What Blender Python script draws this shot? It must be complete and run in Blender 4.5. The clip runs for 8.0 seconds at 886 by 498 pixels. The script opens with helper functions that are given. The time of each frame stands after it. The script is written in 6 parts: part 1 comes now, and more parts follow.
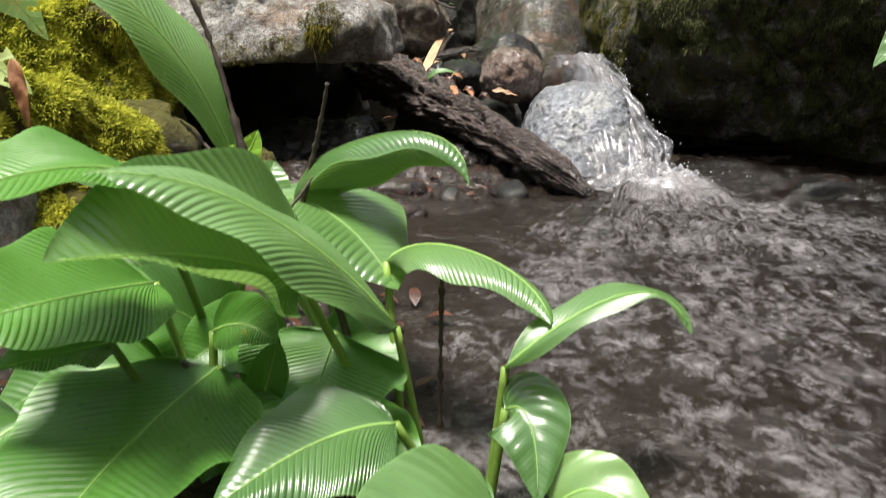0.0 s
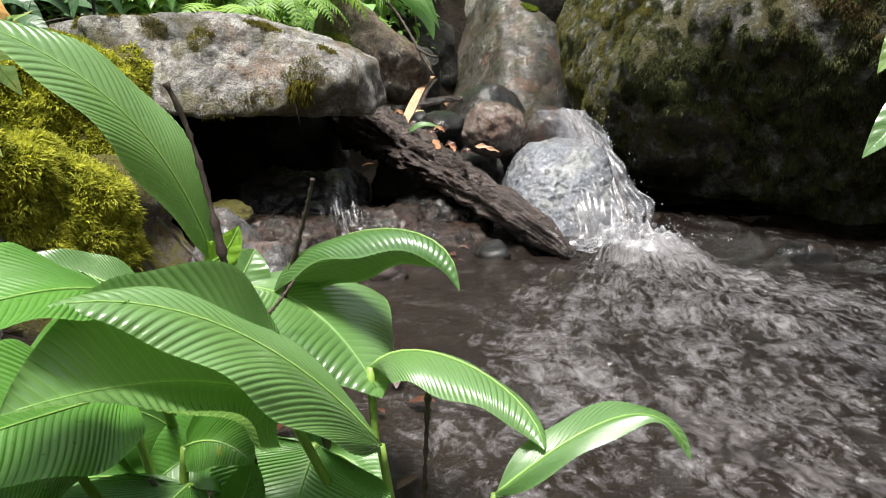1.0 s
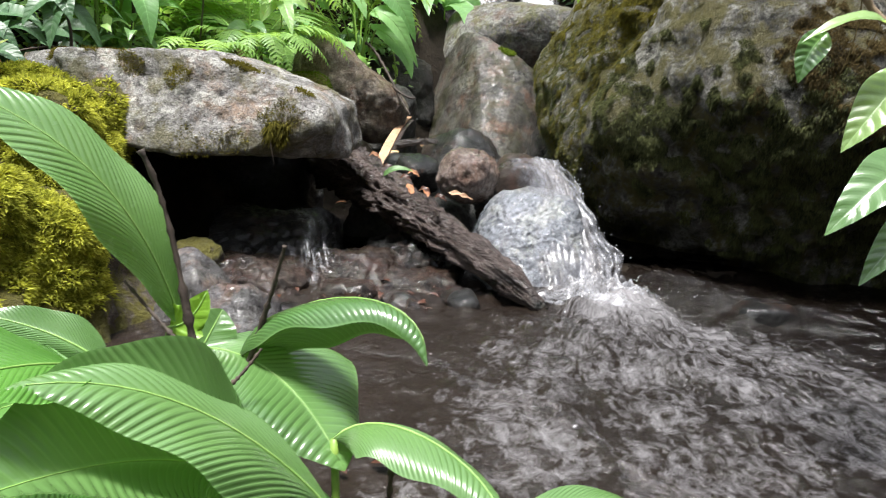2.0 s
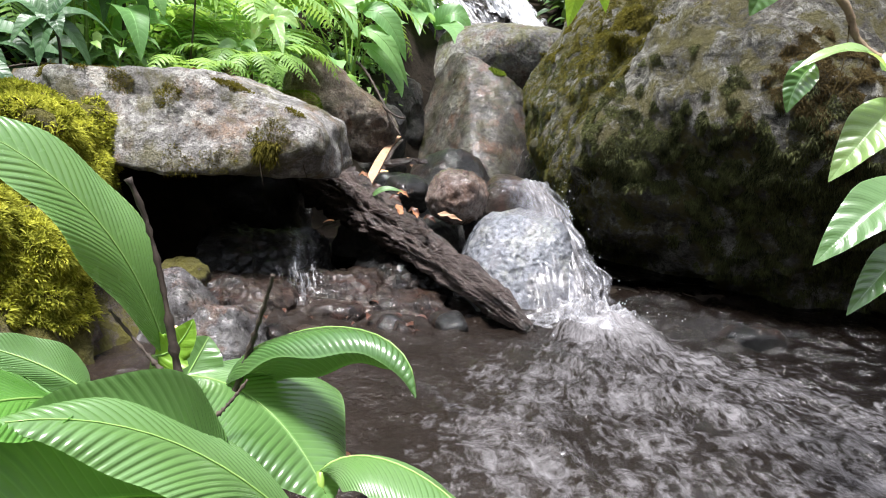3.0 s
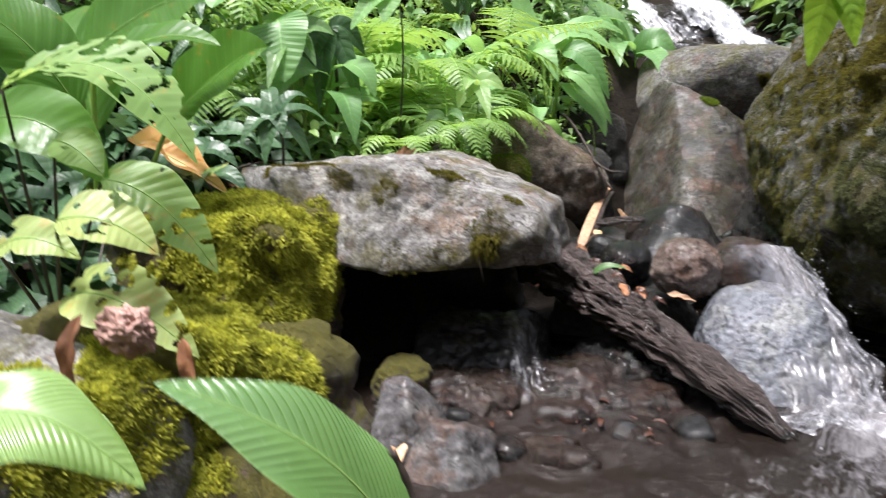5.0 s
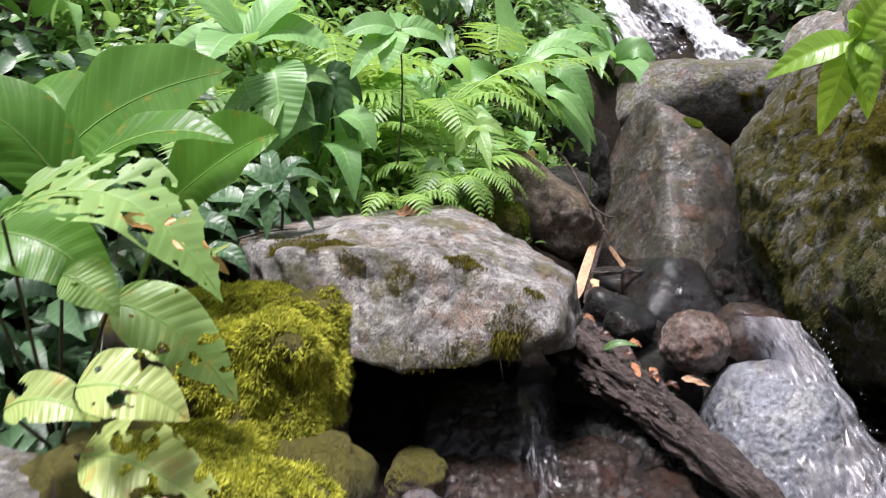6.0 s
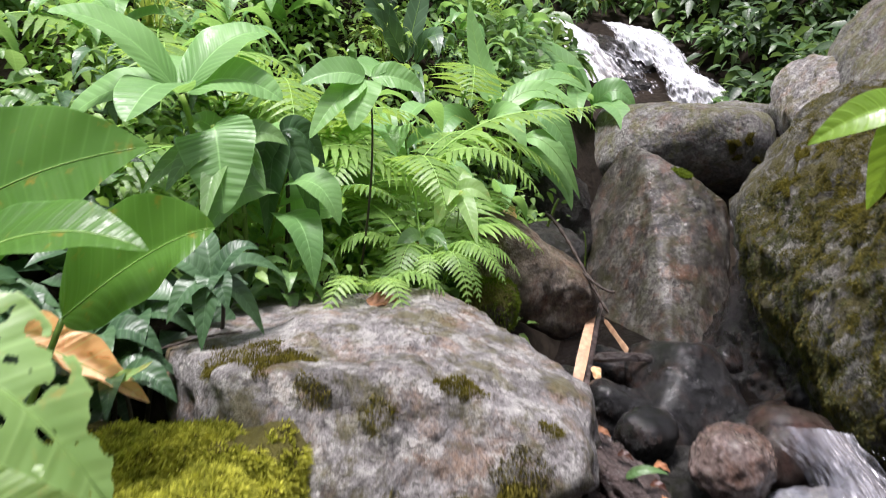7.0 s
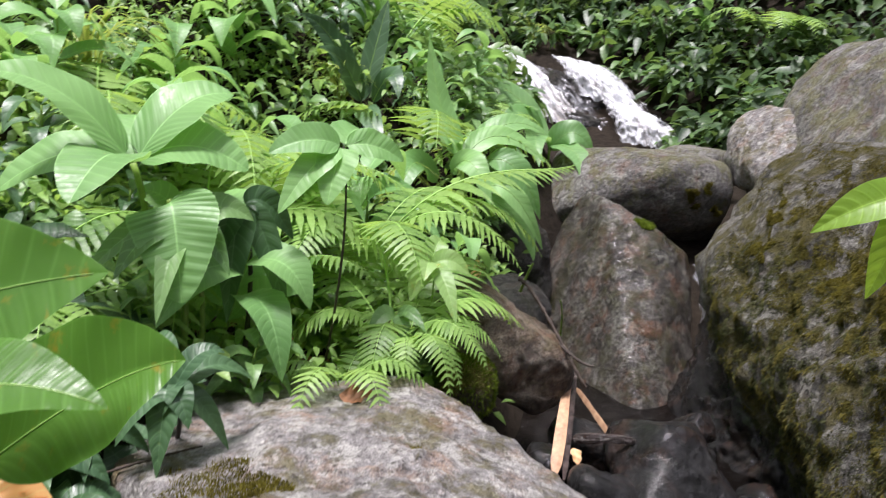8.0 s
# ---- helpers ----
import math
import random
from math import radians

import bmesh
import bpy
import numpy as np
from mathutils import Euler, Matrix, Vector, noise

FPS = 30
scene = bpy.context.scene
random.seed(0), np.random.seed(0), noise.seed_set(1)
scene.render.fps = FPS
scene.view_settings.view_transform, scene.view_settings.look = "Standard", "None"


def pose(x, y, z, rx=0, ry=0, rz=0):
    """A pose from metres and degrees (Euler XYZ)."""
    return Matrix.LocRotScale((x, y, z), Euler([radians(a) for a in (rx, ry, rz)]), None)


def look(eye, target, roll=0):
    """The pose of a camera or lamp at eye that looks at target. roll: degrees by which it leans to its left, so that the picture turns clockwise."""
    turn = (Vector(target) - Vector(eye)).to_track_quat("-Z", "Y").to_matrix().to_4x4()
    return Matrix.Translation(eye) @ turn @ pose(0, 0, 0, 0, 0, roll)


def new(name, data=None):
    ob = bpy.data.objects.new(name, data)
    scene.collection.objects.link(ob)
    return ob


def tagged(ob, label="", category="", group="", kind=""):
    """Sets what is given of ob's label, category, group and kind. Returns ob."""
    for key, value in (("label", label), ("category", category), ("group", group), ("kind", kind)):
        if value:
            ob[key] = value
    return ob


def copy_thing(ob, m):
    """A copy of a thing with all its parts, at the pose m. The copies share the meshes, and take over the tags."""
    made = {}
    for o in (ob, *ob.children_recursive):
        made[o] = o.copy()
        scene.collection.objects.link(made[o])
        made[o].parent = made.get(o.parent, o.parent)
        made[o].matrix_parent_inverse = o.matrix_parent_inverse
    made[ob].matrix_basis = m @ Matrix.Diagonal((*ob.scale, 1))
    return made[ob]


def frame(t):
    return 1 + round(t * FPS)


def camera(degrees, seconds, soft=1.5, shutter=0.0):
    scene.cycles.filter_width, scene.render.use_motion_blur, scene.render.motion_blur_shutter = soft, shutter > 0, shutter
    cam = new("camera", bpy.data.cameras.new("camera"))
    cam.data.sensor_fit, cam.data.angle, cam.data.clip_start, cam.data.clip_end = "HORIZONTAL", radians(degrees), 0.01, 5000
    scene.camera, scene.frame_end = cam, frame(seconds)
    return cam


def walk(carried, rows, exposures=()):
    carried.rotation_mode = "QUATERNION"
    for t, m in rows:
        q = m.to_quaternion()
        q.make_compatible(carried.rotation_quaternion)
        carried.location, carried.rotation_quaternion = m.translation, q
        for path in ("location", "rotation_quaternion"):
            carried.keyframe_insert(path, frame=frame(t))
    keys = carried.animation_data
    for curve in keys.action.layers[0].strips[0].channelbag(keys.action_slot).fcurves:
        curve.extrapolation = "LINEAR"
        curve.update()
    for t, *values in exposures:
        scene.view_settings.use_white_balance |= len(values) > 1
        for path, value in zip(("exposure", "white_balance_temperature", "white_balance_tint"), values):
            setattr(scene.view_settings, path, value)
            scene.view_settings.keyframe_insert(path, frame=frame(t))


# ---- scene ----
cam = camera(60.8, 8.0, soft=1.0, shutter=0.5)
PATH = [
    (0, (0.026, 0.092, 0.513), (-0.003, 2.002, -0.081), -0.5),
    (0.5, (0.019, 0.119, 0.548), (0.033, 2.043, 0.004), 0.3),
    (1, (0.014, 0.137, 0.568), (0.05, 2.068, 0.051), 1.1),
    (1.5, (0.006, 0.142, 0.587), (0.068, 2.081, 0.101), 2.4),
    (2, (0.012, 0.144, 0.605), (0.124, 2.093, 0.169), 3.9),
    (2.2, (0.013, 0.147, 0.607), (0.149, 2.098, 0.187), 4.4),
    (3.3, (0.005, 0.154, 0.619), (0.143, 2.111, 0.23), 4.7),
    (3.5, (-0.002, 0.161, 0.62), (0.119, 2.119, 0.23), 4.5),
    (4, (0.001, 0.175, 0.612), (0.099, 2.134, 0.222), 3.7),
    (4.5, (-0.018, 0.209, 0.65), (-0.047, 2.175, 0.283), 2.8),
    (4.7, (-0.042, 0.244, 0.689), (-0.270, 2.197, 0.322), 2.1),
    (5, (-0.074, 0.289, 0.762), (-0.435, 2.219, 0.382), -0.1),
    (5.2, (-0.1, 0.303, 0.811), (-0.493, 2.221, 0.402), -0.4),
    (6.3, (-0.276, 0.467, 1.041), (-0.438, 2.401, 0.56), 1.7),
    (6.5, (-0.296, 0.542, 1.04), (-0.438, 2.482, 0.574), 1.5),
    (7, (-0.339, 0.766, 1.074), (-0.452, 2.721, 0.669), 2.1),
    (7.5, (-0.399, 0.875, 1.149), (-0.457, 2.833, 0.748), 3.6),
    (8, (-0.454, 0.935, 1.185), (-0.393, 2.902, 0.827), 3.9),
]
walk(cam, [(t, look(eye, target, roll)) for t, eye, target, roll in PATH], exposures=[(0.0, 1.06, 6700, 9), (2.0, 1.2, 6300, 10), (3.5, 1.32, 6200, 15), (4.5, 1.24, 6200, 16), (5.0, 1.02, 6200, 16), (6.5, 0.86, 6200, 22), (8.0, 0.76, 6200, 22)])

# ---- world, sun, exposure ----
SUN_EL, SUN_AZ = 79.0, 235.0
world = bpy.data.worlds.new("world")
scene.world = world
world.use_nodes = True
wn, wl = world.node_tree.nodes, world.node_tree.links
sky = wn.new("ShaderNodeTexSky")
sky.sky_type, sky.sun_disc = "NISHITA", False
sky.sun_elevation, sky.sun_rotation = radians(SUN_EL), radians(SUN_AZ)
sat = wn.new("ShaderNodeHueSaturation")
sat.inputs["Saturation"].default_value = 0.22
wl.new(sky.outputs[0], sat.inputs["Color"])
wl.new(sat.outputs[0], wn["Background"].inputs["Color"])
wn["Background"].inputs["Strength"].default_value = 0.12
sun = new("sun", bpy.data.lights.new("sun", "SUN"))
sun.data.energy, sun.data.angle, sun.data.color = 4.6, radians(15), (1.0, 0.97, 0.91)
saz, sel = radians(SUN_AZ), radians(SUN_EL)
sun.matrix_world = look((math.sin(saz) * math.cos(sel) * 20, math.cos(saz) * math.cos(sel) * 20, math.sin(sel) * 20), (0, 0, 0))


# ---- materials ----
def nodes_of(name):
    m = bpy.data.materials.new(name)
    m.use_nodes = True
    t = m.node_tree
    return m, t.nodes, t.links, t.nodes["Principled BSDF"]


def ramp(n, stops):
    r = n.new("ShaderNodeValToRGB")
    e = r.color_ramp.elements
    while len(e) < len(stops):
        e.new(0.5)
    for el, (p, c) in zip(e, stops):
        el.position, el.color = p, (*c, 1) if len(c) == 3 else c
    return r


def noise_node(n, l, src, scale, detail=4, rough=0.55, dist=0.0):
    t = n.new("ShaderNodeTexNoise")
    t.inputs["Scale"].default_value, t.inputs["Detail"].default_value = scale, detail
    t.inputs["Roughness"].default_value, t.inputs["Distortion"].default_value = rough, dist
    l.new(src, t.inputs["Vector"])
    return t


def mixc(n, l, fac, a, b, mode="MIX"):
    m = n.new("ShaderNodeMix")
    m.data_type, m.blend_type = "RGBA", mode
    for sock, v in ((m.inputs[0], fac), (m.inputs[6], a), (m.inputs[7], b)):
        if isinstance(v, (int, float)):
            sock.default_value = v
        elif isinstance(v, tuple):
            sock.default_value = (*v, 1)
        else:
            l.new(v, sock)
    return m.outputs[2]


def calc(n, l, op, a, b=0.0, clamp=False):
    m = n.new("ShaderNodeMath")
    m.operation, m.use_clamp = op, clamp
    for sock, v in ((m.inputs[0], a), (m.inputs[1], b)):
        if isinstance(v, (int, float)):
            sock.default_value = v
        else:
            l.new(v, sock)
    return m.outputs[0]


def bump(n, l, height, bsdf, strength=0.5, dist=0.01):
    b = n.new("ShaderNodeBump")
    b.inputs["Strength"].default_value, b.inputs["Distance"].default_value = strength, dist
    l.new(height, b.inputs["Height"])
    l.new(b.outputs[0], bsdf.inputs["Normal"])


def stone_material(name, dark, mid, light, rust=0.2, moss=0.3, rough=0.75, lichen=0.3, moss_col=(0.10, 0.11, 0.015), up=0.0, seed=0.0, rust_col=(0.22, 0.085, 0.03), contrast=1.0, lichen_col=(0.52, 0.53, 0.44), relief=1.0, spec=0.5, speckle=0.5, wet=0.0, ripple=0.006):
    """Weathered stone: speckle, rust stains, pale lichen and films of moss."""
    m, n, l, b = nodes_of(name)
    co = n.new("ShaderNodeNewGeometry").outputs["Position"]
    mp = n.new("ShaderNodeMapping")
    mp.inputs["Location"].default_value = (seed, seed * 1.7, seed * 0.6)
    l.new(co, mp.inputs["Vector"])
    co = mp.outputs[0]
    big = noise_node(n, l, co, 5, 7, 0.68, 0.15)
    fine = noise_node(n, l, co, 60, 8, 0.7)
    spk = noise_node(n, l, co, 260, 3, 0.7)
    col = ramp(n, [(0.5 - 0.10 / contrast, dark), (0.5, mid), (0.5 + 0.10 / contrast, light)])
    mixv = calc(n, l, "ADD", calc(n, l, "MULTIPLY", big.outputs[0], 0.5), calc(n, l, "MULTIPLY", fine.outputs[0], 0.5))
    l.new(mixv, col.inputs[0])
    c = col.outputs[0]
    rn = noise_node(n, l, co, 11, 8, 0.75, 0.25)
    rm = ramp(n, [(0.5, (0, 0, 0)), (0.64, (rust, rust, rust))])
    l.new(rn.outputs[0], rm.inputs[0])
    c = mixc(n, l, rm.outputs[0], c, rust_col)
    ln = noise_node(n, l, co, 15, 8, 0.78, 0.2)
    lm = ramp(n, [(0.52, (0, 0, 0)), (0.56, (lichen, lichen, lichen))])
    l.new(ln.outputs[0], lm.inputs[0])
    c = mixc(n, l, lm.outputs[0], c, lichen_col)
    sp = ramp(n, [(0.36, (0.3, 0.3, 0.3)), (0.5, (1, 1, 1)), (0.66, (1.6, 1.6, 1.6))])
    l.new(spk.outputs[0], sp.inputs[0])
    c = mixc(n, l, speckle, c, sp.outputs[0], "MULTIPLY")
    fl = noise_node(n, l, co, 95, 7, 0.7)
    fm = ramp(n, [(0.36, (0.35, 0.33, 0.31)), (0.43, (1, 1, 1)), (0.60, (1, 1, 1)), (0.66, (1.5, 1.5, 1.45))])
    l.new(fl.outputs[0], fm.inputs[0])
    c = mixc(n, l, min(1.0, speckle * 1.5), c, fm.outputs[0], "MULTIPLY")
    vo = n.new("ShaderNodeTexVoronoi")
    vo.inputs["Scale"].default_value = 42
    l.new(co, vo.inputs["Vector"])
    dots = calc(n, l, "ADD", vo.outputs["Distance"], calc(n, l, "MULTIPLY", fl.outputs[0], 0.5))
    dm = ramp(n, [(0.44, (1, 1, 1)), (0.50, (0, 0, 0))])
    l.new(dots, dm.inputs[0])
    c = mixc(n, l, calc(n, l, "MULTIPLY", calc(n, l, "MULTIPLY", dm.outputs[0], lm.outputs[0]), 0.9, True), c, tuple(min(1, k * 1.25) for k in lichen_col))
    mn = noise_node(n, l, co, 9, 9, 0.78, 0.2)
    mv = mn.outputs[0]
    if up:
        sep = n.new("ShaderNodeSeparateXYZ")
        l.new(n.new("ShaderNodeNewGeometry").outputs["Normal"], sep.inputs[0])
        mv = calc(n, l, "ADD", mv, calc(n, l, "MULTIPLY", sep.outputs[2], up))
    mm = ramp(n, [(0.58 - moss * 0.25, (0, 0, 0)), (0.66 - moss * 0.25, (1, 1, 1))])
    l.new(mv, mm.inputs[0])
    mc = mixc(n, l, fine.outputs[0], tuple(k * 0.35 for k in moss_col), tuple(k * 1.6 for k in moss_col))
    c = mixc(n, l, calc(n, l, "MULTIPLY", mm.outputs[0], min(1.0, moss * 2.2), True), c, mc)
    l.new(c, b.inputs["Base Color"])
    b.inputs["Specular IOR Level"].default_value = spec
    rr = ramp(n, [(0.3, (rough * 0.75,) * 3), (0.7, (min(1, rough * 1.15),) * 3)])
    l.new(big.outputs[0], rr.inputs[0])
    l.new(rr.outputs[0], b.inputs["Roughness"])
    h = calc(n, l, "ADD", calc(n, l, "MULTIPLY", fine.outputs[0], 1.0), calc(n, l, "MULTIPLY", mm.outputs[0], 0.25))
    h = calc(n, l, "ADD", h, calc(n, l, "MULTIPLY", spk.outputs[0], 0.4))
    h = calc(n, l, "ADD", h, calc(n, l, "MULTIPLY", fm.outputs[0], 0.35))
    mid_n = noise_node(n, l, co, 20, 7, 0.68, 0.1)
    h = calc(n, l, "ADD", h, calc(n, l, "MULTIPLY", mid_n.outputs[0], 1.6))
    bump(n, l, h, b, 1.0, 0.028 * relief)
    if wet:
        b.inputs["Coat Weight"].default_value, b.inputs["Coat Roughness"].default_value = wet, 0.05
        film = n.new("ShaderNodeBump")
        film.inputs["Strength"].default_value, film.inputs["Distance"].default_value = 1.0, ripple
        l.new(mid_n.outputs[0], film.inputs["Height"])
        l.new(film.outputs[0], b.inputs["Coat Normal"])
    return m


def leaf_material(name, dark, light, veins=12.0, rough=0.32, vein_gain=0.45, trans=0.35, blotch=0.0, blotch_col=(0.35, 0.25, 0.03), gloss=0.45):
    """Leaf blade: midrib and side veins from the blade's own coordinates, light that comes through it."""
    m, n, l, b = nodes_of(name)
    dark, light = (dark[0] * 1.2, dark[1], dark[2] * 1.12 + 0.002), (light[0] * 1.25, light[1], light[2] * 1.15 + 0.004)
    sep = n.new("ShaderNodeSeparateXYZ")
    l.new(n.new("ShaderNodeUVMap").outputs[0], sep.inputs[0])
    av = calc(n, l, "ABSOLUTE", calc(n, l, "SUBTRACT", calc(n, l, "MULTIPLY", sep.outputs[0], 2.0), 1.0))
    ph = calc(n, l, "MULTIPLY", sep.outputs[1], veins * 6.2832)
    wave = calc(n, l, "COSINE", ph)
    fine = calc(n, l, "COSINE", calc(n, l, "MULTIPLY", ph, 3.0))
    vein = calc(n, l, "POWER", calc(n, l, "MAXIMUM", wave, 0.0), 10.0)
    mid = calc(n, l, "SUBTRACT", 1.0, calc(n, l, "MULTIPLY", av, 26.0), True)
    co = n.new("ShaderNodeNewGeometry").outputs["Position"]
    big = noise_node(n, l, co, 9, 4)
    info = n.new("ShaderNodeObjectInfo")
    geo = n.new("ShaderNodeNewGeometry")
    f = calc(n, l, "ADD", calc(n, l, "MULTIPLY", big.outputs[0], 0.55), calc(n, l, "MULTIPLY", calc(n, l, "ADD", info.outputs["Random"], geo.outputs["Random Per Island"]), 0.36))
    r = ramp(n, [(0.3, dark), (0.85, light)])
    l.new(f, r.inputs[0])
    c = r.outputs[0]
    if blotch:
        bn = noise_node(n, l, co, 28, 5, 0.65, 0.5)
        br = ramp(n, [(0.62 - 0.2 * blotch, (0, 0, 0)), (0.72 - 0.1 * blotch, (1, 1, 1))])
        l.new(bn.outputs[0], br.inputs[0])
        c = mixc(n, l, calc(n, l, "MULTIPLY", br.outputs[0], 0.8), c, blotch_col)
    pale = tuple(min(1, k * 1.7 + 0.03) for k in light)
    c = mixc(n, l, calc(n, l, "MULTIPLY", vein, vein_gain), c, pale)
    c = mixc(n, l, calc(n, l, "MULTIPLY", mid, 0.7), c, pale)
    rim = calc(n, l, "MULTIPLY", calc(n, l, "SUBTRACT", av, 0.955), 22.0, True)
    c = mixc(n, l, calc(n, l, "MULTIPLY", rim, 0.45), c, pale)
    l.new(c, b.inputs["Base Color"])
    fn = noise_node(n, l, co, 120, 3)
    rr = ramp(n, [(0.3, (rough * 0.75,) * 3), (0.7, (rough * 1.35,) * 3)])
    l.new(fn.outputs[0], rr.inputs[0])
    l.new(rr.outputs[0], b.inputs["Roughness"])
    b.inputs["Specular IOR Level"].default_value = min(gloss, 0.6)
    if gloss > 0.8:
        b.inputs["Coat Weight"].default_value, b.inputs["Coat Roughness"].default_value = 1.0, 0.27
        b.inputs["Coat IOR"].default_value = 1.6
    h = calc(n, l, "ADD", calc(n, l, "MULTIPLY", wave, -0.5), calc(n, l, "ADD", calc(n, l, "MULTIPLY", fine, 0.16), calc(n, l, "MULTIPLY", fn.outputs[0], 0.35)))
    bump(n, l, h, b, 0.16, 0.003)
    tr = n.new("ShaderNodeBsdfTranslucent")
    l.new(mixc(n, l, 0.6, c, (light[0] * 2.2, light[1] * 2.0, light[2] * 1.2)), tr.inputs[0])
    mx = n.new("ShaderNodeMixShader")
    mx.inputs[0].default_value = trans
    l.new(b.outputs[0], mx.inputs[1])
    l.new(tr.outputs[0], mx.inputs[2])
    l.new(mx.outputs[0], n["Material Output"].inputs[0])
    return m


def plain_material(name, a, c2, scale=40, rough=0.7, bumpy=0.5, dist=0.004, stretch=None, spec=0.5):
    m, n, l, b = nodes_of(name)
    co = n.new("ShaderNodeNewGeometry").outputs["Position"]
    if stretch:
        mp = n.new("ShaderNodeMapping")
        mp.vector_type = "TEXTURE"
        mp.inputs["Rotation"].default_value, mp.inputs["Scale"].default_value = stretch
        l.new(co, mp.inputs["Vector"])
        co = mp.outputs[0]
    nz = noise_node(n, l, co, scale, 6, 0.65, 0.3)
    nb = noise_node(n, l, co, scale / 7, 3)
    r = ramp(n, [(0.3, a), (0.7, c2)])
    l.new(calc(n, l, "ADD", calc(n, l, "MULTIPLY", nz.outputs[0], 0.6), calc(n, l, "MULTIPLY", nb.outputs[0], 0.4)), r.inputs[0])
    info = n.new("ShaderNodeObjectInfo")
    hs = n.new("ShaderNodeHueSaturation")
    l.new(calc(n, l, "ADD", 0.75, calc(n, l, "MULTIPLY", info.outputs["Random"], 0.5)), hs.inputs["Value"])
    l.new(r.outputs[0], hs.inputs["Color"])
    l.new(hs.outputs[0], b.inputs["Base Color"])
    b.inputs["Roughness"].default_value = rough
    b.inputs["Specular IOR Level"].default_value = spec
    bump(n, l, nz.outputs[0], b, bumpy, dist)
    return m


def water_material(name, base, foam, foot, heading, reach, rough=0.06, wave=0.5, spec=0.6, foam_col=(0.37, 0.357, 0.375)):
    """Stream water: dark and glossy, with torn foam drawn out along the current that fans away from a foot."""
    m, n, l, b = nodes_of(name)
    co = n.new("ShaderNodeNewGeometry").outputs["Position"]
    off = n.new("ShaderNodeVectorMath")
    off.operation = "SUBTRACT"
    off.inputs[1].default_value = foot
    l.new(co, off.inputs[0])
    sep = n.new("ShaderNodeSeparateXYZ")
    l.new(off.outputs[0], sep.inputs[0])
    x, y = sep.outputs[0], sep.outputs[1]
    r = calc(n, l, "SQRT", calc(n, l, "ADD", calc(n, l, "MULTIPLY", x, x), calc(n, l, "MULTIPLY", y, y)))
    ang = calc(n, l, "ARCTAN2", x, calc(n, l, "MULTIPLY", y, -1.0))
    fan = n.new("ShaderNodeCombineXYZ")
    l.new(calc(n, l, "MULTIPLY", ang, calc(n, l, "ADD", 0.35, calc(n, l, "MULTIPLY", r, 0.25))), fan.inputs[0])
    l.new(calc(n, l, "MULTIPLY", r, 0.42), fan.inputs[1])
    warp = noise_node(n, l, co, 6, 3, 0.5)
    l.new(calc(n, l, "MULTIPLY", warp.outputs[0], 0.10), fan.inputs[2])
    s1 = noise_node(n, l, fan.outputs[0], 44, 6, 0.68, 0.7)
    s2 = noise_node(n, l, fan.outputs[0], 120, 5, 0.65, 0.6)
    w1 = noise_node(n, l, co, 26, 6, 0.62, 1.0)
    w2 = noise_node(n, l, co, 7, 4, 0.55, 0.6)
    side = calc(n, l, "ABSOLUTE", calc(n, l, "SUBTRACT", ang, radians(heading)))
    cone = calc(n, l, "SUBTRACT", 1.0, calc(n, l, "MULTIPLY", calc(n, l, "SUBTRACT", side, 0.45), 1.6), True)
    cone = calc(n, l, "MINIMUM", cone, 1.0)
    core = calc(n, l, "SUBTRACT", 1.0, calc(n, l, "DIVIDE", r, 0.26), True)
    dist = calc(n, l, "SUBTRACT", 1.0, calc(n, l, "DIVIDE", r, reach), True)
    press = calc(n, l, "ADD", calc(n, l, "MULTIPLY", calc(n, l, "MULTIPLY", cone, calc(n, l, "POWER", dist, 0.7)), 0.240), calc(n, l, "MULTIPLY", core, 0.22))
    v = calc(n, l, "ADD", calc(n, l, "MULTIPLY", s1.outputs[0], 0.48), calc(n, l, "MULTIPLY", s2.outputs[0], 0.24))
    v = calc(n, l, "ADD", v, calc(n, l, "MULTIPLY", w2.outputs[0], 0.28))
    fr = ramp(n, [(0.66 - foam, (0, 0, 0)), (0.78 - foam, (0.42, 0.42, 0.42)), (0.95 - foam, (1, 1, 1))])
    l.new(calc(n, l, "ADD", v, press), fr.inputs[0])
    # brown shallows, then darker towards +x: the overhang's dark reflection painted in
    shade_tone = calc(n, l, "MULTIPLY", calc(n, l, "ADD", x, calc(n, l, "ADD", 0.45, calc(n, l, "MULTIPLY", w2.outputs[0], 0.5))), 0.8, True)
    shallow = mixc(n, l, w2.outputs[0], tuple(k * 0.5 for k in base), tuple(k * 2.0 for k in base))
    c = mixc(n, l, shade_tone, shallow, tuple(k * 0.22 for k in base))
    c = mixc(n, l, calc(n, l, "MULTIPLY", fr.outputs[0], 0.76), c, foam_col)
    l.new(c, b.inputs["Base Color"])
    l.new(calc(n, l, "ADD", rough, calc(n, l, "MULTIPLY", fr.outputs[0], 0.3)), b.inputs["Roughness"])
    b.inputs["IOR"].default_value = 1.33
    b.inputs["Specular IOR Level"].default_value = spec
    h = calc(n, l, "ADD", calc(n, l, "MULTIPLY", w1.outputs[0], 0.8), calc(n, l, "MULTIPLY", s1.outputs[0], 0.7))
    bump(n, l, calc(n, l, "ADD", h, calc(n, l, "MULTIPLY", s2.outputs[0], 0.55)), b, wave, 0.03)
    return m


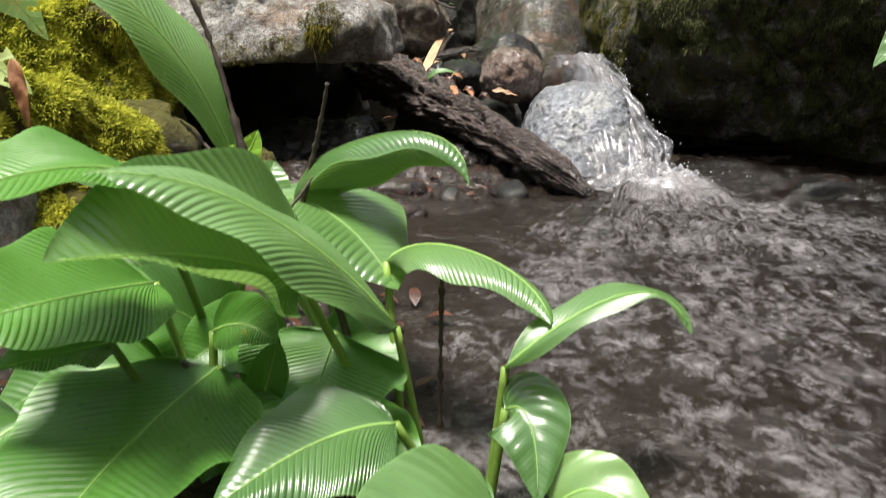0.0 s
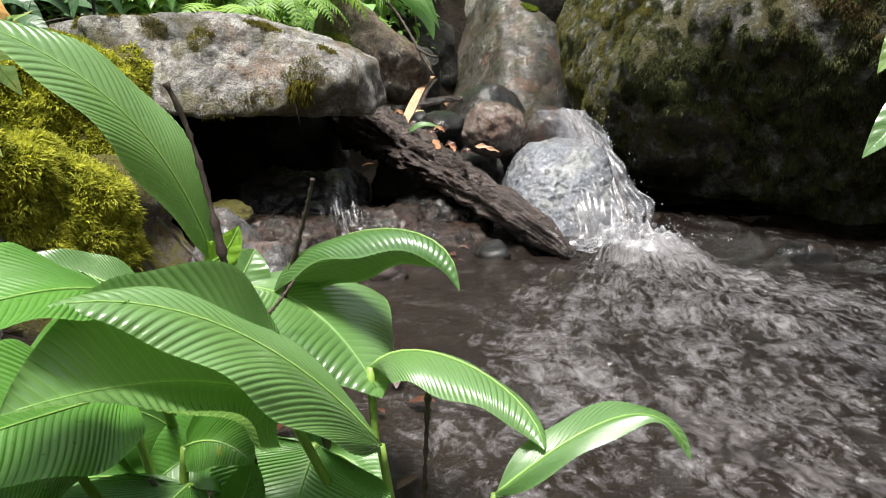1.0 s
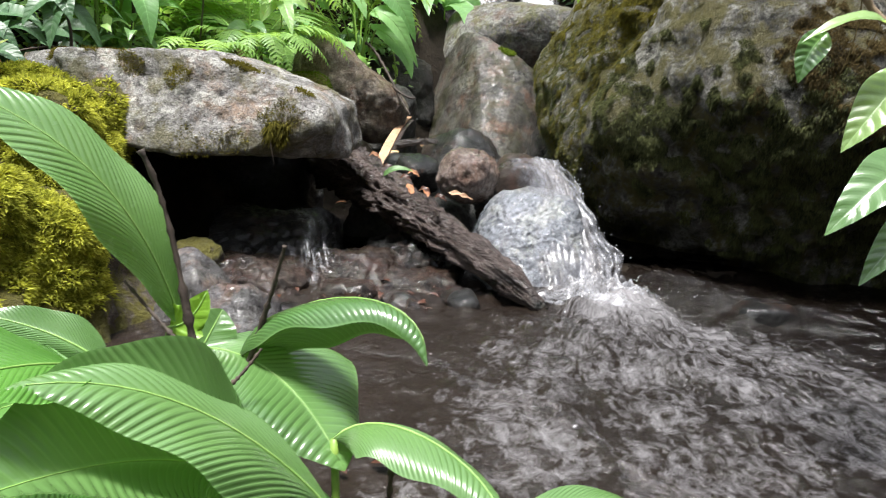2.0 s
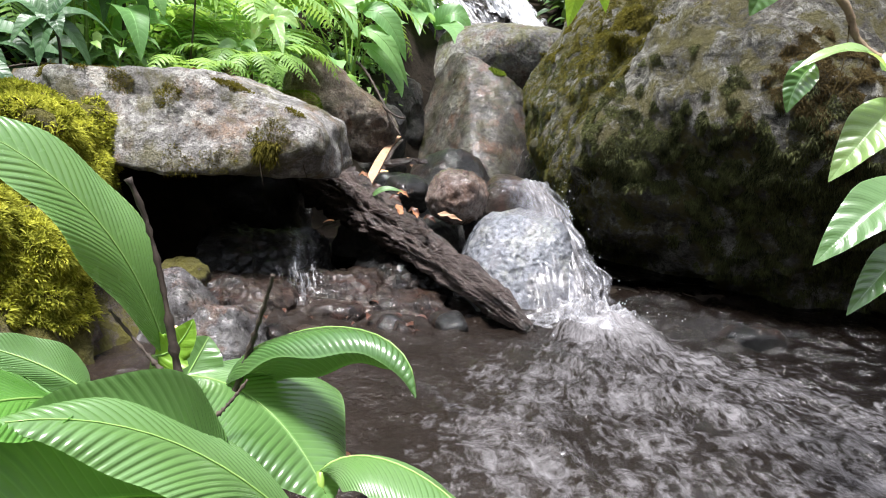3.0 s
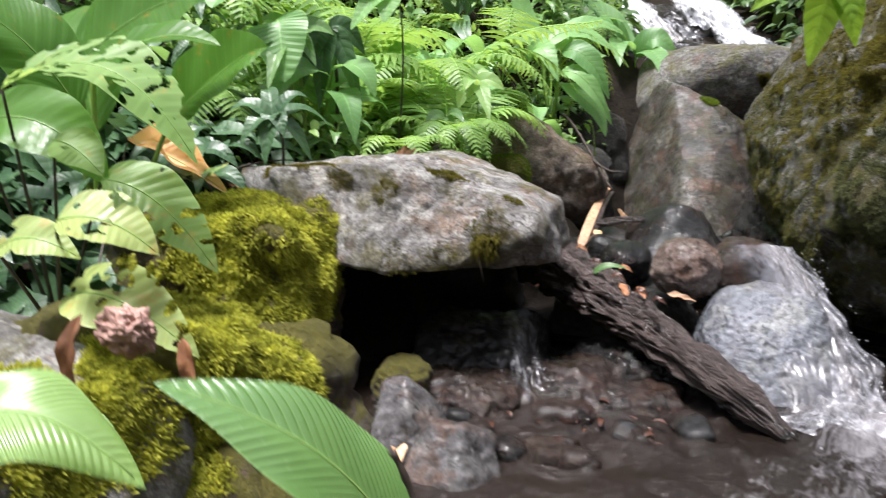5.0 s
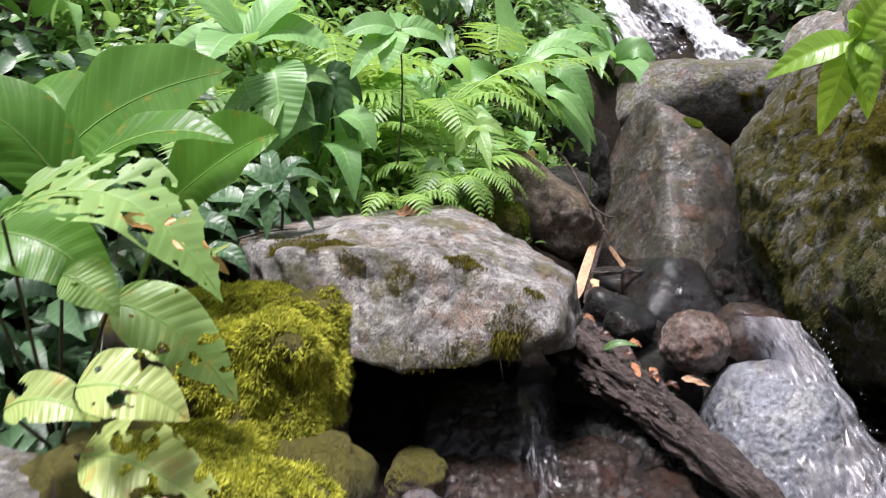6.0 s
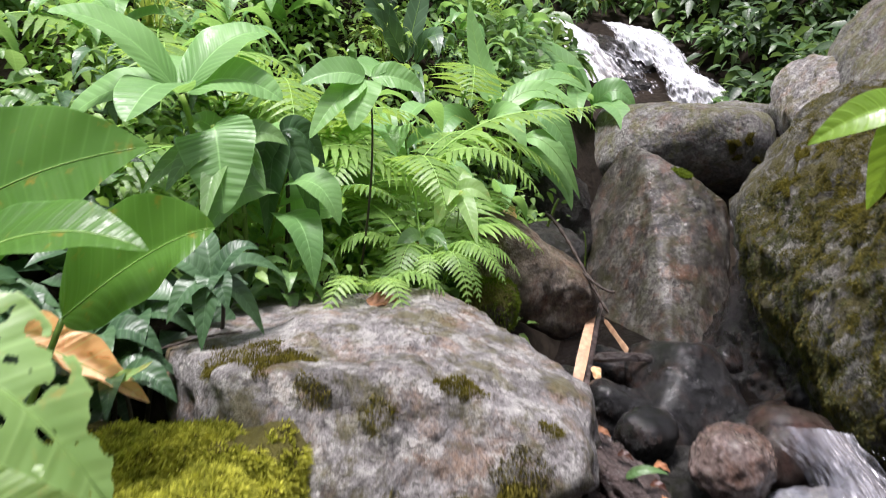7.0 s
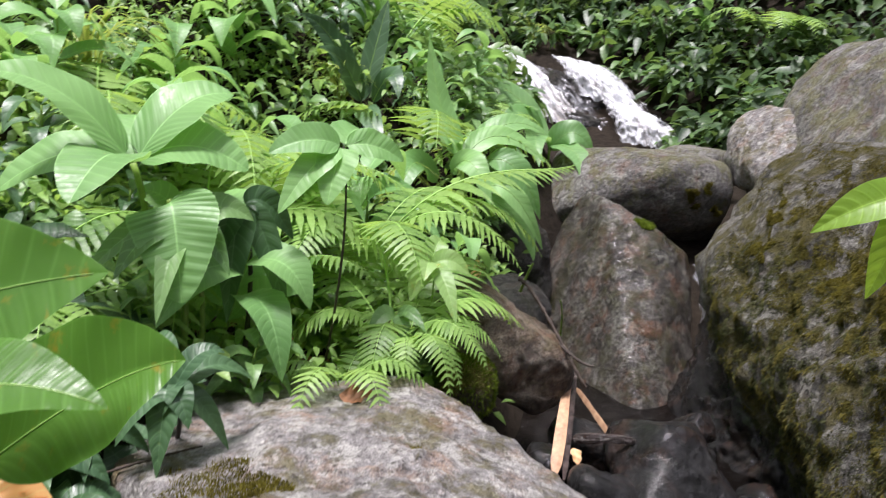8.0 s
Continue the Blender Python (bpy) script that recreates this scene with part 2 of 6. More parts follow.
def fall_material(name, cover, flow, tint=(0.75, 0.76, 0.80), thick=0.92, spread=0.30):
    """Falling water: white threads over a clear, glossy film."""
    m, n, l, b = nodes_of(name)
    uv = n.new("ShaderNodeUVMap").outputs[0]
    mp = n.new("ShaderNodeMapping")
    mp.inputs["Scale"].default_value = flow
    l.new(uv, mp.inputs["Vector"])
    a = noise_node(n, l, mp.outputs[0], 5, 6, 0.65, 0.7)
    a2 = noise_node(n, l, mp.outputs[0], 17, 4, 0.6, 0.6)
    v = calc(n, l, "ADD", calc(n, l, "MULTIPLY", a.outputs[0], 0.65), calc(n, l, "MULTIPLY", a2.outputs[0], 0.35))
    sx = n.new("ShaderNodeSeparateXYZ")
    l.new(uv, sx.inputs[0])
    rim = calc(n, l, "POWER", calc(n, l, "ABSOLUTE", calc(n, l, "SUBTRACT", calc(n, l, "MULTIPLY", sx.outputs[0], 2.0), 1.0)), 3.0)
    v = calc(n, l, "SUBTRACT", v, calc(n, l, "MULTIPLY", rim, 0.24))
    r = ramp(n, [(0.56 - cover, (0, 0, 0)), (0.56 + spread - cover, (1, 1, 1))])
    l.new(v, r.inputs[0])
    b.inputs["Base Color"].default_value = (*tint, 1)
    b.inputs["Roughness"].default_value = 0.35
    b.inputs["Subsurface Weight"].default_value = 0.0
    bump(n, l, v, b, 0.4, 0.02)
    film = n.new("ShaderNodeBsdfGlossy")
    film.inputs["Roughness"].default_value = 0.25
    film.inputs["Color"].default_value = (0.8, 0.8, 0.84, 1)
    clear = n.new("ShaderNodeBsdfTransparent")
    clear.inputs[0].default_value = (0.9, 0.88, 0.86, 1)
    thin = n.new("ShaderNodeMixShader")
    thin.inputs[0].default_value = 0.035
    l.new(clear.outputs[0], thin.inputs[1])
    l.new(film.outputs[0], thin.inputs[2])
    mx = n.new("ShaderNodeMixShader")
    l.new(calc(n, l, "MULTIPLY", r.outputs[0], thick), mx.inputs[0])
    l.new(thin.outputs[0], mx.inputs[1])
    l.new(b.outputs[0], mx.inputs[2])
    l.new(mx.outputs[0], n["Material Output"].inputs[0])
    return m


def moss_material(name, a, c2):
    m, n, l, b = nodes_of(name)
    geo = n.new("ShaderNodeNewGeometry")
    nz = noise_node(n, l, geo.outputs["Position"], 26, 4, 0.6)
    f = calc(n, l, "ADD", calc(n, l, "MULTIPLY", nz.outputs[0], 0.75), calc(n, l, "MULTIPLY", geo.outputs["Random Per Island"], 0.3))
    r = ramp(n, [(0.35, a), (0.8, c2)])
    l.new(f, r.inputs[0])
    l.new(r.outputs[0], b.inputs["Base Color"])
    b.inputs["Roughness"].default_value = 0.8
    b.inputs["Specular IOR Level"].default_value = 0.15
    tr = n.new("ShaderNodeBsdfTranslucent")
    l.new(r.outputs[0], tr.inputs[0])
    mx = n.new("ShaderNodeMixShader")
    mx.inputs[0].default_value = 0.5
    l.new(b.outputs[0], mx.inputs[1])
    l.new(tr.outputs[0], mx.inputs[2])
    l.new(mx.outputs[0], n["Material Output"].inputs[0])
    return m


M = {
    "slab": stone_material("slab_stone", (0.095, 0.088, 0.082), (0.25, 0.236, 0.228), (0.41, 0.396, 0.382), 0.7, 0.30, 0.7, 0.55, (0.12, 0.105, 0.02), 0.0, 0.0, (0.30, 0.185, 0.11), 0.9, (0.52, 0.51, 0.465), relief=0.45, speckle=0.5),
    "big": stone_material("boulder_stone", (0.030, 0.029, 0.025), (0.135, 0.128, 0.112), (0.36, 0.35, 0.318), 0.5, 0.46, 0.6, 0.6, (0.105, 0.092, 0.024), 0.0, 4.1, (0.075, 0.05, 0.026), 1.1, (0.36, 0.355, 0.31), spec=0.4, relief=1.2, speckle=0.6),
    "upright": stone_material("upright_stone", (0.010, 0.009, 0.007), (0.036, 0.032, 0.027), (0.125, 0.117, 0.105), 0.35, 0.32, 0.34, 0.12, (0.04, 0.04, 0.011), 0.0, 6.1, relief=0.28, spec=0.3, wet=0.25),
    "grey": stone_material("grey_stone", (0.055, 0.052, 0.047), (0.155, 0.148, 0.138), (0.32, 0.312, 0.295), 0.35, 0.28, 0.6, 0.25, (0.13, 0.13, 0.02), 0.05, 7.7, relief=0.6),
    "brown": stone_material("brown_stone", (0.07, 0.05, 0.036), (0.19, 0.145, 0.105), (0.34, 0.28, 0.215), 0.5, 0.18, 0.45, 0.12, (0.10, 0.10, 0.02), 0.05, 2.4, relief=0.6),
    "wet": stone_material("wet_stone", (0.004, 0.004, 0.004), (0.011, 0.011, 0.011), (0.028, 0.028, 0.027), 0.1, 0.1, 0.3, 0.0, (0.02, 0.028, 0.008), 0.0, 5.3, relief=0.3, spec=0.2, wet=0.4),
    "wetbrown": stone_material("wet_brown_stone", (0.009, 0.006, 0.005), (0.026, 0.017, 0.013), (0.06, 0.041, 0.032), 0.5, 0.1, 0.3, 0.02, (0.05, 0.05, 0.012), 0.0, 3.7, (0.065, 0.022, 0.012), relief=0.3, spec=0.2, wet=0.42),
    "lilac": stone_material("lilac_grey_stone", (0.03, 0.027, 0.026), (0.075, 0.070, 0.072), (0.15, 0.145, 0.152), 0.35, 0.1, 0.25, 0.05, (0.1, 0.1, 0.02), 0.0, 2.9, relief=0.22, speckle=0.2, wet=0.3, ripple=0.004),
    # near-black stone: the shade of hollows and gaps is put in its colour
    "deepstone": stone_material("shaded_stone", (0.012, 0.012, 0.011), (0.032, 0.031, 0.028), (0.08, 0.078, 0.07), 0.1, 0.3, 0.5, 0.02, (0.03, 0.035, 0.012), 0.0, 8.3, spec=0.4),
    "ball": stone_material("ball_stone", (0.065, 0.044, 0.037), (0.15, 0.108, 0.092), (0.27, 0.212, 0.188), 0.3, 0.05, 0.2, 0.1, (0.1, 0.1, 0.02), 0.0, 9.2, relief=0.35, speckle=0.2, spec=0.3, wet=0.5),
    # blue-grey base: the sky mirrored in the water film is put in the colour
    "pale": stone_material("sky_pale_wet_stone", (0.07, 0.075, 0.085), (0.16, 0.17, 0.195), (0.31, 0.325, 0.37), 0.1, 0.05, 0.3, 0.2, (0.1, 0.1, 0.02), 0.0, 1.9, contrast=0.7, relief=0.25, speckle=0.3, wet=0.7, ripple=0.010),
    "mossrock": stone_material("mossy_stone", (0.04, 0.03, 0.02), (0.10, 0.075, 0.055), (0.19, 0.155, 0.12), 0.5, 0.45, 0.8, 0.1, (0.14, 0.125, 0.012), 0.2, 3.3),
    "moss": moss_material("moss", (0.205, 0.225, 0.025), (0.80, 0.79, 0.12)),
    "moss_green": moss_material("moss_green", (0.08, 0.13, 0.012), (0.28, 0.36, 0.04)),
    "moss_olive": moss_material("moss_olive", (0.07, 0.062, 0.011), (0.25, 0.22, 0.035)),
    "moss_dark": moss_material("moss_dark", (0.022, 0.026, 0.013), (0.22, 0.235, 0.095)),
    "moss_drab": moss_material("moss_drab", (0.055, 0.054, 0.016), (0.27, 0.235, 0.055)),
    "moss_brown": moss_material("moss_brown", (0.045, 0.033, 0.014), (0.20, 0.15, 0.06)),
    "soil": plain_material("soil", (0.006, 0.005, 0.004), (0.03, 0.023, 0.016), 25, 0.9, 0.8, 0.02, None, 0.1),
    "bark": plain_material("wet_bark", (0.007, 0.0055, 0.005), (0.10, 0.075, 0.068), 46, 0.24, 1.0, 0.03, ((0, radians(-16), radians(-52)), (6, 1, 1))),
    "twig": plain_material("twig_bark", (0.018, 0.012, 0.009), (0.085, 0.058, 0.042), 120, 0.7, 0.8, 0.002),
    "wood": plain_material("split_wood", (0.20, 0.09, 0.045), (0.58, 0.38, 0.22), 70, 0.6, 0.5, 0.002, ((0, 0, 0), (1, 1, 8))),
    "drift": plain_material("dry_bark", (0.10, 0.065, 0.04), (0.34, 0.25, 0.16), 90, 0.7, 0.8, 0.002),
    "sodden": plain_material("sodden_leaf", (0.02, 0.008, 0.005), (0.085, 0.032, 0.018), 50, 0.3, 0.5),
    "dry": plain_material("dry_leaf", (0.10, 0.035, 0.015), (0.34, 0.15, 0.06), 50, 0.7, 0.5),
    "yellow": leaf_material("yellow_leaf", (0.60, 0.41, 0.15), (0.84, 0.66, 0.34), 11, 0.5, 0.4, 0.25, 0.3, (0.35, 0.16, 0.04)),
    "pink": plain_material("fungus", (0.24, 0.11, 0.08), (0.66, 0.43, 0.36), 45, 0.6, 0.8, 0.006),
    "stem": plain_material("green_stem", (0.11, 0.21, 0.03), (0.27, 0.40, 0.08), 60, 0.4, 0.3, 0.001),
    "rib": plain_material("leaf_rib", (0.17, 0.33, 0.06), (0.30, 0.46, 0.13), 60, 0.4, 0.2, 0.001),
    "dark_stem": plain_material("dark_stem", (0.02, 0.02, 0.012), (0.06, 0.05, 0.03), 60, 0.5, 0.3, 0.001),
    "lily": leaf_material("glossy_leaf", (0.032, 0.110, 0.022), (0.115, 0.275, 0.070), 42, 0.2, 0.2, 0.3, gloss=1.0),
    "lily_pale": leaf_material("pale_glossy_leaf", (0.10, 0.26, 0.06), (0.26, 0.50, 0.14), 42, 0.22, 0.18, 0.4, gloss=1.0),
    # lightened green: the upright leaf's pale sky sheen is put in the base colour
    "lily_sheen": leaf_material("sheen_glossy_leaf", (0.065, 0.195, 0.045), (0.19, 0.41, 0.11), 42, 0.22, 0.18, 0.35, gloss=1.0),
    # darker copy of the glossy leaf: shade from the leaves above, in its colour
    "lily_shaded": leaf_material("shaded_glossy_leaf", (0.028, 0.11, 0.012), (0.075, 0.24, 0.028), 42, 0.34, 0.25, 0.25, gloss=0.6),
    "broad": leaf_material("broad_leaf", (0.055, 0.185, 0.045), (0.185, 0.43, 0.125), 15, 0.42, 0.2, 0.36),
    "canna": leaf_material("canna_leaf", (0.026, 0.11, 0.012), (0.085, 0.25, 0.03), 16, 0.38, 0.25, 0.48, 0.05),
    "chewed": leaf_material("chewed_leaf", (0.085, 0.24, 0.045), (0.25, 0.47, 0.14), 13, 0.4, 0.2, 0.42, 0.2, (0.50, 0.34, 0.09)),
    "lacy": leaf_material("lacy_leaf", (0.11, 0.26, 0.045), (0.29, 0.45, 0.13), 13, 0.4, 0.3, 0.35, 0.25, (0.45, 0.28, 0.08)),
    "shrub": leaf_material("shrub_leaf", (0.018, 0.062, 0.023), (0.062, 0.155, 0.056), 9, 0.38, 0.35, 0.2),
    "small": leaf_material("small_leaf", (0.022, 0.085, 0.022), (0.155, 0.34, 0.10), 8, 0.34, 0.3, 0.35),
    "lime": leaf_material("lime_leaf", (0.09, 0.26, 0.014), (0.21, 0.44, 0.045), 9, 0.32, 0.35, 0.42),
    "fern": leaf_material("fern_leaf", (0.04, 0.13, 0.02), (0.20, 0.41, 0.085), 6, 0.42, 0.2, 0.38),
    "grass": leaf_material("grass_leaf", (0.09, 0.2, 0.03), (0.26, 0.42, 0.09), 3, 0.45, 0.2, 0.35),
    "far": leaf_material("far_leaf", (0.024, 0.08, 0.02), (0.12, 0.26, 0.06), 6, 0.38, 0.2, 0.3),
    # far_leaf darkened: the understory's shade is held in the leaf colour
    "shade_tone": leaf_material("deep_shade_leaf", (0.012, 0.042, 0.012), (0.07, 0.155, 0.04), 6, 0.42, 0.2, 0.3),
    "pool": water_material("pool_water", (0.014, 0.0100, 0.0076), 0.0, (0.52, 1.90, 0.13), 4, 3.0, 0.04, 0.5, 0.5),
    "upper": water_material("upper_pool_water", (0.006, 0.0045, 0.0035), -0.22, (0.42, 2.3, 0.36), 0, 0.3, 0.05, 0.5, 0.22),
    "fall": fall_material("cascade_water", 0.30, (0.8, 1.0, 1), (0.45, 0.455, 0.495), 0.80, 0.52),
    "fall_thin": fall_material("cascade_sheet_water", 0.20, (1.0, 1.0, 1), (0.36, 0.37, 0.425), 0.6, 0.52),
    "splash": fall_material("splash_water", 0.26, (3.0, 3.0, 1), (0.46, 0.465, 0.50), 0.85, 0.50),
    "streak": fall_material("foam_streak_water", 0.06, (1.8, 6.0, 1), (0.50, 0.49, 0.52), 0.75, 0.40),
    "film": fall_material("thin_cascade_water", 0.05, (3.0, 0.8, 1)),
    "far_fall": fall_material("far_cascade_water", 0.27, (3.0, 1.1, 1), (0.86, 0.88, 0.92), 0.95, 0.34),
    "far_veil": fall_material("far_veil_water", 0.10, (3.2, 1.0, 1), (0.80, 0.82, 0.87), 0.8, 0.40),
    "foam": plain_material("foam", (0.6, 0.61, 0.65), (0.8, 0.8, 0.83), 90, 0.4, 0.6, 0.004),
}


# ---- helpers ----
def link(name, bm, mat, parent=None, label="", smooth=True):
    me = bpy.data.meshes.new(name)
    bm.to_mesh(me)
    bm.free()
    if smooth:
        me.polygons.foreach_set("use_smooth", [True] * len(me.polygons))
    me.materials.append(mat)
    ob = new(name, me)
    if parent is not None:
        ob.parent = parent
    if label:
        ob["label"] = label
    return ob


def part(name, bm, mat, parent, label=""):
    return link(name, bm, mat, parent, label)


def thing(name, label, category, group="", at=(0, 0, 0)):
    ob = new(name)
    ob.empty_display_size = 0.05
    ob.location = at
    return tagged(ob, label, category, group)


def from_arrays(name, verts, faces, mat, uvs=None, smooth=True):
    me = bpy.data.meshes.new(name)
    me.from_pydata(verts, [], faces)
    if uvs is not None:
        lay = me.uv_layers.new(name="UVMap")
        idx = np.empty(len(me.loops), dtype=np.int32)
        me.loops.foreach_get("vertex_index", idx)
        lay.data.foreach_set("uv", np.asarray(uvs, dtype=np.float32)[idx].ravel())
    if smooth:
        me.polygons.foreach_set("use_smooth", [True] * len(me.polygons))
    me.materials.append(mat)
    return new(name, me)


def fbm(p, octaves=4):
    return noise.fractal(p, 1.0, 2.1, octaves)


def boulder(name, c, faces, mat, label, p=8, sub=5, rough=0.02, freq=5.0, fine=0.25, seed=0.0, rot=(0, 0, 0), ridge=0.0):
    """A worn stone: a blunt body of the given faces (normal and distance from its heart), pitted by noise."""
    bm = bmesh.new()
    bmesh.ops.create_icosphere(bm, subdivisions=sub, radius=1)
    fs = [(Vector(f[:3]).normalized(), f[3]) for f in faces]
    off = Vector((seed * 3.1 + 11, seed * 1.3 - 7, seed * 2.7))
    for v in bm.verts:
        d = v.co.normalized()
        g = sum(max(0.0, n.dot(d) / h) ** p for n, h in fs)
        q = d * g ** (-1.0 / p)
        k = fbm(q * freq + off, 4) * rough + fbm(q * freq * 6 + off, 3) * rough * fine
        if ridge:
            k -= ridge * abs(noise.noise(q * freq * 1.6 + off)) ** 0.5
        v.co = q + d * k
    ob = link(name, bm, mat)
    ob.matrix_world = pose(*c, *rot)
    tagged(ob, label, "stone", "stones of the stream bed")
    return ob


def box_faces(a, b, c, a2=None, b2=None, c2=None):
    return [(1, 0, 0, a), (-1, 0, 0, a2 or a), (0, 1, 0, b), (0, -1, 0, b2 or b), (0, 0, 1, c), (0, 0, -1, c2 or c)]


def spine(pts, u):
    n = len(pts)
    out = Vector((0, 0, 0))
    for i in range(n):
        w = 1.0
        for j in range(n):
            if j != i:
                w *= (u * (n - 1) - j) / (i - j)
        out += Vector(pts[i]) * w
    return out


def blade(pts, width, face=(0, 0, 1), fold=12.0, nu=40, nv=16, ribs=13, rib=0.0012, wavy=0.0, curl=0.0, shape=0.72, tipw=0.85, twist=0.0, asym=0.0, holes=0.0, seed=0.0, slant=1.1, tooth=0.0, sweep=0.0):
    """A leaf blade along a spine, folded at its midrib, with pressed-in side veins. Returns vertices, faces and coordinates."""
    verts, uvs, quads = [], [], []
    up0 = Vector(face)

    def rail(u):
        p = spine(pts, u)
        t = (spine(pts, min(1, u + 0.01)) - spine(pts, max(0, u - 0.01))).normalized()
        s = t.cross(up0).normalized()
        nrm = s.cross(t).normalized()
        if twist:
            q = Matrix.Rotation(radians(twist) * (u - 0.3), 3, t)
            s, nrm = q @ s, q @ nrm
        w = width * 0.5 * max(0.0, math.sin(math.pi * u ** shape)) ** tipw
        if tooth:
            w *= 1 + tooth * ((u * 26) % 1.0 - 0.5)
        return p, t, s, nrm, w

    for i in range(nu + 1):
        r0 = u = i / nu
        for j in range(nv + 1):
            v = j / nv * 2 - 1
            av = abs(v)
            if sweep:
                low = -sweep / (1 - sweep)
                r1 = low + (1 - low) * i / nu
                p, t, s, nrm, w = rail(max(0.0, r1 + sweep * av ** 0.85 * (1 - r1)))
            else:
                p, t, s, nrm, w = rail(r0 + slant * 0.42 * av ** 1.4 * r0 * (1 - r0))
            fa = radians(fold + curl * av * av + asym * v)
            lift = w * av * math.sin(fa)
            ph = r0 * ribs * 2 * math.pi
            lift += -rib * (1 - 2 * abs(math.sin(ph * 0.5))) * min(1, av * 3) * min(1, (1 - av) * 6 + 0.3) * min(1, w * 60)
            lift += wavy * w * av * math.sin(u * 17 + v * 2 + seed)
            q = p + s * (v * w * math.cos(fa)) + nrm * lift
            verts.append(q)
            uvs.append((v * 0.5 + 0.5, u))
    for i in range(nu):
        for j in range(nv):
            if holes:
                a = verts[i * (nv + 1) + j]
                v = abs(j / nv * 2 - 1)
                if noise.noise(a * 52 + Vector((seed, 0, seed))) * 0.7 + noise.noise(a * 17 + Vector((0, seed, 0))) * 0.4 > 0.62 - holes - 0.22 * v * holes * 2 and 0.06 < v:
                    continue
            k = i * (nv + 1) + j
            quads.append((k, k + 1, k + nv + 2, k + nv + 1))
    return verts, quads, uvs


def leaf(name, pts, width, mat, parent=None, label="", **kw):
    v, f, uv = blade(pts, width, **kw)
    ob = from_arrays(name, v, f, mat, uv)
    if parent is not None:
        ob.parent = parent
    if label:
        ob["label"] = label
    return ob


def tube(pts, r0, r1, seg=8, n=14, knobs=0.0, seed=0.0):
    """A tapering round stem along a spine."""
    bm = bmesh.new()
    rings = []
    for i in range(n + 1):
        u = i / n
        p = spine(pts, u)
        t = (spine(pts, min(1, u + 0.01)) - spine(pts, max(0, u - 0.01))).normalized()
        s = t.cross(Vector((0.3, 0.9, 0.2))).normalized()
        b = t.cross(s)
        r = r0 + (r1 - r0) * u
        if knobs:
            r *= 1 + knobs * noise.noise(Vector((u * 22 + seed, seed, 0))) + knobs * 0.8 * (i % 4 == 0)
        rings.append([bm.verts.new(p + (s * math.cos(k / seg * 2 * math.pi) + b * math.sin(k / seg * 2 * math.pi)) * r) for k in range(seg)])
    for a, b in zip(rings, rings[1:]):
        for k in range(seg):
            bm.faces.new((a[k], a[(k + 1) % seg], b[(k + 1) % seg], b[k]))
    bm.faces.new(rings[0][::-1])
    bm.faces.new(rings[-1])
    return bm


def grow_moss(name, rock, picks, mat, label, length=0.014, seed=1, droop=0.4, clump=-2.0, grain=1.0):
    """Moss as many short threads rooted on a stone, inside round patches (centre, radius, threads)."""
    rng = random.Random(seed)
    me, mw = rock.data, rock.matrix_world
    vs = [mw @ v.co for v in me.vertices]
    cs = [(mw @ p.center, (mw.to_3x3() @ p.normal).normalized(), p.vertices[:]) for p in me.polygons]
    verts, faces = [], []
    for centre, radius, count in picks:
        centre = Vector(centre)
        near = [q for q in cs if (q[0] - centre).length < radius * (0.72 + 0.5 * noise.noise(q[0] * 22)) and noise.noise(q[0] * 9 * grain) + 0.5 * noise.noise(q[0] * 24 * grain) > clump + 0.5 * (noise.noise(q[0] * 3.1) if grain > 1 else 0)]
        if not near:
            continue
        for _ in range(count):
            c, nn, tri = rng.choice(near)
            a, b = rng.random(), rng.random()
            a, b = (a, b) if a + b < 1 else (1 - a, 1 - b)
            c = vs[tri[0]] + (vs[tri[1]] - vs[tri[0]]) * a + (vs[tri[2]] - vs[tri[0]]) * b
            c = c + Vector((rng.gauss(0, 1), rng.gauss(0, 1), rng.gauss(0, 1))) * 0.002
            d = (nn * 0.9 + Vector((rng.gauss(0, .55), rng.gauss(0, .55), rng.gauss(0, .4) - droop * rng.random()))).normalized()
            s = d.cross(Vector((rng.gauss(0, 1), rng.gauss(0, 1), rng.gauss(0, 1)))).normalized() * length * 0.11
            ln = length * (0.5 + rng.random() * (1 + 0.9 * noise.noise(c * 40)))
            k = len(verts)
            m1 = c + d * ln * 0.55
            tip = c + d * ln + Vector((0, 0, -droop * ln * 0.4))
            verts += [c - s - nn * 0.003, c + s - nn * 0.003, m1 - s * 1.2, m1 + s * 1.2, tip]
            faces += [(k, k + 1, k + 3, k + 2), (k + 2, k + 3, k + 4)]
    ob = from_arrays(name, verts, faces, mat, None, False)
    return tagged(ob, label, "moss", kind="stuff")


def interp(x, xs, ys):
    return float(np.interp(x, xs, ys))


# ---- ground ----
WATER = 0.13


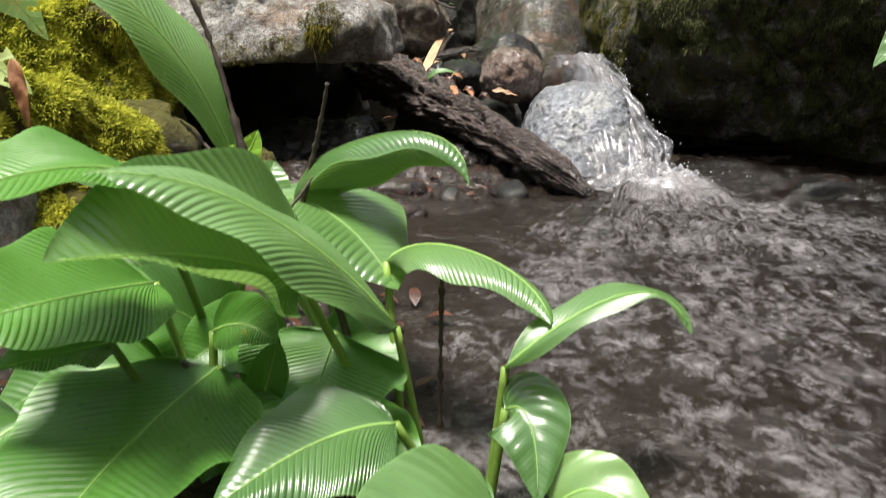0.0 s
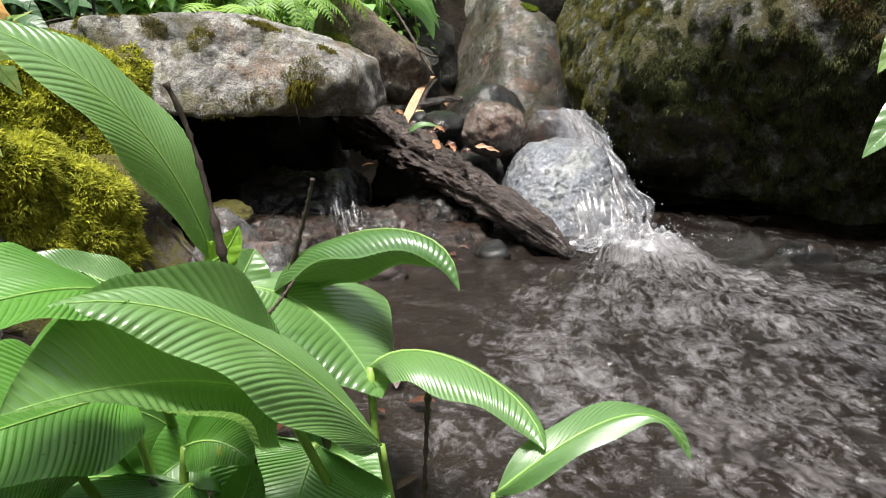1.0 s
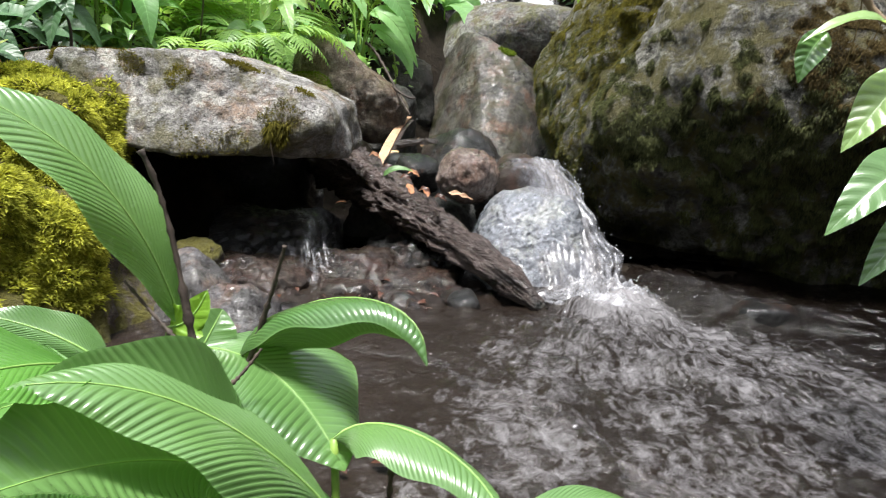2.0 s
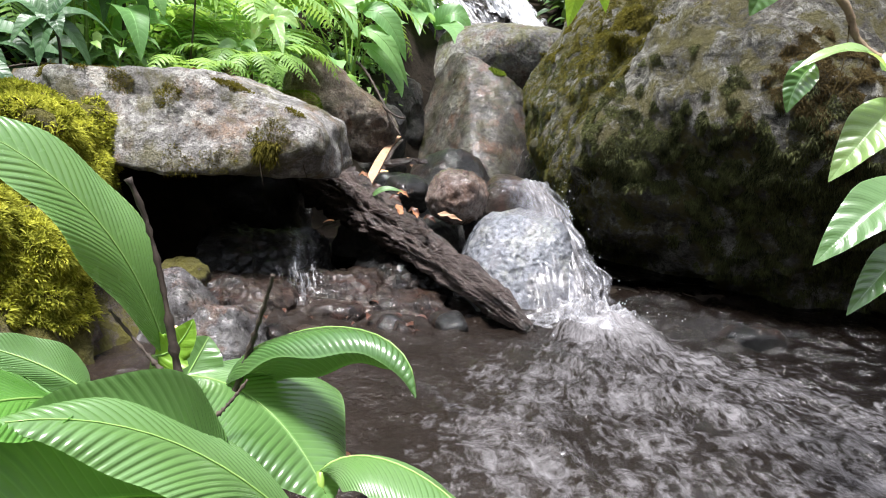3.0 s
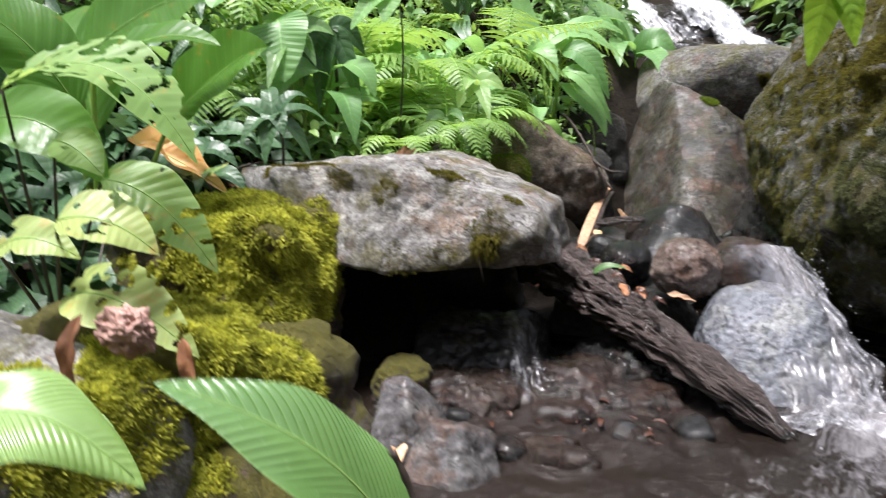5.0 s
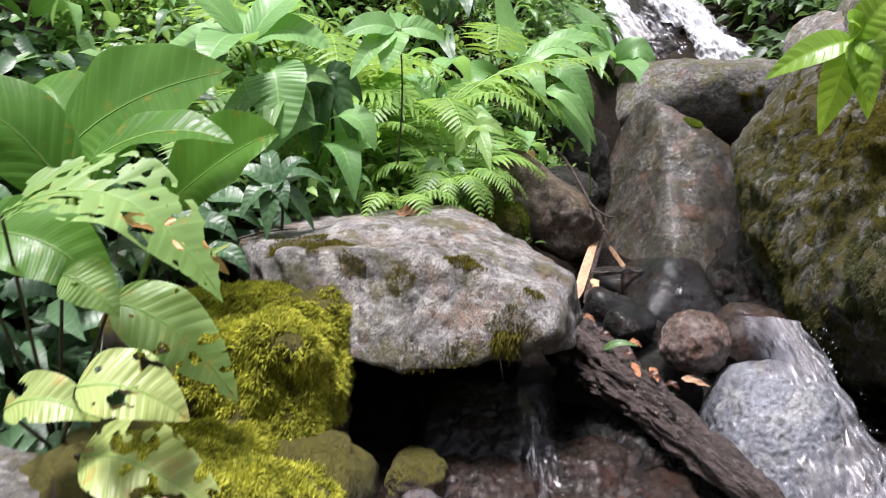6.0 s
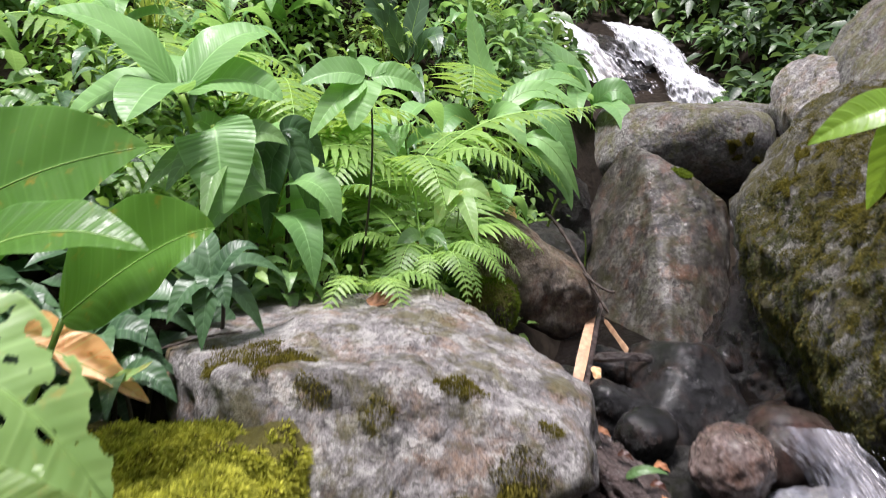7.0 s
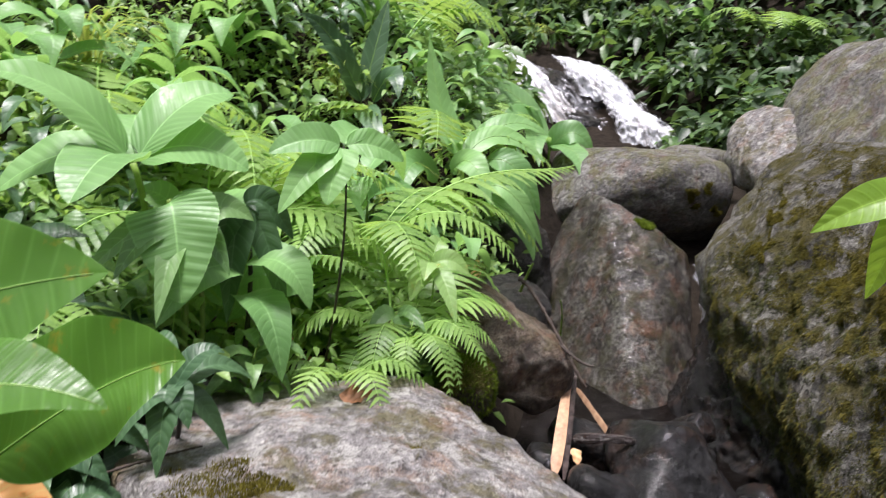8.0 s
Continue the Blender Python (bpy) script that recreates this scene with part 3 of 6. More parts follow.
def ground_z(x, y):
    left = interp(y, [-3, 0.3, 0.9, 1.2, 1.6, 2.0, 2.4, 3, 4, 5, 6.5, 7.6, 9], [-0.1, 0.0, -0.12, -0.42, -0.6, -0.62, -0.28, -0.12, 0.1, 0.42, 0.35, -0.05, -0.2])
    right = interp(y, [-3, 1, 1.5, 2.2, 3, 4, 5, 6.5, 7.6, 9], [1.8, 1.9, 1.9, 1.7, 0.75, 0.95, 1.35, 1.6, 1.3, 1.2])
    # bed climbs below y = -3: unseen bank added to keep out low sky light
    bed = interp(y, [-30, -8, -3, 1.9, 2.15, 3.2, 4, 4.5, 5, 6.3, 7.5, 9, 14, 40], [16, 5, -0.05, 0.0, 0.13, 0.10, 0.13, 0.55, 0.75, 0.9, 1.55, 2.4, 7.5, 24])
    dl, dr = max(0.0, left - x), max(0.0, x - right)
    near = interp(y, [0.9, 1.7], [0.0, 1.0])
    z = bed + min(dl * 1.1, 0.07 + 0.19 * near) + max(0.0, min(dl, 25) - 0.2) * interp(y, [0.7, 1.7, 3, 8], [0.16, 0.4, 0.55, 0.62])
    z += min(dr * 1.0, 0.3) + max(0.0, min(dr, 25) - 0.3) * 0.6
    return z + 0.03 * fbm(Vector((x * 2.2, y * 2.2, 0.3)), 4) + 0.008 * noise.noise(Vector((x * 17, y * 17, 2)))


def build_ground():
    n = 190
    sx = [math.sinh(k) * 0.55 + 0.2 for k in np.linspace(-7.2, 7.2, n)]
    sy = [math.sinh(k) * 0.55 + 2.6 for k in np.linspace(-7.2, 7.2, n)]
    verts = [(x, y, ground_z(x, y)) for y in sy for x in sx]
    faces = [(j * n + i, j * n + i + 1, (j + 1) * n + i + 1, (j + 1) * n + i) for j in range(n - 1) for i in range(n - 1)]
    ob = from_arrays("ground", verts, faces, M["soil"])
    tagged(ob, "dark damp forest soil rising beside the stream, with an added bank behind", "ground", kind="structure")


build_ground()


# ---- water ----
def water_sheet(name, x0, x1, y0, y1, z, mat, label, amp, step=0.008, slope=0.0):
    nx, ny = int((x1 - x0) / step), int((y1 - y0) / step)
    verts, faces = [], []
    for j in range(ny + 1):
        y = y0 + (y1 - y0) * j / ny
        for i in range(nx + 1):
            x = x0 + (x1 - x0) * i / nx
            d = math.hypot(x - 0.52, y - 1.86)
            a = amp * (0.55 + 1.4 * math.exp(-d * d / 0.25))
            q = Vector((x * 9, y * 7, 0.4))
            h = noise.noise(q) + 0.6 * noise.noise(q * 2.3 + Vector((4, 1, 0))) + 0.35 * noise.noise(q * 5.1)
            verts.append((x, y, z + a * h + slope * (y - y0)))
    for j in range(ny):
        for i in range(nx):
            k = j * (nx + 1) + i
            faces.append((k, k + 1, k + nx + 2, k + nx + 1))
    ob = from_arrays(name, verts, faces, mat)
    return tagged(ob, label, "water", kind="structure")


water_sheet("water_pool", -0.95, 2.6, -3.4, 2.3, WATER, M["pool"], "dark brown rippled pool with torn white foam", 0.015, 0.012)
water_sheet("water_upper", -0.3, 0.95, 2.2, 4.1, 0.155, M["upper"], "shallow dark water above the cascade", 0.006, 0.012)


def cascade(name, tl, tr, bl, br, bulge, mat, label, nu=60, nv=46, amp=0.012, seed=0.0, drop=1.6):
    """A tongue of falling water between an upper and a lower lip."""
    tl, tr, bl, br = (Vector(k) for k in (tl, tr, bl, br))
    verts, uvs, faces = [], [], []
    for i in range(nu + 1):
        u = i / nu
        for j in range(nv + 1):
            v = j / nv
            top, bot = tl.lerp(tr, v), bl.lerp(br, v)
            p = top.lerp(bot, u)
            p.z = top.z + (bot.z - top.z) * u ** drop
            p += Vector((0, -1, 0.4)) * bulge * math.sin(math.pi * u) * math.sin(math.pi * (0.15 + 0.7 * v))
            w = amp * (0.5 + u) * (noise.noise(Vector((v * 5 + seed, u * 4.0, seed))) + 0.6 * noise.noise(Vector((v * 13, u * 11.0, seed + 3))))
            p += Vector((0, -0.8, 0.5)) * w
            e = 0.02 * noise.noise(Vector((u * 6, seed, j // (nv // 2 + 1))))
            p.x += e * (1 if v > 0.5 else -1) * abs(v - 0.5) * 2
            verts.append(p)
            uvs.append((v, u))
    for i in range(nu):
        for j in range(nv):
            k = i * (nv + 1) + j
            faces.append((k, k + 1, k + nv + 2, k + nv + 1))
    ob = from_arrays(name, verts, faces, mat, uvs)
    return tagged(ob, label, "water", kind="structure")


cascade("water_cascade", (0.365, 2.31, 0.408), (0.450, 2.30, 0.400), (0.395, 1.84, 0.12), (0.61, 1.94, 0.12), 0.03, M["fall"], "thick white tongue of the cascade", seed=5.0, amp=0.030, drop=1.1, nu=90, nv=60)
cascade("water_cascade", (0.285, 2.33, 0.398), (0.43, 2.31, 0.402), (0.355, 1.83, 0.12), (0.52, 1.86, 0.12), 0.05, M["fall_thin"], "thin lilac-white sheet of water sliding over the pale stone", seed=1.0, amp=0.014, drop=1.35, nu=90, nv=60)


def splash(name, centre, rx, ry, high, mat, label, seed):
    """Churned water heaped up where a fall strikes the pool."""
    verts, uvs, faces = [], [], []
    nr, na = 34, 90
    for i in range(nr + 1):
        r = i / nr
        for k in range(na):
            a = k / na * 2 * math.pi
            x, y = math.cos(a) * r, math.sin(a) * r
            q = Vector((x * 2.6 + seed, y * 2.6, seed))
            h = high * (1 - r * r) * (0.45 + 0.75 * abs(noise.noise(q)) * 2 + 0.5 * noise.noise(q * 2.7) + 0.3 * noise.noise(q * 6.0))
            verts.append((centre[0] + x * rx * (1 + 0.2 * noise.noise(q)), centre[1] + y * ry, centre[2] + h - 0.004))
            uvs.append((0.5 + x * 0.5, 0.5 + y * 0.5))
    for i in range(nr):
        for k in range(na):
            faces.append((i * na + k, i * na + (k + 1) % na, (i + 1) * na + (k + 1) % na, (i + 1) * na + k))
    return tagged(from_arrays(name, verts, faces, mat, uvs), label, "water", kind="structure")


splash("water_splash", (0.49, 1.85, WATER), 0.17, 0.10, 0.040, M["splash"], "white churned water at the cascade's foot", 2.0)


def foam_streak(pts, width, label, seed):
    """A line of foam riding on the current."""
    verts, uvs, faces = [], [], []
    n, m = 70, 8
    for i in range(n + 1):
        u = i / n
        p, t = spine(pts, u), (spine(pts, min(1, u + .02)) - spine(pts, max(0, u - .02))).normalized()
        s = Vector((-t.y, t.x, 0))
        w = width * (0.4 + 0.6 * math.sin(math.pi * u)) * (1 + 0.5 * noise.noise(Vector((u * 9, seed, 0))))
        p = p + s * 0.012 * noise.noise(Vector((u * 7, seed, 4)))
        for k in range(m + 1):
            v = k / m * 2 - 1
            verts.append(p + s * w * v + Vector((0, 0, 0.008 + 0.006 * (1 - v * v) + 0.004 * noise.noise(Vector((u * 30, v * 3, seed))))))
            uvs.append((v * 0.5 + 0.5, u))
    for i in range(n):
        for k in range(m):
            a = i * (m + 1) + k
            faces.append((a, a + 1, a + m + 2, a + m + 1))
    return tagged(from_arrays("water_foam_streak", verts, faces, M["streak"], uvs), label, "water", kind="structure")


foam_streak([(0.07, 1.36, WATER), (0.16, 1.25, WATER), (0.255, 1.17, WATER), (0.305, 1.04, WATER)], 0.022, "curved white line of foam on the brown water", 1.0)
foam_streak([(0.31, 1.02, WATER), (0.35, 0.94, WATER), (0.41, 0.88, WATER), (0.52, 0.80, WATER)], 0.045, "broad white foam line drifting off", 2.0)

cascade("water_trickle", (-0.27, 2.06, 0.27), (-0.20, 2.05, 0.26), (-0.24, 1.80, 0.125), (-0.12, 1.80, 0.125), 0.03, M["film"], "thin sheet of water running over the wet stone", nu=40, nv=24, seed=9.0, amp=0.012)

# ---- stones ----
slab = boulder("slab_boulder", (-0.50, 2.06, 0.50), [(0.27, 0, 1, 0.140), (-0.07, 0.03, 1, 0.134), (0.1, 1, 0.1, 0.42), (0, -0.91, 0.41, 0.205), (-0.06, 0.03, -1, 0.076), (0.45, -0.6, -0.65, 0.285), (0.95, -0.25, 0.1, 0.37), (0.6, -0.2, 0.75, 0.255), (0.7, 0.7, 0, 0.35), (-1, 0, 0.15, 0.44), (-0.7, -0.7, 0.1, 0.31), (0, 0.3, -1, 0.10)], M["slab"], "broad grey slab boulder with rust stains, lichen and moss", p=26, sub=6, rough=0.03, freq=4.5, fine=0.3, ridge=0.008, seed=1)
big = boulder("large_boulder", (1.2, 2.75, 0.55), [(-0.95, 0.1, -0.29, 0.69), (-0.83, 0, 0.56, 0.62), (-0.12, -0.93, 0.35, 0.99), (-0.1, -0.82, -0.57, 0.81), (0, -0.6, 0.8, 0.69), (0, 0, 1, 0.62), (1, 0, 0, 1.0), (-0.2, 1, 0, 1.1), (0, 0, -1, 0.6), (-0.8, 0.05, -0.6, 0.68), (-0.55, -0.8, 0.2, 0.835), (-0.5, -0.65, -0.55, 0.74)], M["big"], "huge dark boulder overhanging the pool, mossy and wet", p=18, sub=6, rough=0.065, freq=2.8, fine=0.4, seed=2, ridge=0.035)
stone_a = boulder("upright_stone", (0.42, 4.15, 0.50), [(0, -0.727, 0.687, 0.205), (-0.85, -0.4, 0.35, 0.168), (0.5, 0.1, 0.86, 0.285), (0.97, -0.1, 0.02, 0.31), (0, 1, 0.2, 0.3), (0, 0, -1, 0.8), (0, -1, 0, 0.80), (-1, 0.15, 0.1, 0.32), (0.55, -0.62, 0.4, 0.26)], M["upright"], "upright wedge-shaped grey stone, damp at its foot", p=15, sub=6, rough=0.02, freq=4, seed=3)
stone_b = boulder("rounded_stone", (0.64, 4.76, 0.86), [(-1, 0, 0.1, 0.44), (1, 0, 0.15, 0.40), (0, 0, 1, 0.20), (0, -0.6, -0.8, 0.24), (0, -1, 0.1, 0.32), (0, 1, 0, 0.35), (0, 0, -1, 0.35), (-0.5, -0.5, 0.7, 0.3)], M["grey"], "rounded grey stone lying behind the upright one", p=5, sub=5, rough=0.025, freq=4, seed=4)
boulder("tilted_stone", (-0.215, 3.02, 0.535), box_faces(0.215, 0.15, 0.12), M["brown"], "brown tilted stone with a worn edge", p=5, sub=5, rough=0.025, freq=6, seed=5, rot=(0, 34, 12), ridge=0.01)
ball = boulder("ball_stone", (0.186, 2.235, 0.352), box_faces(0.083, 0.08, 0.080), M["ball"], "round wet reddish stone between log and cascade", p=2.25, sub=5, rough=0.012, freq=9, fine=0.5, seed=6, rot=(0, 12, 0))
dark = boulder("dark_stone", (0.22, 2.70, 0.312), [(0.15, -0.75, 0.65, 0.10), (-0.7, -0.3, 0.6, 0.12), (0.8, -0.1, 0.55, 0.115), (0, 0.3, 0.95, 0.135), (0, 1, 0, 0.14), (1, 0, -0.2, 0.15), (-1, 0, -0.1, 0.15), (0, -1, -0.2, 0.16), (0, 0, -1, 0.2)], M["wet"], "dark faceted wet stone in the upper pool", p=12, sub=5, rough=0.012, freq=9, seed=7)
flat = boulder("pale_stone", (0.335, 2.05, 0.205), [(-0.1, -0.74, 0.66, 0.10), (-1, 0, 0.1, 0.135), (1, 0, 0, 0.14), (0, 0, 1, 0.135), (0, 1, 0, 0.2), (0, 0, -1, 0.25), (0, -1, -0.1, 0.2), (-0.7, -0.1, 0.6, 0.14)], M["pale"], "pitted stone washed by the cascade, sky reflection in its pale colour", p=4, sub=6, rough=0.008, freq=14, fine=0.7, seed=8)
boulder("lip_stone", (0.375, 2.40, 0.31), box_faces(0.10, 0.10, 0.085), M["wetbrown"], "flat brown stone under the lip of the cascade", p=3, sub=4, rough=0.02, freq=9, seed=9)
boulder("peaked_stone", (1.20, 4.47, 1.07), [(-0.7, -0.3, 0.6, 0.14), (0.8, -0.3, 0.45, 0.16), (0, -0.9, 0.3, 0.2), (0, 1, 0.2, 0.25), (0, 0, -1, 0.16), (0, 0, 1, 0.26), (-1, 0, -0.2, 0.17)], M["slab"], "pointed ochre stone above the large boulder", p=8, sub=5, rough=0.03, freq=5, seed=10)
boulder("far_boulder", (1.70, 4.08, 1.0), [(-0.85, -0.1, 0.5, 0.55), (-1, 0, 0, 0.6), (0, -0.8, 0.5, 0.5), (0, 0, 1, 0.65), (1, 0, 0, 0.8), (0, 1, 0, 0.6), (0, 0, -1, 0.7)], M["grey"], "big pale grey boulder beside the stream", p=8, sub=5, rough=0.05, freq=3, seed=11)
boulder("small_flat_stone", (1.12, 5.3, 0.98), box_faces(0.2, 0.15, 0.1), M["grey"], "small flat pale stone behind the rounded one", p=4, sub=4, rough=0.02, freq=6, seed=12)
moss_a = boulder("mossy_boulder", (-0.80, 1.76, 0.36), box_faces(0.2, 0.17, 0.185, 0.26), M["mossrock"], "boulder thick with yellow-green moss beside the slab", p=4, sub=5, rough=0.055, freq=8, seed=13)
moss_b = boulder("mossy_boulder", (-0.74, 1.42, 0.20), [(1, -0.1, 0.35, 0.23), (-1, 0, 0, 0.3), (0.1, 0.2, 1, 0.2), (0, -1, 0.25, 0.22), (0, 1, 0, 0.25), (0, 0, -1, 0.25), (0.6, -0.6, 0.2, 0.25)], M["mossrock"], "brown boulder capped with yellow moss at the water", p=6, sub=5, rough=0.05, freq=8, seed=14)
moss_c = boulder("bank_boulder", (-0.95, 1.10, 0.24), [(1, 0, 0.3, 0.3), (-1, 0, 0, 0.4), (0.1, 0.1, 1, 0.2), (0, -1, 0.3, 0.27), (0, 1, 0, 0.3), (0, 0, -1, 0.3)], M["slab"], "grey bank boulder with moss, leaves and fungus", p=6, sub=5, rough=0.03, freq=6, seed=15)
boulder("wet_grey_stone", (-0.285, 1.52, 0.125), [(-0.25, -0.75, 0.6, 0.072), (0.75, -0.45, 0.45, 0.07), (-0.9, 0.1, 0.4, 0.075), (0.1, 0.4, 0.9, 0.075), (0, 1, 0, 0.09), (0, 0, -1, 0.1), (1, 0.2, 0, 0.08), (0, -1, -0.2, 0.09)], M["lilac"], "smooth wet grey stone with flat faces at the water's edge", p=14, sub=5, rough=0.010, freq=11, fine=0.4, seed=16)
boulder("wet_grey_stone", (-0.385, 1.585, 0.135), [(-0.3, -0.7, 0.65, 0.058), (0.7, -0.3, 0.6, 0.06), (-1, 0, 0.1, 0.07), (0, 1, 0.2, 0.07), (0, 0, -1, 0.08), (1, 0, 0, 0.065), (0, -1, 0, 0.065)], M["lilac"], "smaller wet grey stone with flat faces at the water's edge", p=12, sub=5, rough=0.010, freq=12, seed=17)
boulder("small_mossy_stone", (-0.44, 1.79, 0.165), box_faces(0.06, 0.055, 0.06), M["mossrock"], "small rounded stone under a film of moss", p=3, sub=5, rough=0.015, freq=12, seed=18)
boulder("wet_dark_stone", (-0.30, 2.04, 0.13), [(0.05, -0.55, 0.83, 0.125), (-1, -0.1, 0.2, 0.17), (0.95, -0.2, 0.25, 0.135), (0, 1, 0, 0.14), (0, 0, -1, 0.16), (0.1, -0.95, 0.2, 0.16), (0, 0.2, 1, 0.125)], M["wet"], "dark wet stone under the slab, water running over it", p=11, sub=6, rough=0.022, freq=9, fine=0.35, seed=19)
boulder("wet_brown_stone", (-0.33, 1.80, 0.095), [(-0.1, -0.45, 0.88, 0.085), (0.55, -0.4, 0.72, 0.105), (-1, 0, 0.1, 0.11), (1, 0, 0, 0.14), (0, 1, 0, 0.12), (0, -1, 0.1, 0.11), (0, 0, -1, 0.12), (0, 0.2, 1, 0.10)], M["wetbrown"], "low wet brown rock sloping into the shallows", p=11, sub=6, rough=0.022, freq=9, fine=0.35, seed=20)
boulder("wet_brown_stone", (-0.13, 1.90, 0.085), [(0.0, -0.62, 0.78, 0.10), (-0.6, -0.3, 0.7, 0.11), (-1, 0, 0.1, 0.13), (1, 0, 0, 0.14), (0, 1, 0, 0.12), (0, -1, 0.1, 0.12), (0, 0, -1, 0.12), (0, 0.1, 1, 0.10)], M["wetbrown"], "wet red-brown rock face under the log", p=11, sub=6, rough=0.024, freq=8, fine=0.35, seed=28)
boulder("wet_brown_stone", (0.03, 1.86, 0.085), [(0.0, -0.72, 0.69, 0.075), (-1, 0, 0.1, 0.09), (1, 0, 0, 0.12), (0, 1, 0, 0.1), (0, -1, 0.1, 0.09), (0, 0, -1, 0.12), (0, 0.1, 1, 0.075)], M["wetbrown"], "small wet red-brown rock at the pool's edge", p=9, sub=5, rough=0.022, freq=10, fine=0.35, seed=29)
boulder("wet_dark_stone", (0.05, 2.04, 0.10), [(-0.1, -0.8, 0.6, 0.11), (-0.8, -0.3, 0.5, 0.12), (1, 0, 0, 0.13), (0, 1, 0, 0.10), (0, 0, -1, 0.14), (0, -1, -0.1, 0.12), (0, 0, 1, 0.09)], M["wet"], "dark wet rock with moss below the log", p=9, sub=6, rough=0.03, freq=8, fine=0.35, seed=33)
boulder("cavity_stone", (-0.62, 2.46, 0.20), box_faces(0.36, 0.14, 0.28), M["deepstone"], "wet rock closing the hollow below the slab, shade in its dark colour", p=5, sub=5, rough=0.05, freq=5, seed=21)
boulder("cavity_stone", (0.05, 2.36, 0.12), box_faces(0.2, 0.12, 0.15), M["deepstone"], "wet rock behind the log, shade in its dark colour", p=5, sub=5, rough=0.04, freq=6, seed=22)
boulder("pool_stone", (0.855, 1.775, 0.115), box_faces(0.07, 0.05, 0.045), M["wet"], "low dark stone breaking the water", p=3, sub=4, rough=0.01, freq=10, seed=23)
boulder("wet_stone", (0.05, 2.40, 0.315), box_faces(0.065, 0.06, 0.06), M["wet"], "shining wet stone between log and round stone", p=3.5, sub=4, rough=0.015, freq=10, seed=24, rot=(20, 0, 30))
boulder("wet_stone", (0.02, 2.62, 0.27), box_faces(0.09, 0.07, 0.08), M["wet"], "dark wet stone in the upper pool", p=3.5, sub=4, rough=0.02, freq=9, seed=25, rot=(0, 15, 0))
boulder("wet_stone", (0.36, 2.50, 0.28), box_faces(0.10, 0.08, 0.07), M["wet"], "flat wet stone above the cascade", p=3.5, sub=4, rough=0.02, freq=9, seed=26, rot=(0, 5, 40))
boulder("wet_stone", (-0.10, 1.78, 0.115), box_faces(0.07, 0.05, 0.04), M["wetbrown"], "small wet brown stone under the log", p=3.5, sub=4, rough=0.012, freq=12, seed=27)

for k, (x, y, r) in enumerate([(0.05, 3.0, 0.09), (0.36, 2.92, 0.07), (-0.06, 2.85, 0.08), (0.46, 3.2, 0.06), (0.45, 2.7, 0.06), (0.10, 2.52, 0.08)]):
    boulder("wet_stone", (x, y, 0.235), box_faces(r, r * 0.8, r * 0.9), M["wet"], "dark wet stone at the foot of the upright one", p=3.5, sub=4, rough=0.02, freq=8, seed=50 + k, rot=(0, 10 * k, 40 * k))

rg = random.Random(21)
for k in range(16):
    x, y, r = rg.uniform(-0.40, 0.16), rg.uniform(1.56, 1.80), rg.uniform(0.014, 0.034)
    boulder("wet_pebble", (x, y, 0.125), box_faces(r * 1.2, r, r * 0.75), M[("wet", "wetbrown", "wetbrown")[k % 3]], "small wet stone in the shallows below the slab", p=3.5, sub=3, rough=0.008, freq=14, seed=70 + k, rot=(10 * (k % 4), 8, 47 * k))

# added rock, fills in for the large boulder's own lower flank
boulder("boulder_foot", (0.88, 3.12, 0.18), [(-0.95, -0.1, 0.25, 0.31), (-0.6, -0.75, 0.2, 0.42), (0, -1, 0.1, 0.52), (0, 1, 0, 0.6), (1, 0, 0, 0.4), (0, 0, 1, 0.4), (0, 0, -1, 0.3)], M["wet"], "dark wet rock added as the large boulder's lower flank", p=8, sub=6, rough=0.05, freq=5, fine=0.5, seed=62, ridge=0.02)
# added rocks whose dark colour stands for the unlit hollow
boulder("hollow_rock", (-0.16, 3.72, 0.36), box_faces(0.2, 0.16, 0.2), M["deepstone"], "rock added in the hollow behind the tilted stone, coloured dark for shade", p=4, sub=5, rough=0.04, freq=5, seed=60)
boulder("hollow_rock", (-0.08, 4.35, 0.52), box_faces(0.22, 0.2, 0.2), M["deepstone"], "rock added below the hanging leaves, coloured dark for shade", p=4, sub=5, rough=0.04, freq=5, seed=61)

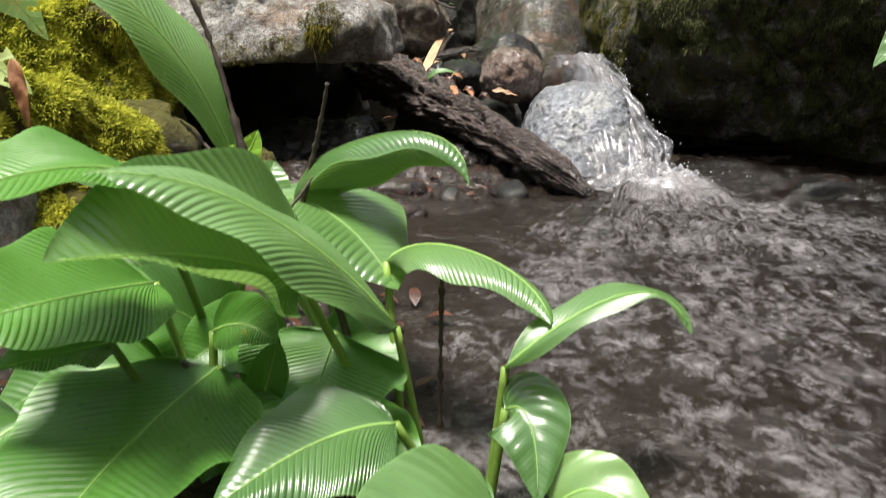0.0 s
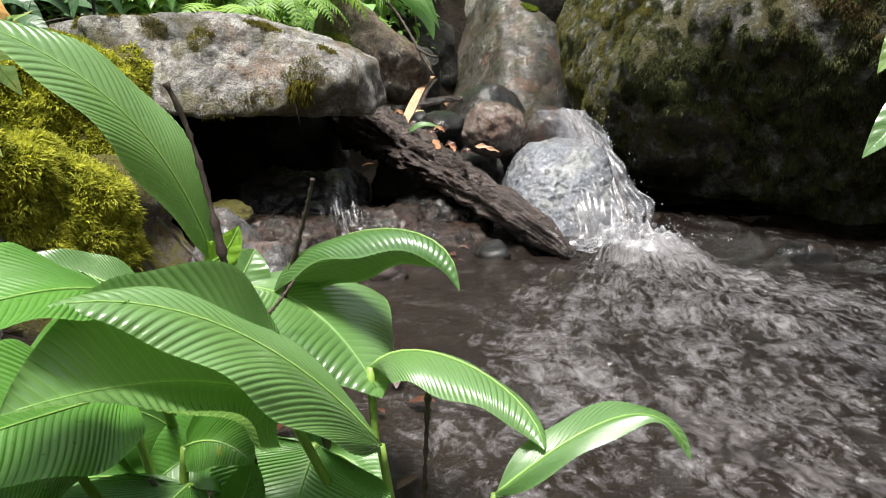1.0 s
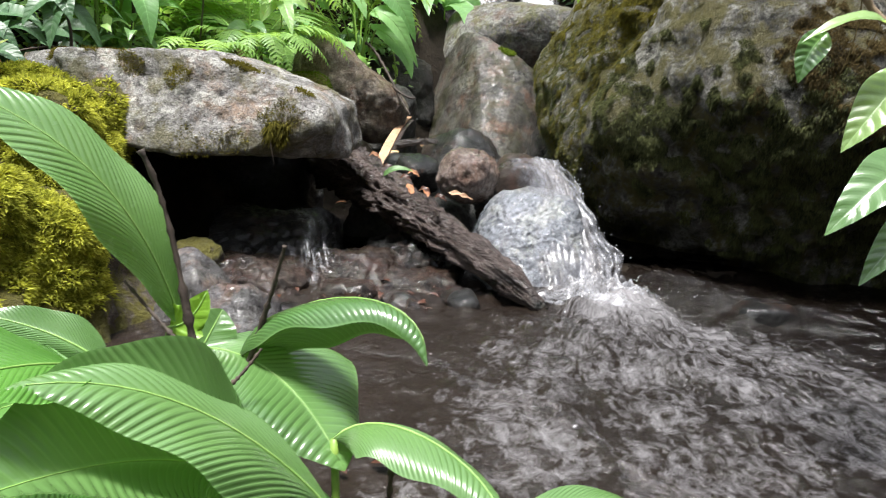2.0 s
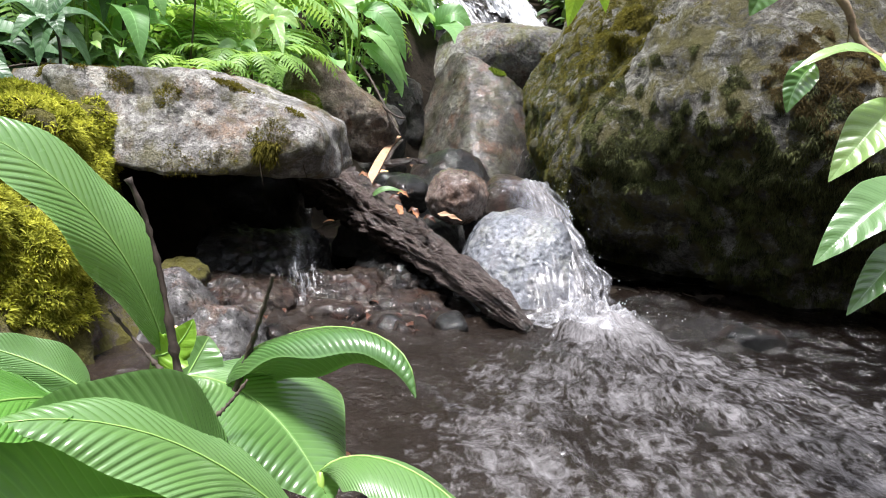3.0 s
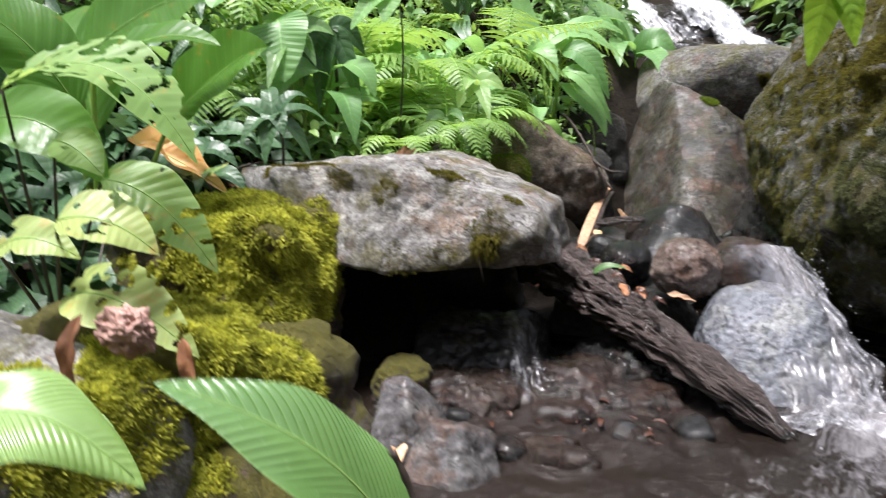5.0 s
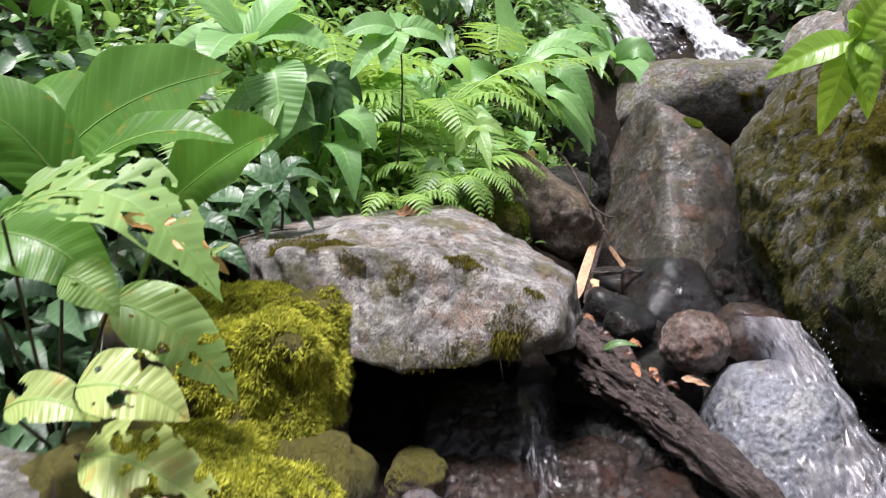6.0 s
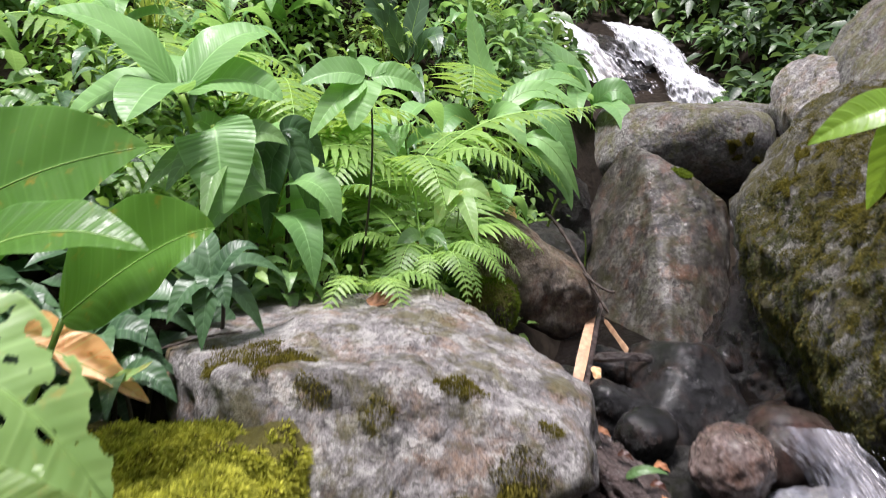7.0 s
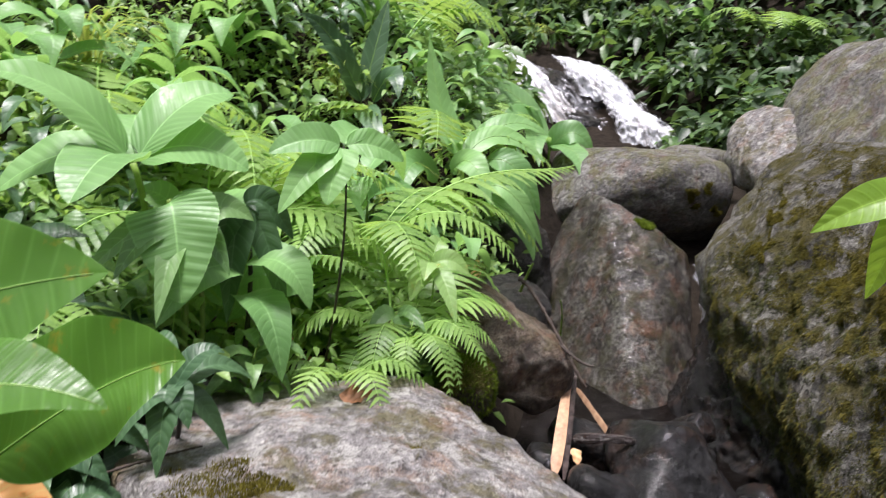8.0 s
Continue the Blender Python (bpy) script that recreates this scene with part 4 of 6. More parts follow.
# ---- log ----
def build_log():
    bm = bmesh.new()
    pts = [(-0.24, 2.45, 0.375), (-0.06, 2.20, 0.30), (0.13, 1.98, 0.225), (0.335, 1.76, 0.12)]
    seg, n = 110, 260
    rings = []
    for i in range(n + 1):
        u = i / n
        p = spine(pts, u)
        t = (spine(pts, min(1, u + 0.01)) - spine(pts, max(0, u - 0.01))).normalized()
        s = t.cross(Vector((0, 0, 1))).normalized()
        b = s.cross(t)
        ring = []
        for k in range(seg):
            a = k / seg * 2 * math.pi
            r = (0.076 - 0.046 * u) * (1 - 0.5 * max(0, u - 0.9) * 10)
            q = Vector((math.cos(a) * 2.2, math.sin(a) * 2.2, u * 5))
            ca, sa = math.cos(a), math.sin(a)
            r *= 1 + 0.38 * noise.noise(q) + 0.30 * noise.noise(Vector((ca * 1.2, sa * 1.2, u * 11)))
            grain = abs(noise.noise(Vector((ca * 5.5 + 0.4 * noise.noise(q * 2), sa * 5.5, u * 4.5)))) + 0.5 * abs(noise.noise(Vector((ca * 12, sa * 12, u * 13))))
            r *= 1.08 - 0.75 * max(0.0, 0.26 - grain) + 0.22 * noise.noise(Vector((ca * 7, sa * 7, u * 22))) + 0.12 * noise.noise(Vector((ca * 20, sa * 20, u * 60)))
            r *= 1 - 0.35 * max(0.0, noise.noise(Vector((ca * 2.5 + 9, sa * 2.5, u * 8))) - 0.15)
            e = 0.03 * noise.noise(Vector((a * 3, 1.5, 7))) if i in (0, n) else 0
            ring.append(bm.verts.new(p + s * math.cos(a) * r * 1.15 + b * math.sin(a) * r * 0.85 + t * e))
        rings.append(ring)
    for a, b in zip(rings, rings[1:]):
        for k in range(seg):
            bm.faces.new((a[k], a[(k + 1) % seg], b[(k + 1) % seg], b[k]))
    bm.faces.new(rings[0][::-1])
    bm.faces.new(rings[-1])
    return tagged(link("log", bm, M["bark"]), "rotting dark wet log leaning from slab into the pool", "log")


log = build_log()

# ---- foreground: glossy-leaved plants on the near bank ----
def stalk(parent, a, b, r0=0.0045, r1=0.0035, mat="stem", bow=0.0, name="stalk", lean=(0.0, 0.0)):
    a, b = Vector(a), Vector(b)
    m = a.lerp(b, 0.5) + Vector((lean[0], lean[1], bow))
    return part(name, tube([a, m, b], r0, r1), M[mat], parent)


def midrib(lf, pts, face, r=0.0011):
    """The pale rib along the middle of a blade, as a piece of its own."""
    n = 14
    s = (Vector(pts[-1]) - Vector(pts[0])).normalized()
    up = s.cross(Vector(face)).cross(s).normalized() * r * 0.5
    return part("midrib", tube([spine(pts, k / 6 * 0.96) + up for k in range(7)], r, r * 0.3, 6, n), M["rib"], lf)


def lily_clump(label, base, leaves, mat="lily"):
    """A clump of stalked, ribbed, glossy leaves that spring from one crown."""
    root = thing("leafy_plant", label, "plant", "glossy plants on the near bank", base)
    inv = Matrix.Translation(-Vector(base))
    for spec in leaves:
        pts = [inv @ Vector(p) for p in spec["pts"]]
        kw = dict(nu=252, nv=16, ribs=42, rib=0.00055, fold=14, wavy=0.08, sweep=0.40)
        kw.update(spec.get("kw", {}))
        lf = leaf("leaf", pts, spec["w"], M[spec.get("mat", mat)], root, spec.get("label", ""), **kw)
        midrib(lf, pts, kw.get("face", (0, 0, 1)))
        if spec.get("stalk", True):
            rng = random.Random(int(abs(pts[0][0]) * 9999))
            stalk(root, (rng.uniform(-0.02, 0.02), rng.uniform(-0.02, 0.02), -0.03), pts[0], lean=spec.get("lean", (0.0, 0.0)), bow=spec.get("bow", 0.0))
    return root


lily_clump("glossy ribbed green plant arching over the water", (0.0, 0.70, 0.09), [
    dict(pts=[(-0.022, 0.67, 0.265), (-0.079, 0.64, 0.343), (-0.142, 0.60, 0.398), (-0.205, 0.55, 0.420)], w=0.105, kw=dict(face=(0.4, -0.1, 0.9), fold=4, curl=-18)),
    dict(pts=[(-0.098, 0.665, 0.308), (-0.157, 0.60, 0.350), (-0.204, 0.49, 0.382)], w=0.165, kw=dict(face=(0.0, -0.72, 0.68), fold=24, curl=8, shape=0.8)),
    dict(pts=[(-0.180, 0.85, 0.335), (-0.095, 0.80, 0.330), (-0.025, 0.73, 0.276)], w=0.19, kw=dict(face=(0.25, -0.15, 0.95), fold=8, curl=-12, shape=0.8)),
    dict(pts=[(-0.135, 0.84, 0.325), (-0.08, 0.83, 0.388), (0.0, 0.79, 0.408), (0.039, 0.74, 0.370)], w=0.088, kw=dict(face=(0.0, 0.55, 0.85), fold=-16, curl=-34)),
    dict(pts=[(-0.036, 0.745, 0.298), (0.014, 0.735, 0.317), (0.072, 0.69, 0.308), (0.101, 0.636, 0.282)], w=0.082, kw=dict(face=(0.2, 0.1, 0.97), fold=-10, curl=-22)),
    dict(pts=[(-0.188, 0.84, 0.31), (-0.172, 0.865, 0.345), (-0.163, 0.88, 0.366)], w=0.062, kw=dict(face=(0.3, -0.85, 0.4), fold=12, nu=40, nv=16, ribs=12)),
])
lily_clump("glossy green plant with drooping young leaves beside the water", (0.05, 0.62, 0.09), [
    dict(pts=[(0.066, 0.632, 0.247), (0.112, 0.64, 0.282), (0.174, 0.66, 0.299), (0.216, 0.65, 0.266)], w=0.052, kw=dict(face=(-0.15, 0.0, 0.98), fold=12, curl=-8)),
    dict(pts=[(0.066, 0.625, 0.214), (0.084, 0.607, 0.212), (0.087, 0.568, 0.166)], w=0.068, kw=dict(face=(0.05, -0.85, 0.6), fold=16, curl=-14, nu=48, ribs=11)),
    dict(pts=[(0.100, 0.575, 0.158), (0.133, 0.57, 0.178), (0.172, 0.545, 0.158)], w=0.06, mat="lily_pale", kw=dict(face=(0, -0.5, 0.85), nu=40)),
    dict(pts=[(0.056, 0.57, 0.165), (0.0, 0.535, 0.186), (-0.05, 0.49, 0.18)], w=0.085, mat="lily", kw=dict(face=(0.1, -0.5, 0.85), nu=56)),
    dict(pts=[(-0.019, 0.60, 0.216), (-0.072, 0.56, 0.224), (-0.13, 0.50, 0.212)], w=0.105, kw=dict(face=(0.0, -0.45, 0.9), fold=12, curl=-16)),
])
lily_clump("broad glossy plant on the shaded bank, leaves coloured darker for shade", (-0.17, 0.66, 0.10), [
    dict(pts=[(-0.078, 0.705, 0.246), (-0.089, 0.67, 0.214), (-0.096, 0.60, 0.186)], w=0.15, mat="lily_shaded", kw=dict(face=(0, -0.35, 0.93), fold=8)),
    dict(pts=[(-0.172, 0.665, 0.232), (-0.212, 0.56, 0.216), (-0.224, 0.47, 0.205)], w=0.19, mat="lily_shaded", kw=dict(face=(0, -0.2, 0.97), fold=8)),
    dict(pts=[(-0.225, 0.685, 0.300), (-0.261, 0.60, 0.318), (-0.31, 0.54, 0.318)], w=0.13, mat="lily_shaded", kw=dict(face=(0.2, -0.5, 0.8), fold=10)),
    dict(pts=[(-0.24, 0.625, 0.272), (-0.29, 0.56, 0.282)], w=0.075, mat="lily_shaded", kw=dict(face=(0, -0.3, 0.9))),
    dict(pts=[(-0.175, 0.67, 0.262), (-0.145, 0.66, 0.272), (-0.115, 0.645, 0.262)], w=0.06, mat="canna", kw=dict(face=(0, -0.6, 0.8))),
    dict(pts=[(-0.145, 0.66, 0.18), (-0.125, 0.655, 0.235), (-0.118, 0.65, 0.262)], w=0.035, mat="lily_shaded", kw=dict(face=(0, -0.9, 0.2))),
    dict(pts=[(-0.30, 0.60, 0.22), (-0.33, 0.55, 0.20), (-0.34, 0.5, 0.16)], w=0.14, mat="lily_shaded", kw=dict(face=(0.1, -0.6, 0.8))),
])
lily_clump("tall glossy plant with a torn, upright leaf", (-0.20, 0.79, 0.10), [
    dict(pts=[(-0.178, 0.792, 0.375), (-0.205, 0.765, 0.468), (-0.255, 0.735, 0.540), (-0.337, 0.70, 0.588)], w=0.092, mat="lily_sheen", kw=dict(face=(0.26, -0.36, 0.85), fold=10, curl=-8, shape=1.0)),
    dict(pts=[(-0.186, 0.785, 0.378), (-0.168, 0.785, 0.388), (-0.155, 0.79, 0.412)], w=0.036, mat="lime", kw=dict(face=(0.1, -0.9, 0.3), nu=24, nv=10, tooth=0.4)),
    dict(pts=[(-0.20, 0.63, 0.402), (-0.232, 0.565, 0.42), (-0.285, 0.50, 0.408)], w=0.10, mat="lily_shaded", kw=dict(face=(0.1, -0.3, 0.95), fold=10)),
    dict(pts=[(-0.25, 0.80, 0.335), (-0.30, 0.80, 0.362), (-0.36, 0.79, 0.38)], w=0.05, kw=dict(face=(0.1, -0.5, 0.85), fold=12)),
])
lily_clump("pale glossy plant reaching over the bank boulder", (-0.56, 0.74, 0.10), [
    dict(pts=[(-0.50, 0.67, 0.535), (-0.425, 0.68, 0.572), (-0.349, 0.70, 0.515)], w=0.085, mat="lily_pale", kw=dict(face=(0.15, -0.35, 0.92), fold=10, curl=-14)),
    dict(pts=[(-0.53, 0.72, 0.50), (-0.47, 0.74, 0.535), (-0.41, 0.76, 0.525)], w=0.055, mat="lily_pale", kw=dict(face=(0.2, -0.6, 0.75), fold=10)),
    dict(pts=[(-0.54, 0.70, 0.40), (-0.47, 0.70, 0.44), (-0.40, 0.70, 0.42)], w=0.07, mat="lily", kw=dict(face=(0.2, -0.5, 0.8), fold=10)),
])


lily_clump("tangle of lower leaves under the glossy plants, coloured darker for shade", (-0.13, 0.72, 0.10), [
    dict(pts=[(-0.14, 0.74, 0.20), (-0.17, 0.70, 0.24), (-0.21, 0.67, 0.22)], w=0.085, mat="lily_shaded", kw=dict(face=(0.1, -0.7, 0.6), nu=48)),
    dict(pts=[(-0.10, 0.75, 0.20), (-0.06, 0.73, 0.22), (-0.02, 0.70, 0.19)], w=0.075, mat="lily_shaded", kw=dict(face=(0.1, -0.6, 0.7), nu=48)),
    dict(pts=[(-0.18, 0.76, 0.18), (-0.24, 0.75, 0.25), (-0.31, 0.72, 0.25)], w=0.10, mat="lily_shaded", kw=dict(face=(0.1, -0.6, 0.7), nu=48)),
    dict(pts=[(-0.13, 0.70, 0.15), (-0.16, 0.66, 0.17), (-0.18, 0.62, 0.15)], w=0.08, mat="lily_shaded", kw=dict(face=(0.1, -0.6, 0.7), nu=48)),
    dict(pts=[(-0.08, 0.70, 0.15), (-0.04, 0.66, 0.16), (0.0, 0.62, 0.14)], w=0.08, mat="lily_shaded", kw=dict(face=(0.1, -0.5, 0.8), nu=48)),
    dict(pts=[(-0.22, 0.72, 0.20), (-0.29, 0.68, 0.22), (-0.36, 0.64, 0.19)], w=0.11, mat="lily_shaded", kw=dict(face=(0.1, -0.5, 0.8), nu=48)),
    dict(pts=[(-0.05, 0.60, 0.12), (-0.01, 0.57, 0.15), (0.03, 0.53, 0.14)], w=0.08, mat="lily_shaded", kw=dict(face=(0.1, -0.5, 0.8), nu=48)),
    dict(pts=[(-0.25, 0.80, 0.22), (-0.31, 0.82, 0.28), (-0.38, 0.82, 0.26)], w=0.10, mat="lily_shaded", kw=dict(face=(0.1, -0.6, 0.7), nu=48)),
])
for a, c, r in [((-0.10, 0.69, 0.06), (-0.05, 0.72, 0.21), 0.003), ((-0.15, 0.70, 0.08), (-0.12, 0.66, 0.26), 0.004), ((-0.07, 0.75, 0.08), (-0.085, 0.74, 0.27), 0.005), ((-0.17, 0.68, 0.09), (-0.20, 0.66, 0.24), 0.003), ((-0.02, 0.74, 0.08), (-0.06, 0.70, 0.14), 0.0025)]:
    ob = link("dead_stalk", tube([a, ((a[0] + c[0]) / 2 + 0.01, (a[1] + c[1]) / 2, (a[2] + c[2]) / 2), c], r, r * 0.7), M["dark_stem"])
    tagged(ob, "dark withered stalk standing in the clump", "stalk", "dead stalks on the near bank")


def twig(label, runs, mat="twig"):
    root = thing("twig", label, "twig", "", runs[0][0][0])
    inv = Vector(runs[0][0][0])
    for pts, r0, r1 in runs:
        part("branch", tube([Vector(p) - inv for p in pts], r0 * 0.85, r1 * 0.85, 8, 44, 0.75, r0 * 999), M[mat], root)
    return root


twig("knobbly bare brown twig stuck in the bank", [
    ([(-0.120, 0.72, 0.30), (-0.146, 0.722, 0.375), (-0.166, 0.735, 0.46), (-0.192, 0.737, 0.537)], 0.0036, 0.0021),
    ([(-0.146, 0.722, 0.372), (-0.175, 0.74, 0.392), (-0.215, 0.76, 0.425)], 0.0024, 0.0012),
    ([(-0.132, 0.722, 0.345), (-0.118, 0.735, 0.352), (-0.10, 0.75, 0.375)], 0.0022, 0.0012)])
twig("thin bare twig behind the arching leaves", [([(-0.135, 0.82, 0.30), (-0.108, 0.81, 0.387), (-0.09, 0.80, 0.453)], 0.0032, 0.0018)])
twig("short dead stem standing in the water", [([(0.012, 0.742, 0.10), (0.013, 0.74, 0.195), (0.015, 0.74, 0.288)], 0.0026, 0.0022)])

# ---- left bank: canna, chewed leaves, fungus ----
def bank_plant(name, label, base, leaves, cat="plant", mat="broad", stem="stem", group="plants on the left bank", rr=0.005):
    root = thing(name, label, cat, group, base)
    b = Vector(base)
    for spec in leaves:
        pts = [Vector(p) - b for p in spec[0]]
        kw = dict(nu=78, nv=18, ribs=15, rib=0.0006, fold=10, wavy=0.06, sweep=0.22)
        kw.update(spec[3] if len(spec) > 3 else {})
        lf = leaf("leaf", pts, spec[1], M[spec[2] if len(spec) > 2 and spec[2] else mat], root, **kw)
        midrib(lf, pts, kw.get("face", (0, 0, 1)), 0.0016)
        if not (len(spec) > 4 and spec[4]):
            stalk(root, (0, 0, -0.04), pts[0], rr, rr * 0.6, stem)
    return root


bank_plant("canna_plant", "large broad-leaved green plant with insect holes", (-1.10, 1.72, 0.36), [
    ([(-1.13, 1.76, 0.84), (-0.98, 1.75, 0.935), (-0.784, 1.732, 0.992)], 0.24, None, dict(face=(-0.2, -0.85, 0.45), fold=8, holes=0.03, seed=3)),
    ([(-1.03, 1.66, 0.825), (-0.89, 1.66, 0.885), (-0.757, 1.66, 0.868)], 0.125, None, dict(face=(0, -0.45, 0.9), fold=12, seed=5)),
    ([(-0.97, 1.82, 0.72), (-0.826, 1.81, 0.83), (-0.722, 1.796, 0.875)], 0.19, None, dict(face=(-0.3, -0.85, 0.5), fold=20, seed=6)),
    ([(-1.1, 1.7, 0.75), (-1.2, 1.62, 0.92), (-1.32, 1.5, 0.96)], 0.2, None, dict(face=(0, -0.5, 0.8))),
    ([(-1.12, 1.78, 0.7), (-1.2, 1.85, 0.9), (-1.3, 1.92, 0.95)], 0.2, None, dict(face=(0, -0.6, 0.8))),
], mat="canna", rr=0.008)
bank_plant("chewed_plant", "pale yellowing plant with leaves eaten to holes", (-1.05, 1.52, 0.36), [
    ([(-1.00, 1.38, 0.785), (-0.87, 1.385, 0.825), (-0.765, 1.39, 0.785), (-0.675, 1.395, 0.667)], 0.20, None, dict(face=(0.30, -0.30, 0.9), holes=0.42, seed=2, nu=170, nv=90)),
    ([(-0.885, 1.45, 0.635), (-0.785, 1.455, 0.595), (-0.688, 1.465, 0.474)], 0.125, None, dict(face=(0.35, -0.65, 0.7), holes=0.26, seed=9, nu=130, nv=70, fold=6)),
    ([(-1.12, 1.45, 0.73), (-0.98, 1.45, 0.725), (-0.872, 1.45, 0.622)], 0.14, "canna", dict(face=(0.1, -0.7, 0.7))),
    ([(-0.90, 1.36, 0.705), (-0.86, 1.36, 0.69), (-0.812, 1.35, 0.65)], 0.085, None, dict(face=(0.2, -0.5, 0.8), holes=0.12, seed=4)),
    ([(-0.80, 1.22, 0.60), (-0.73, 1.23, 0.60), (-0.665, 1.25, 0.55)], 0.11, "lacy", dict(face=(0.1, -0.5, 0.85), holes=0.33, seed=7, nu=100, nv=60)),
    ([(-0.83, 1.26, 0.48), (-0.72, 1.24, 0.48), (-0.61, 1.245, 0.40)], 0.12, "lacy", dict(face=(0.1, -0.6, 0.8), holes=0.33, seed=8, nu=100, nv=60)),
    ([(-0.92, 1.24, 0.55), (-0.86, 1.24, 0.57), (-0.79, 1.25, 0.54)], 0.08, "lacy", dict(face=(0, -0.6, 0.8), holes=0.30, seed=11)),
], mat="chewed", rr=0.004, stem="dark_stem")
bank_plant("wilted_leaf", "curled yellow dying leaf hanging from its stalk", (-0.98, 1.50, 0.40), [
    ([(-1.09, 1.85, 0.680), (-0.985, 1.87, 0.635), (-0.878, 1.90, 0.556)], 0.105, "yellow", dict(face=(0.35, -0.45, 0.8), fold=30, curl=22, wavy=0.3, nu=80, nv=24, twist=30, ribs=18, rib=0.0012)),
], cat="leaf", stem="dark_stem", rr=0.003)


def build_fungus():
    bm = bmesh.new()
    bmesh.ops.create_icosphere(bm, subdivisions=5, radius=1)
    for v in bm.verts:
        d = v.co.normalized()
        k = 1 + 0.28 * noise.noise(d * 3.1) - 0.45 * abs(noise.noise(d * 5.5)) - 0.5 * max(0, noise.noise(d * 4 + Vector((3, 1, 2))) - 0.3) + 0.1 * noise.noise(d * 15)
        v.co = Vector((d.x * 0.042, d.y * 0.022, d.z * 0.034)) * k
    ob = link("fungus", bm, M["pink"])
    ob.location = (-0.645, 1.13, 0.475)
    tagged(ob, "wrinkled pinkish-brown fungus on the bank boulder", "fungus")


build_fungus()
DRY = dict(nu=14, nv=8, ribs=7, rib=0.0012, wavy=0.3)
for p0, p1, p2, w, mt, lb in [
    ((-0.695, 1.115, 0.50), (-0.71, 1.10, 0.45), (-0.705, 1.10, 0.395), 0.028, "dry", "shrivelled brown leaf hanging on the bank boulder"),
    ((-0.585, 1.16, 0.46), (-0.575, 1.15, 0.42), (-0.57, 1.15, 0.36), 0.022, "dry", "shrivelled brown leaf hanging beside the fungus"),
    ((-0.595, 2.345, 0.625), (-0.55, 2.34, 0.622), (-0.50, 2.35, 0.618), 0.045, "dry", "dry russet leaf lying on the slab"),
    ((-0.92, 1.98, 0.565), (-0.89, 1.96, 0.575), (-0.86, 1.94, 0.56), 0.04, "dry", "withered brown leaf on the slab's edge"),
    ((-0.38, 1.50, 0.145), (-0.375, 1.485, 0.165), (-0.37, 1.47, 0.15), 0.03, "yellow", "orange fallen leaf by the water"),
    ((-0.275, 3.60, 0.665), (-0.255, 3.59, 0.635), (-0.24, 3.58, 0.59), 0.055, "yellow", "yellow withered leaf below the fern"),
    ((-0.03, 2.74, 0.36), (-0.025, 2.72, 0.345), (-0.02, 2.71, 0.325), 0.03, "yellow", "small yellow leaf caught by the splinter"),
    ((0.125, 2.06, 0.325), (0.155, 2.05, 0.322), (0.19, 2.05, 0.312), 0.02, "wood", "pale chip of wood on the log"),
    ((0.02, 2.11, 0.335), (0.03, 2.09, 0.32), (0.035, 2.07, 0.305), 0.02, "dry", "small red-brown leaf stuck to the log"),
    ((0.06, 2.10, 0.33), (0.07, 2.08, 0.32), (0.075, 2.06, 0.31), 0.02, "dry", "small red-brown leaf stuck to the log"),
    ((-1.0, 1.90, 0.60), (-0.93, 1.88, 0.60), (-0.87, 1.90, 0.63), 0.03, "chewed", "pale dry leaf lying beside the slab"),
]:
    ob = leaf("fallen_leaf", [p0, p1, p2], w, M[mt], None, face=(0.1, -0.5, 0.85), fold=22, **DRY)
    tagged(ob, lb, "leaf", "fallen leaves")
ob = leaf("fallen_leaf", [(-0.045, 2.145, 0.346), (-0.01, 2.143, 0.369), (0.038, 2.145, 0.362)], 0.020, M["small"], None, face=(0, -0.6, 0.8), fold=12, nu=20, nv=8, ribs=8, rib=0.0006)
tagged(ob, "fresh green leaf lying on the log", "leaf", "fallen leaves")


def splinter(pts, w, label, mat="wood"):
    bm = bmesh.new()
    n, ring = 16, []
    for i in range(n + 1):
        u = i / n
        p = spine(pts, u)
        t = (spine(pts, min(1, u + .02)) - spine(pts, max(0, u - .02))).normalized()
        s = t.cross(Vector((0.2, 1, 0))).normalized()
        b = t.cross(s)
        k = w * (1 - 0.35 * u) * (1 + 0.25 * noise.noise(Vector((u * 5, w * 99, 1)))) * (0.35 if i in (0, n) else 1)
        ring.append([bm.verts.new(p + s * k * a + b * k * 0.35 * c) for a, c in ((-1, -1), (0.1, -1.4), (1, -1), (1, 1), (-0.2, 1.3), (-1, 1))])
    for a, b in zip(ring, ring[1:]):
        for k in range(6):
            bm.faces.new((a[k], a[(k + 1) % 6], b[(k + 1) % 6], b[k]))
    bm.faces.new(ring[0][::-1])
    bm.faces.new(ring[-1])
    tagged(link("splinter", bm, M[mat], smooth=False), label, "wood", "broken wood in the stream")


splinter([(-0.080, 2.70, 0.30), (-0.025, 2.92, 0.415), (0.022, 3.14, 0.455)], 0.015, "pale split piece of wood leaning on the stones")
splinter([(-0.055, 2.70, 0.29), (-0.005, 2.91, 0.41), (0.035, 3.10, 0.445)], 0.008, "thin pale splinter beside the larger one", "bark")
splinter([(0.12, 2.95, 0.31), (0.085, 3.05, 0.345), (0.055, 3.14, 0.375)], 0.009, "reddish broken stick lying over the stones")
splinter([(-0.03, 2.76, 0.375), (0.05, 2.73, 0.395), (0.12, 2.71, 0.40)], 0.013, "reddish flat piece of wood in the upper pool", "bark")
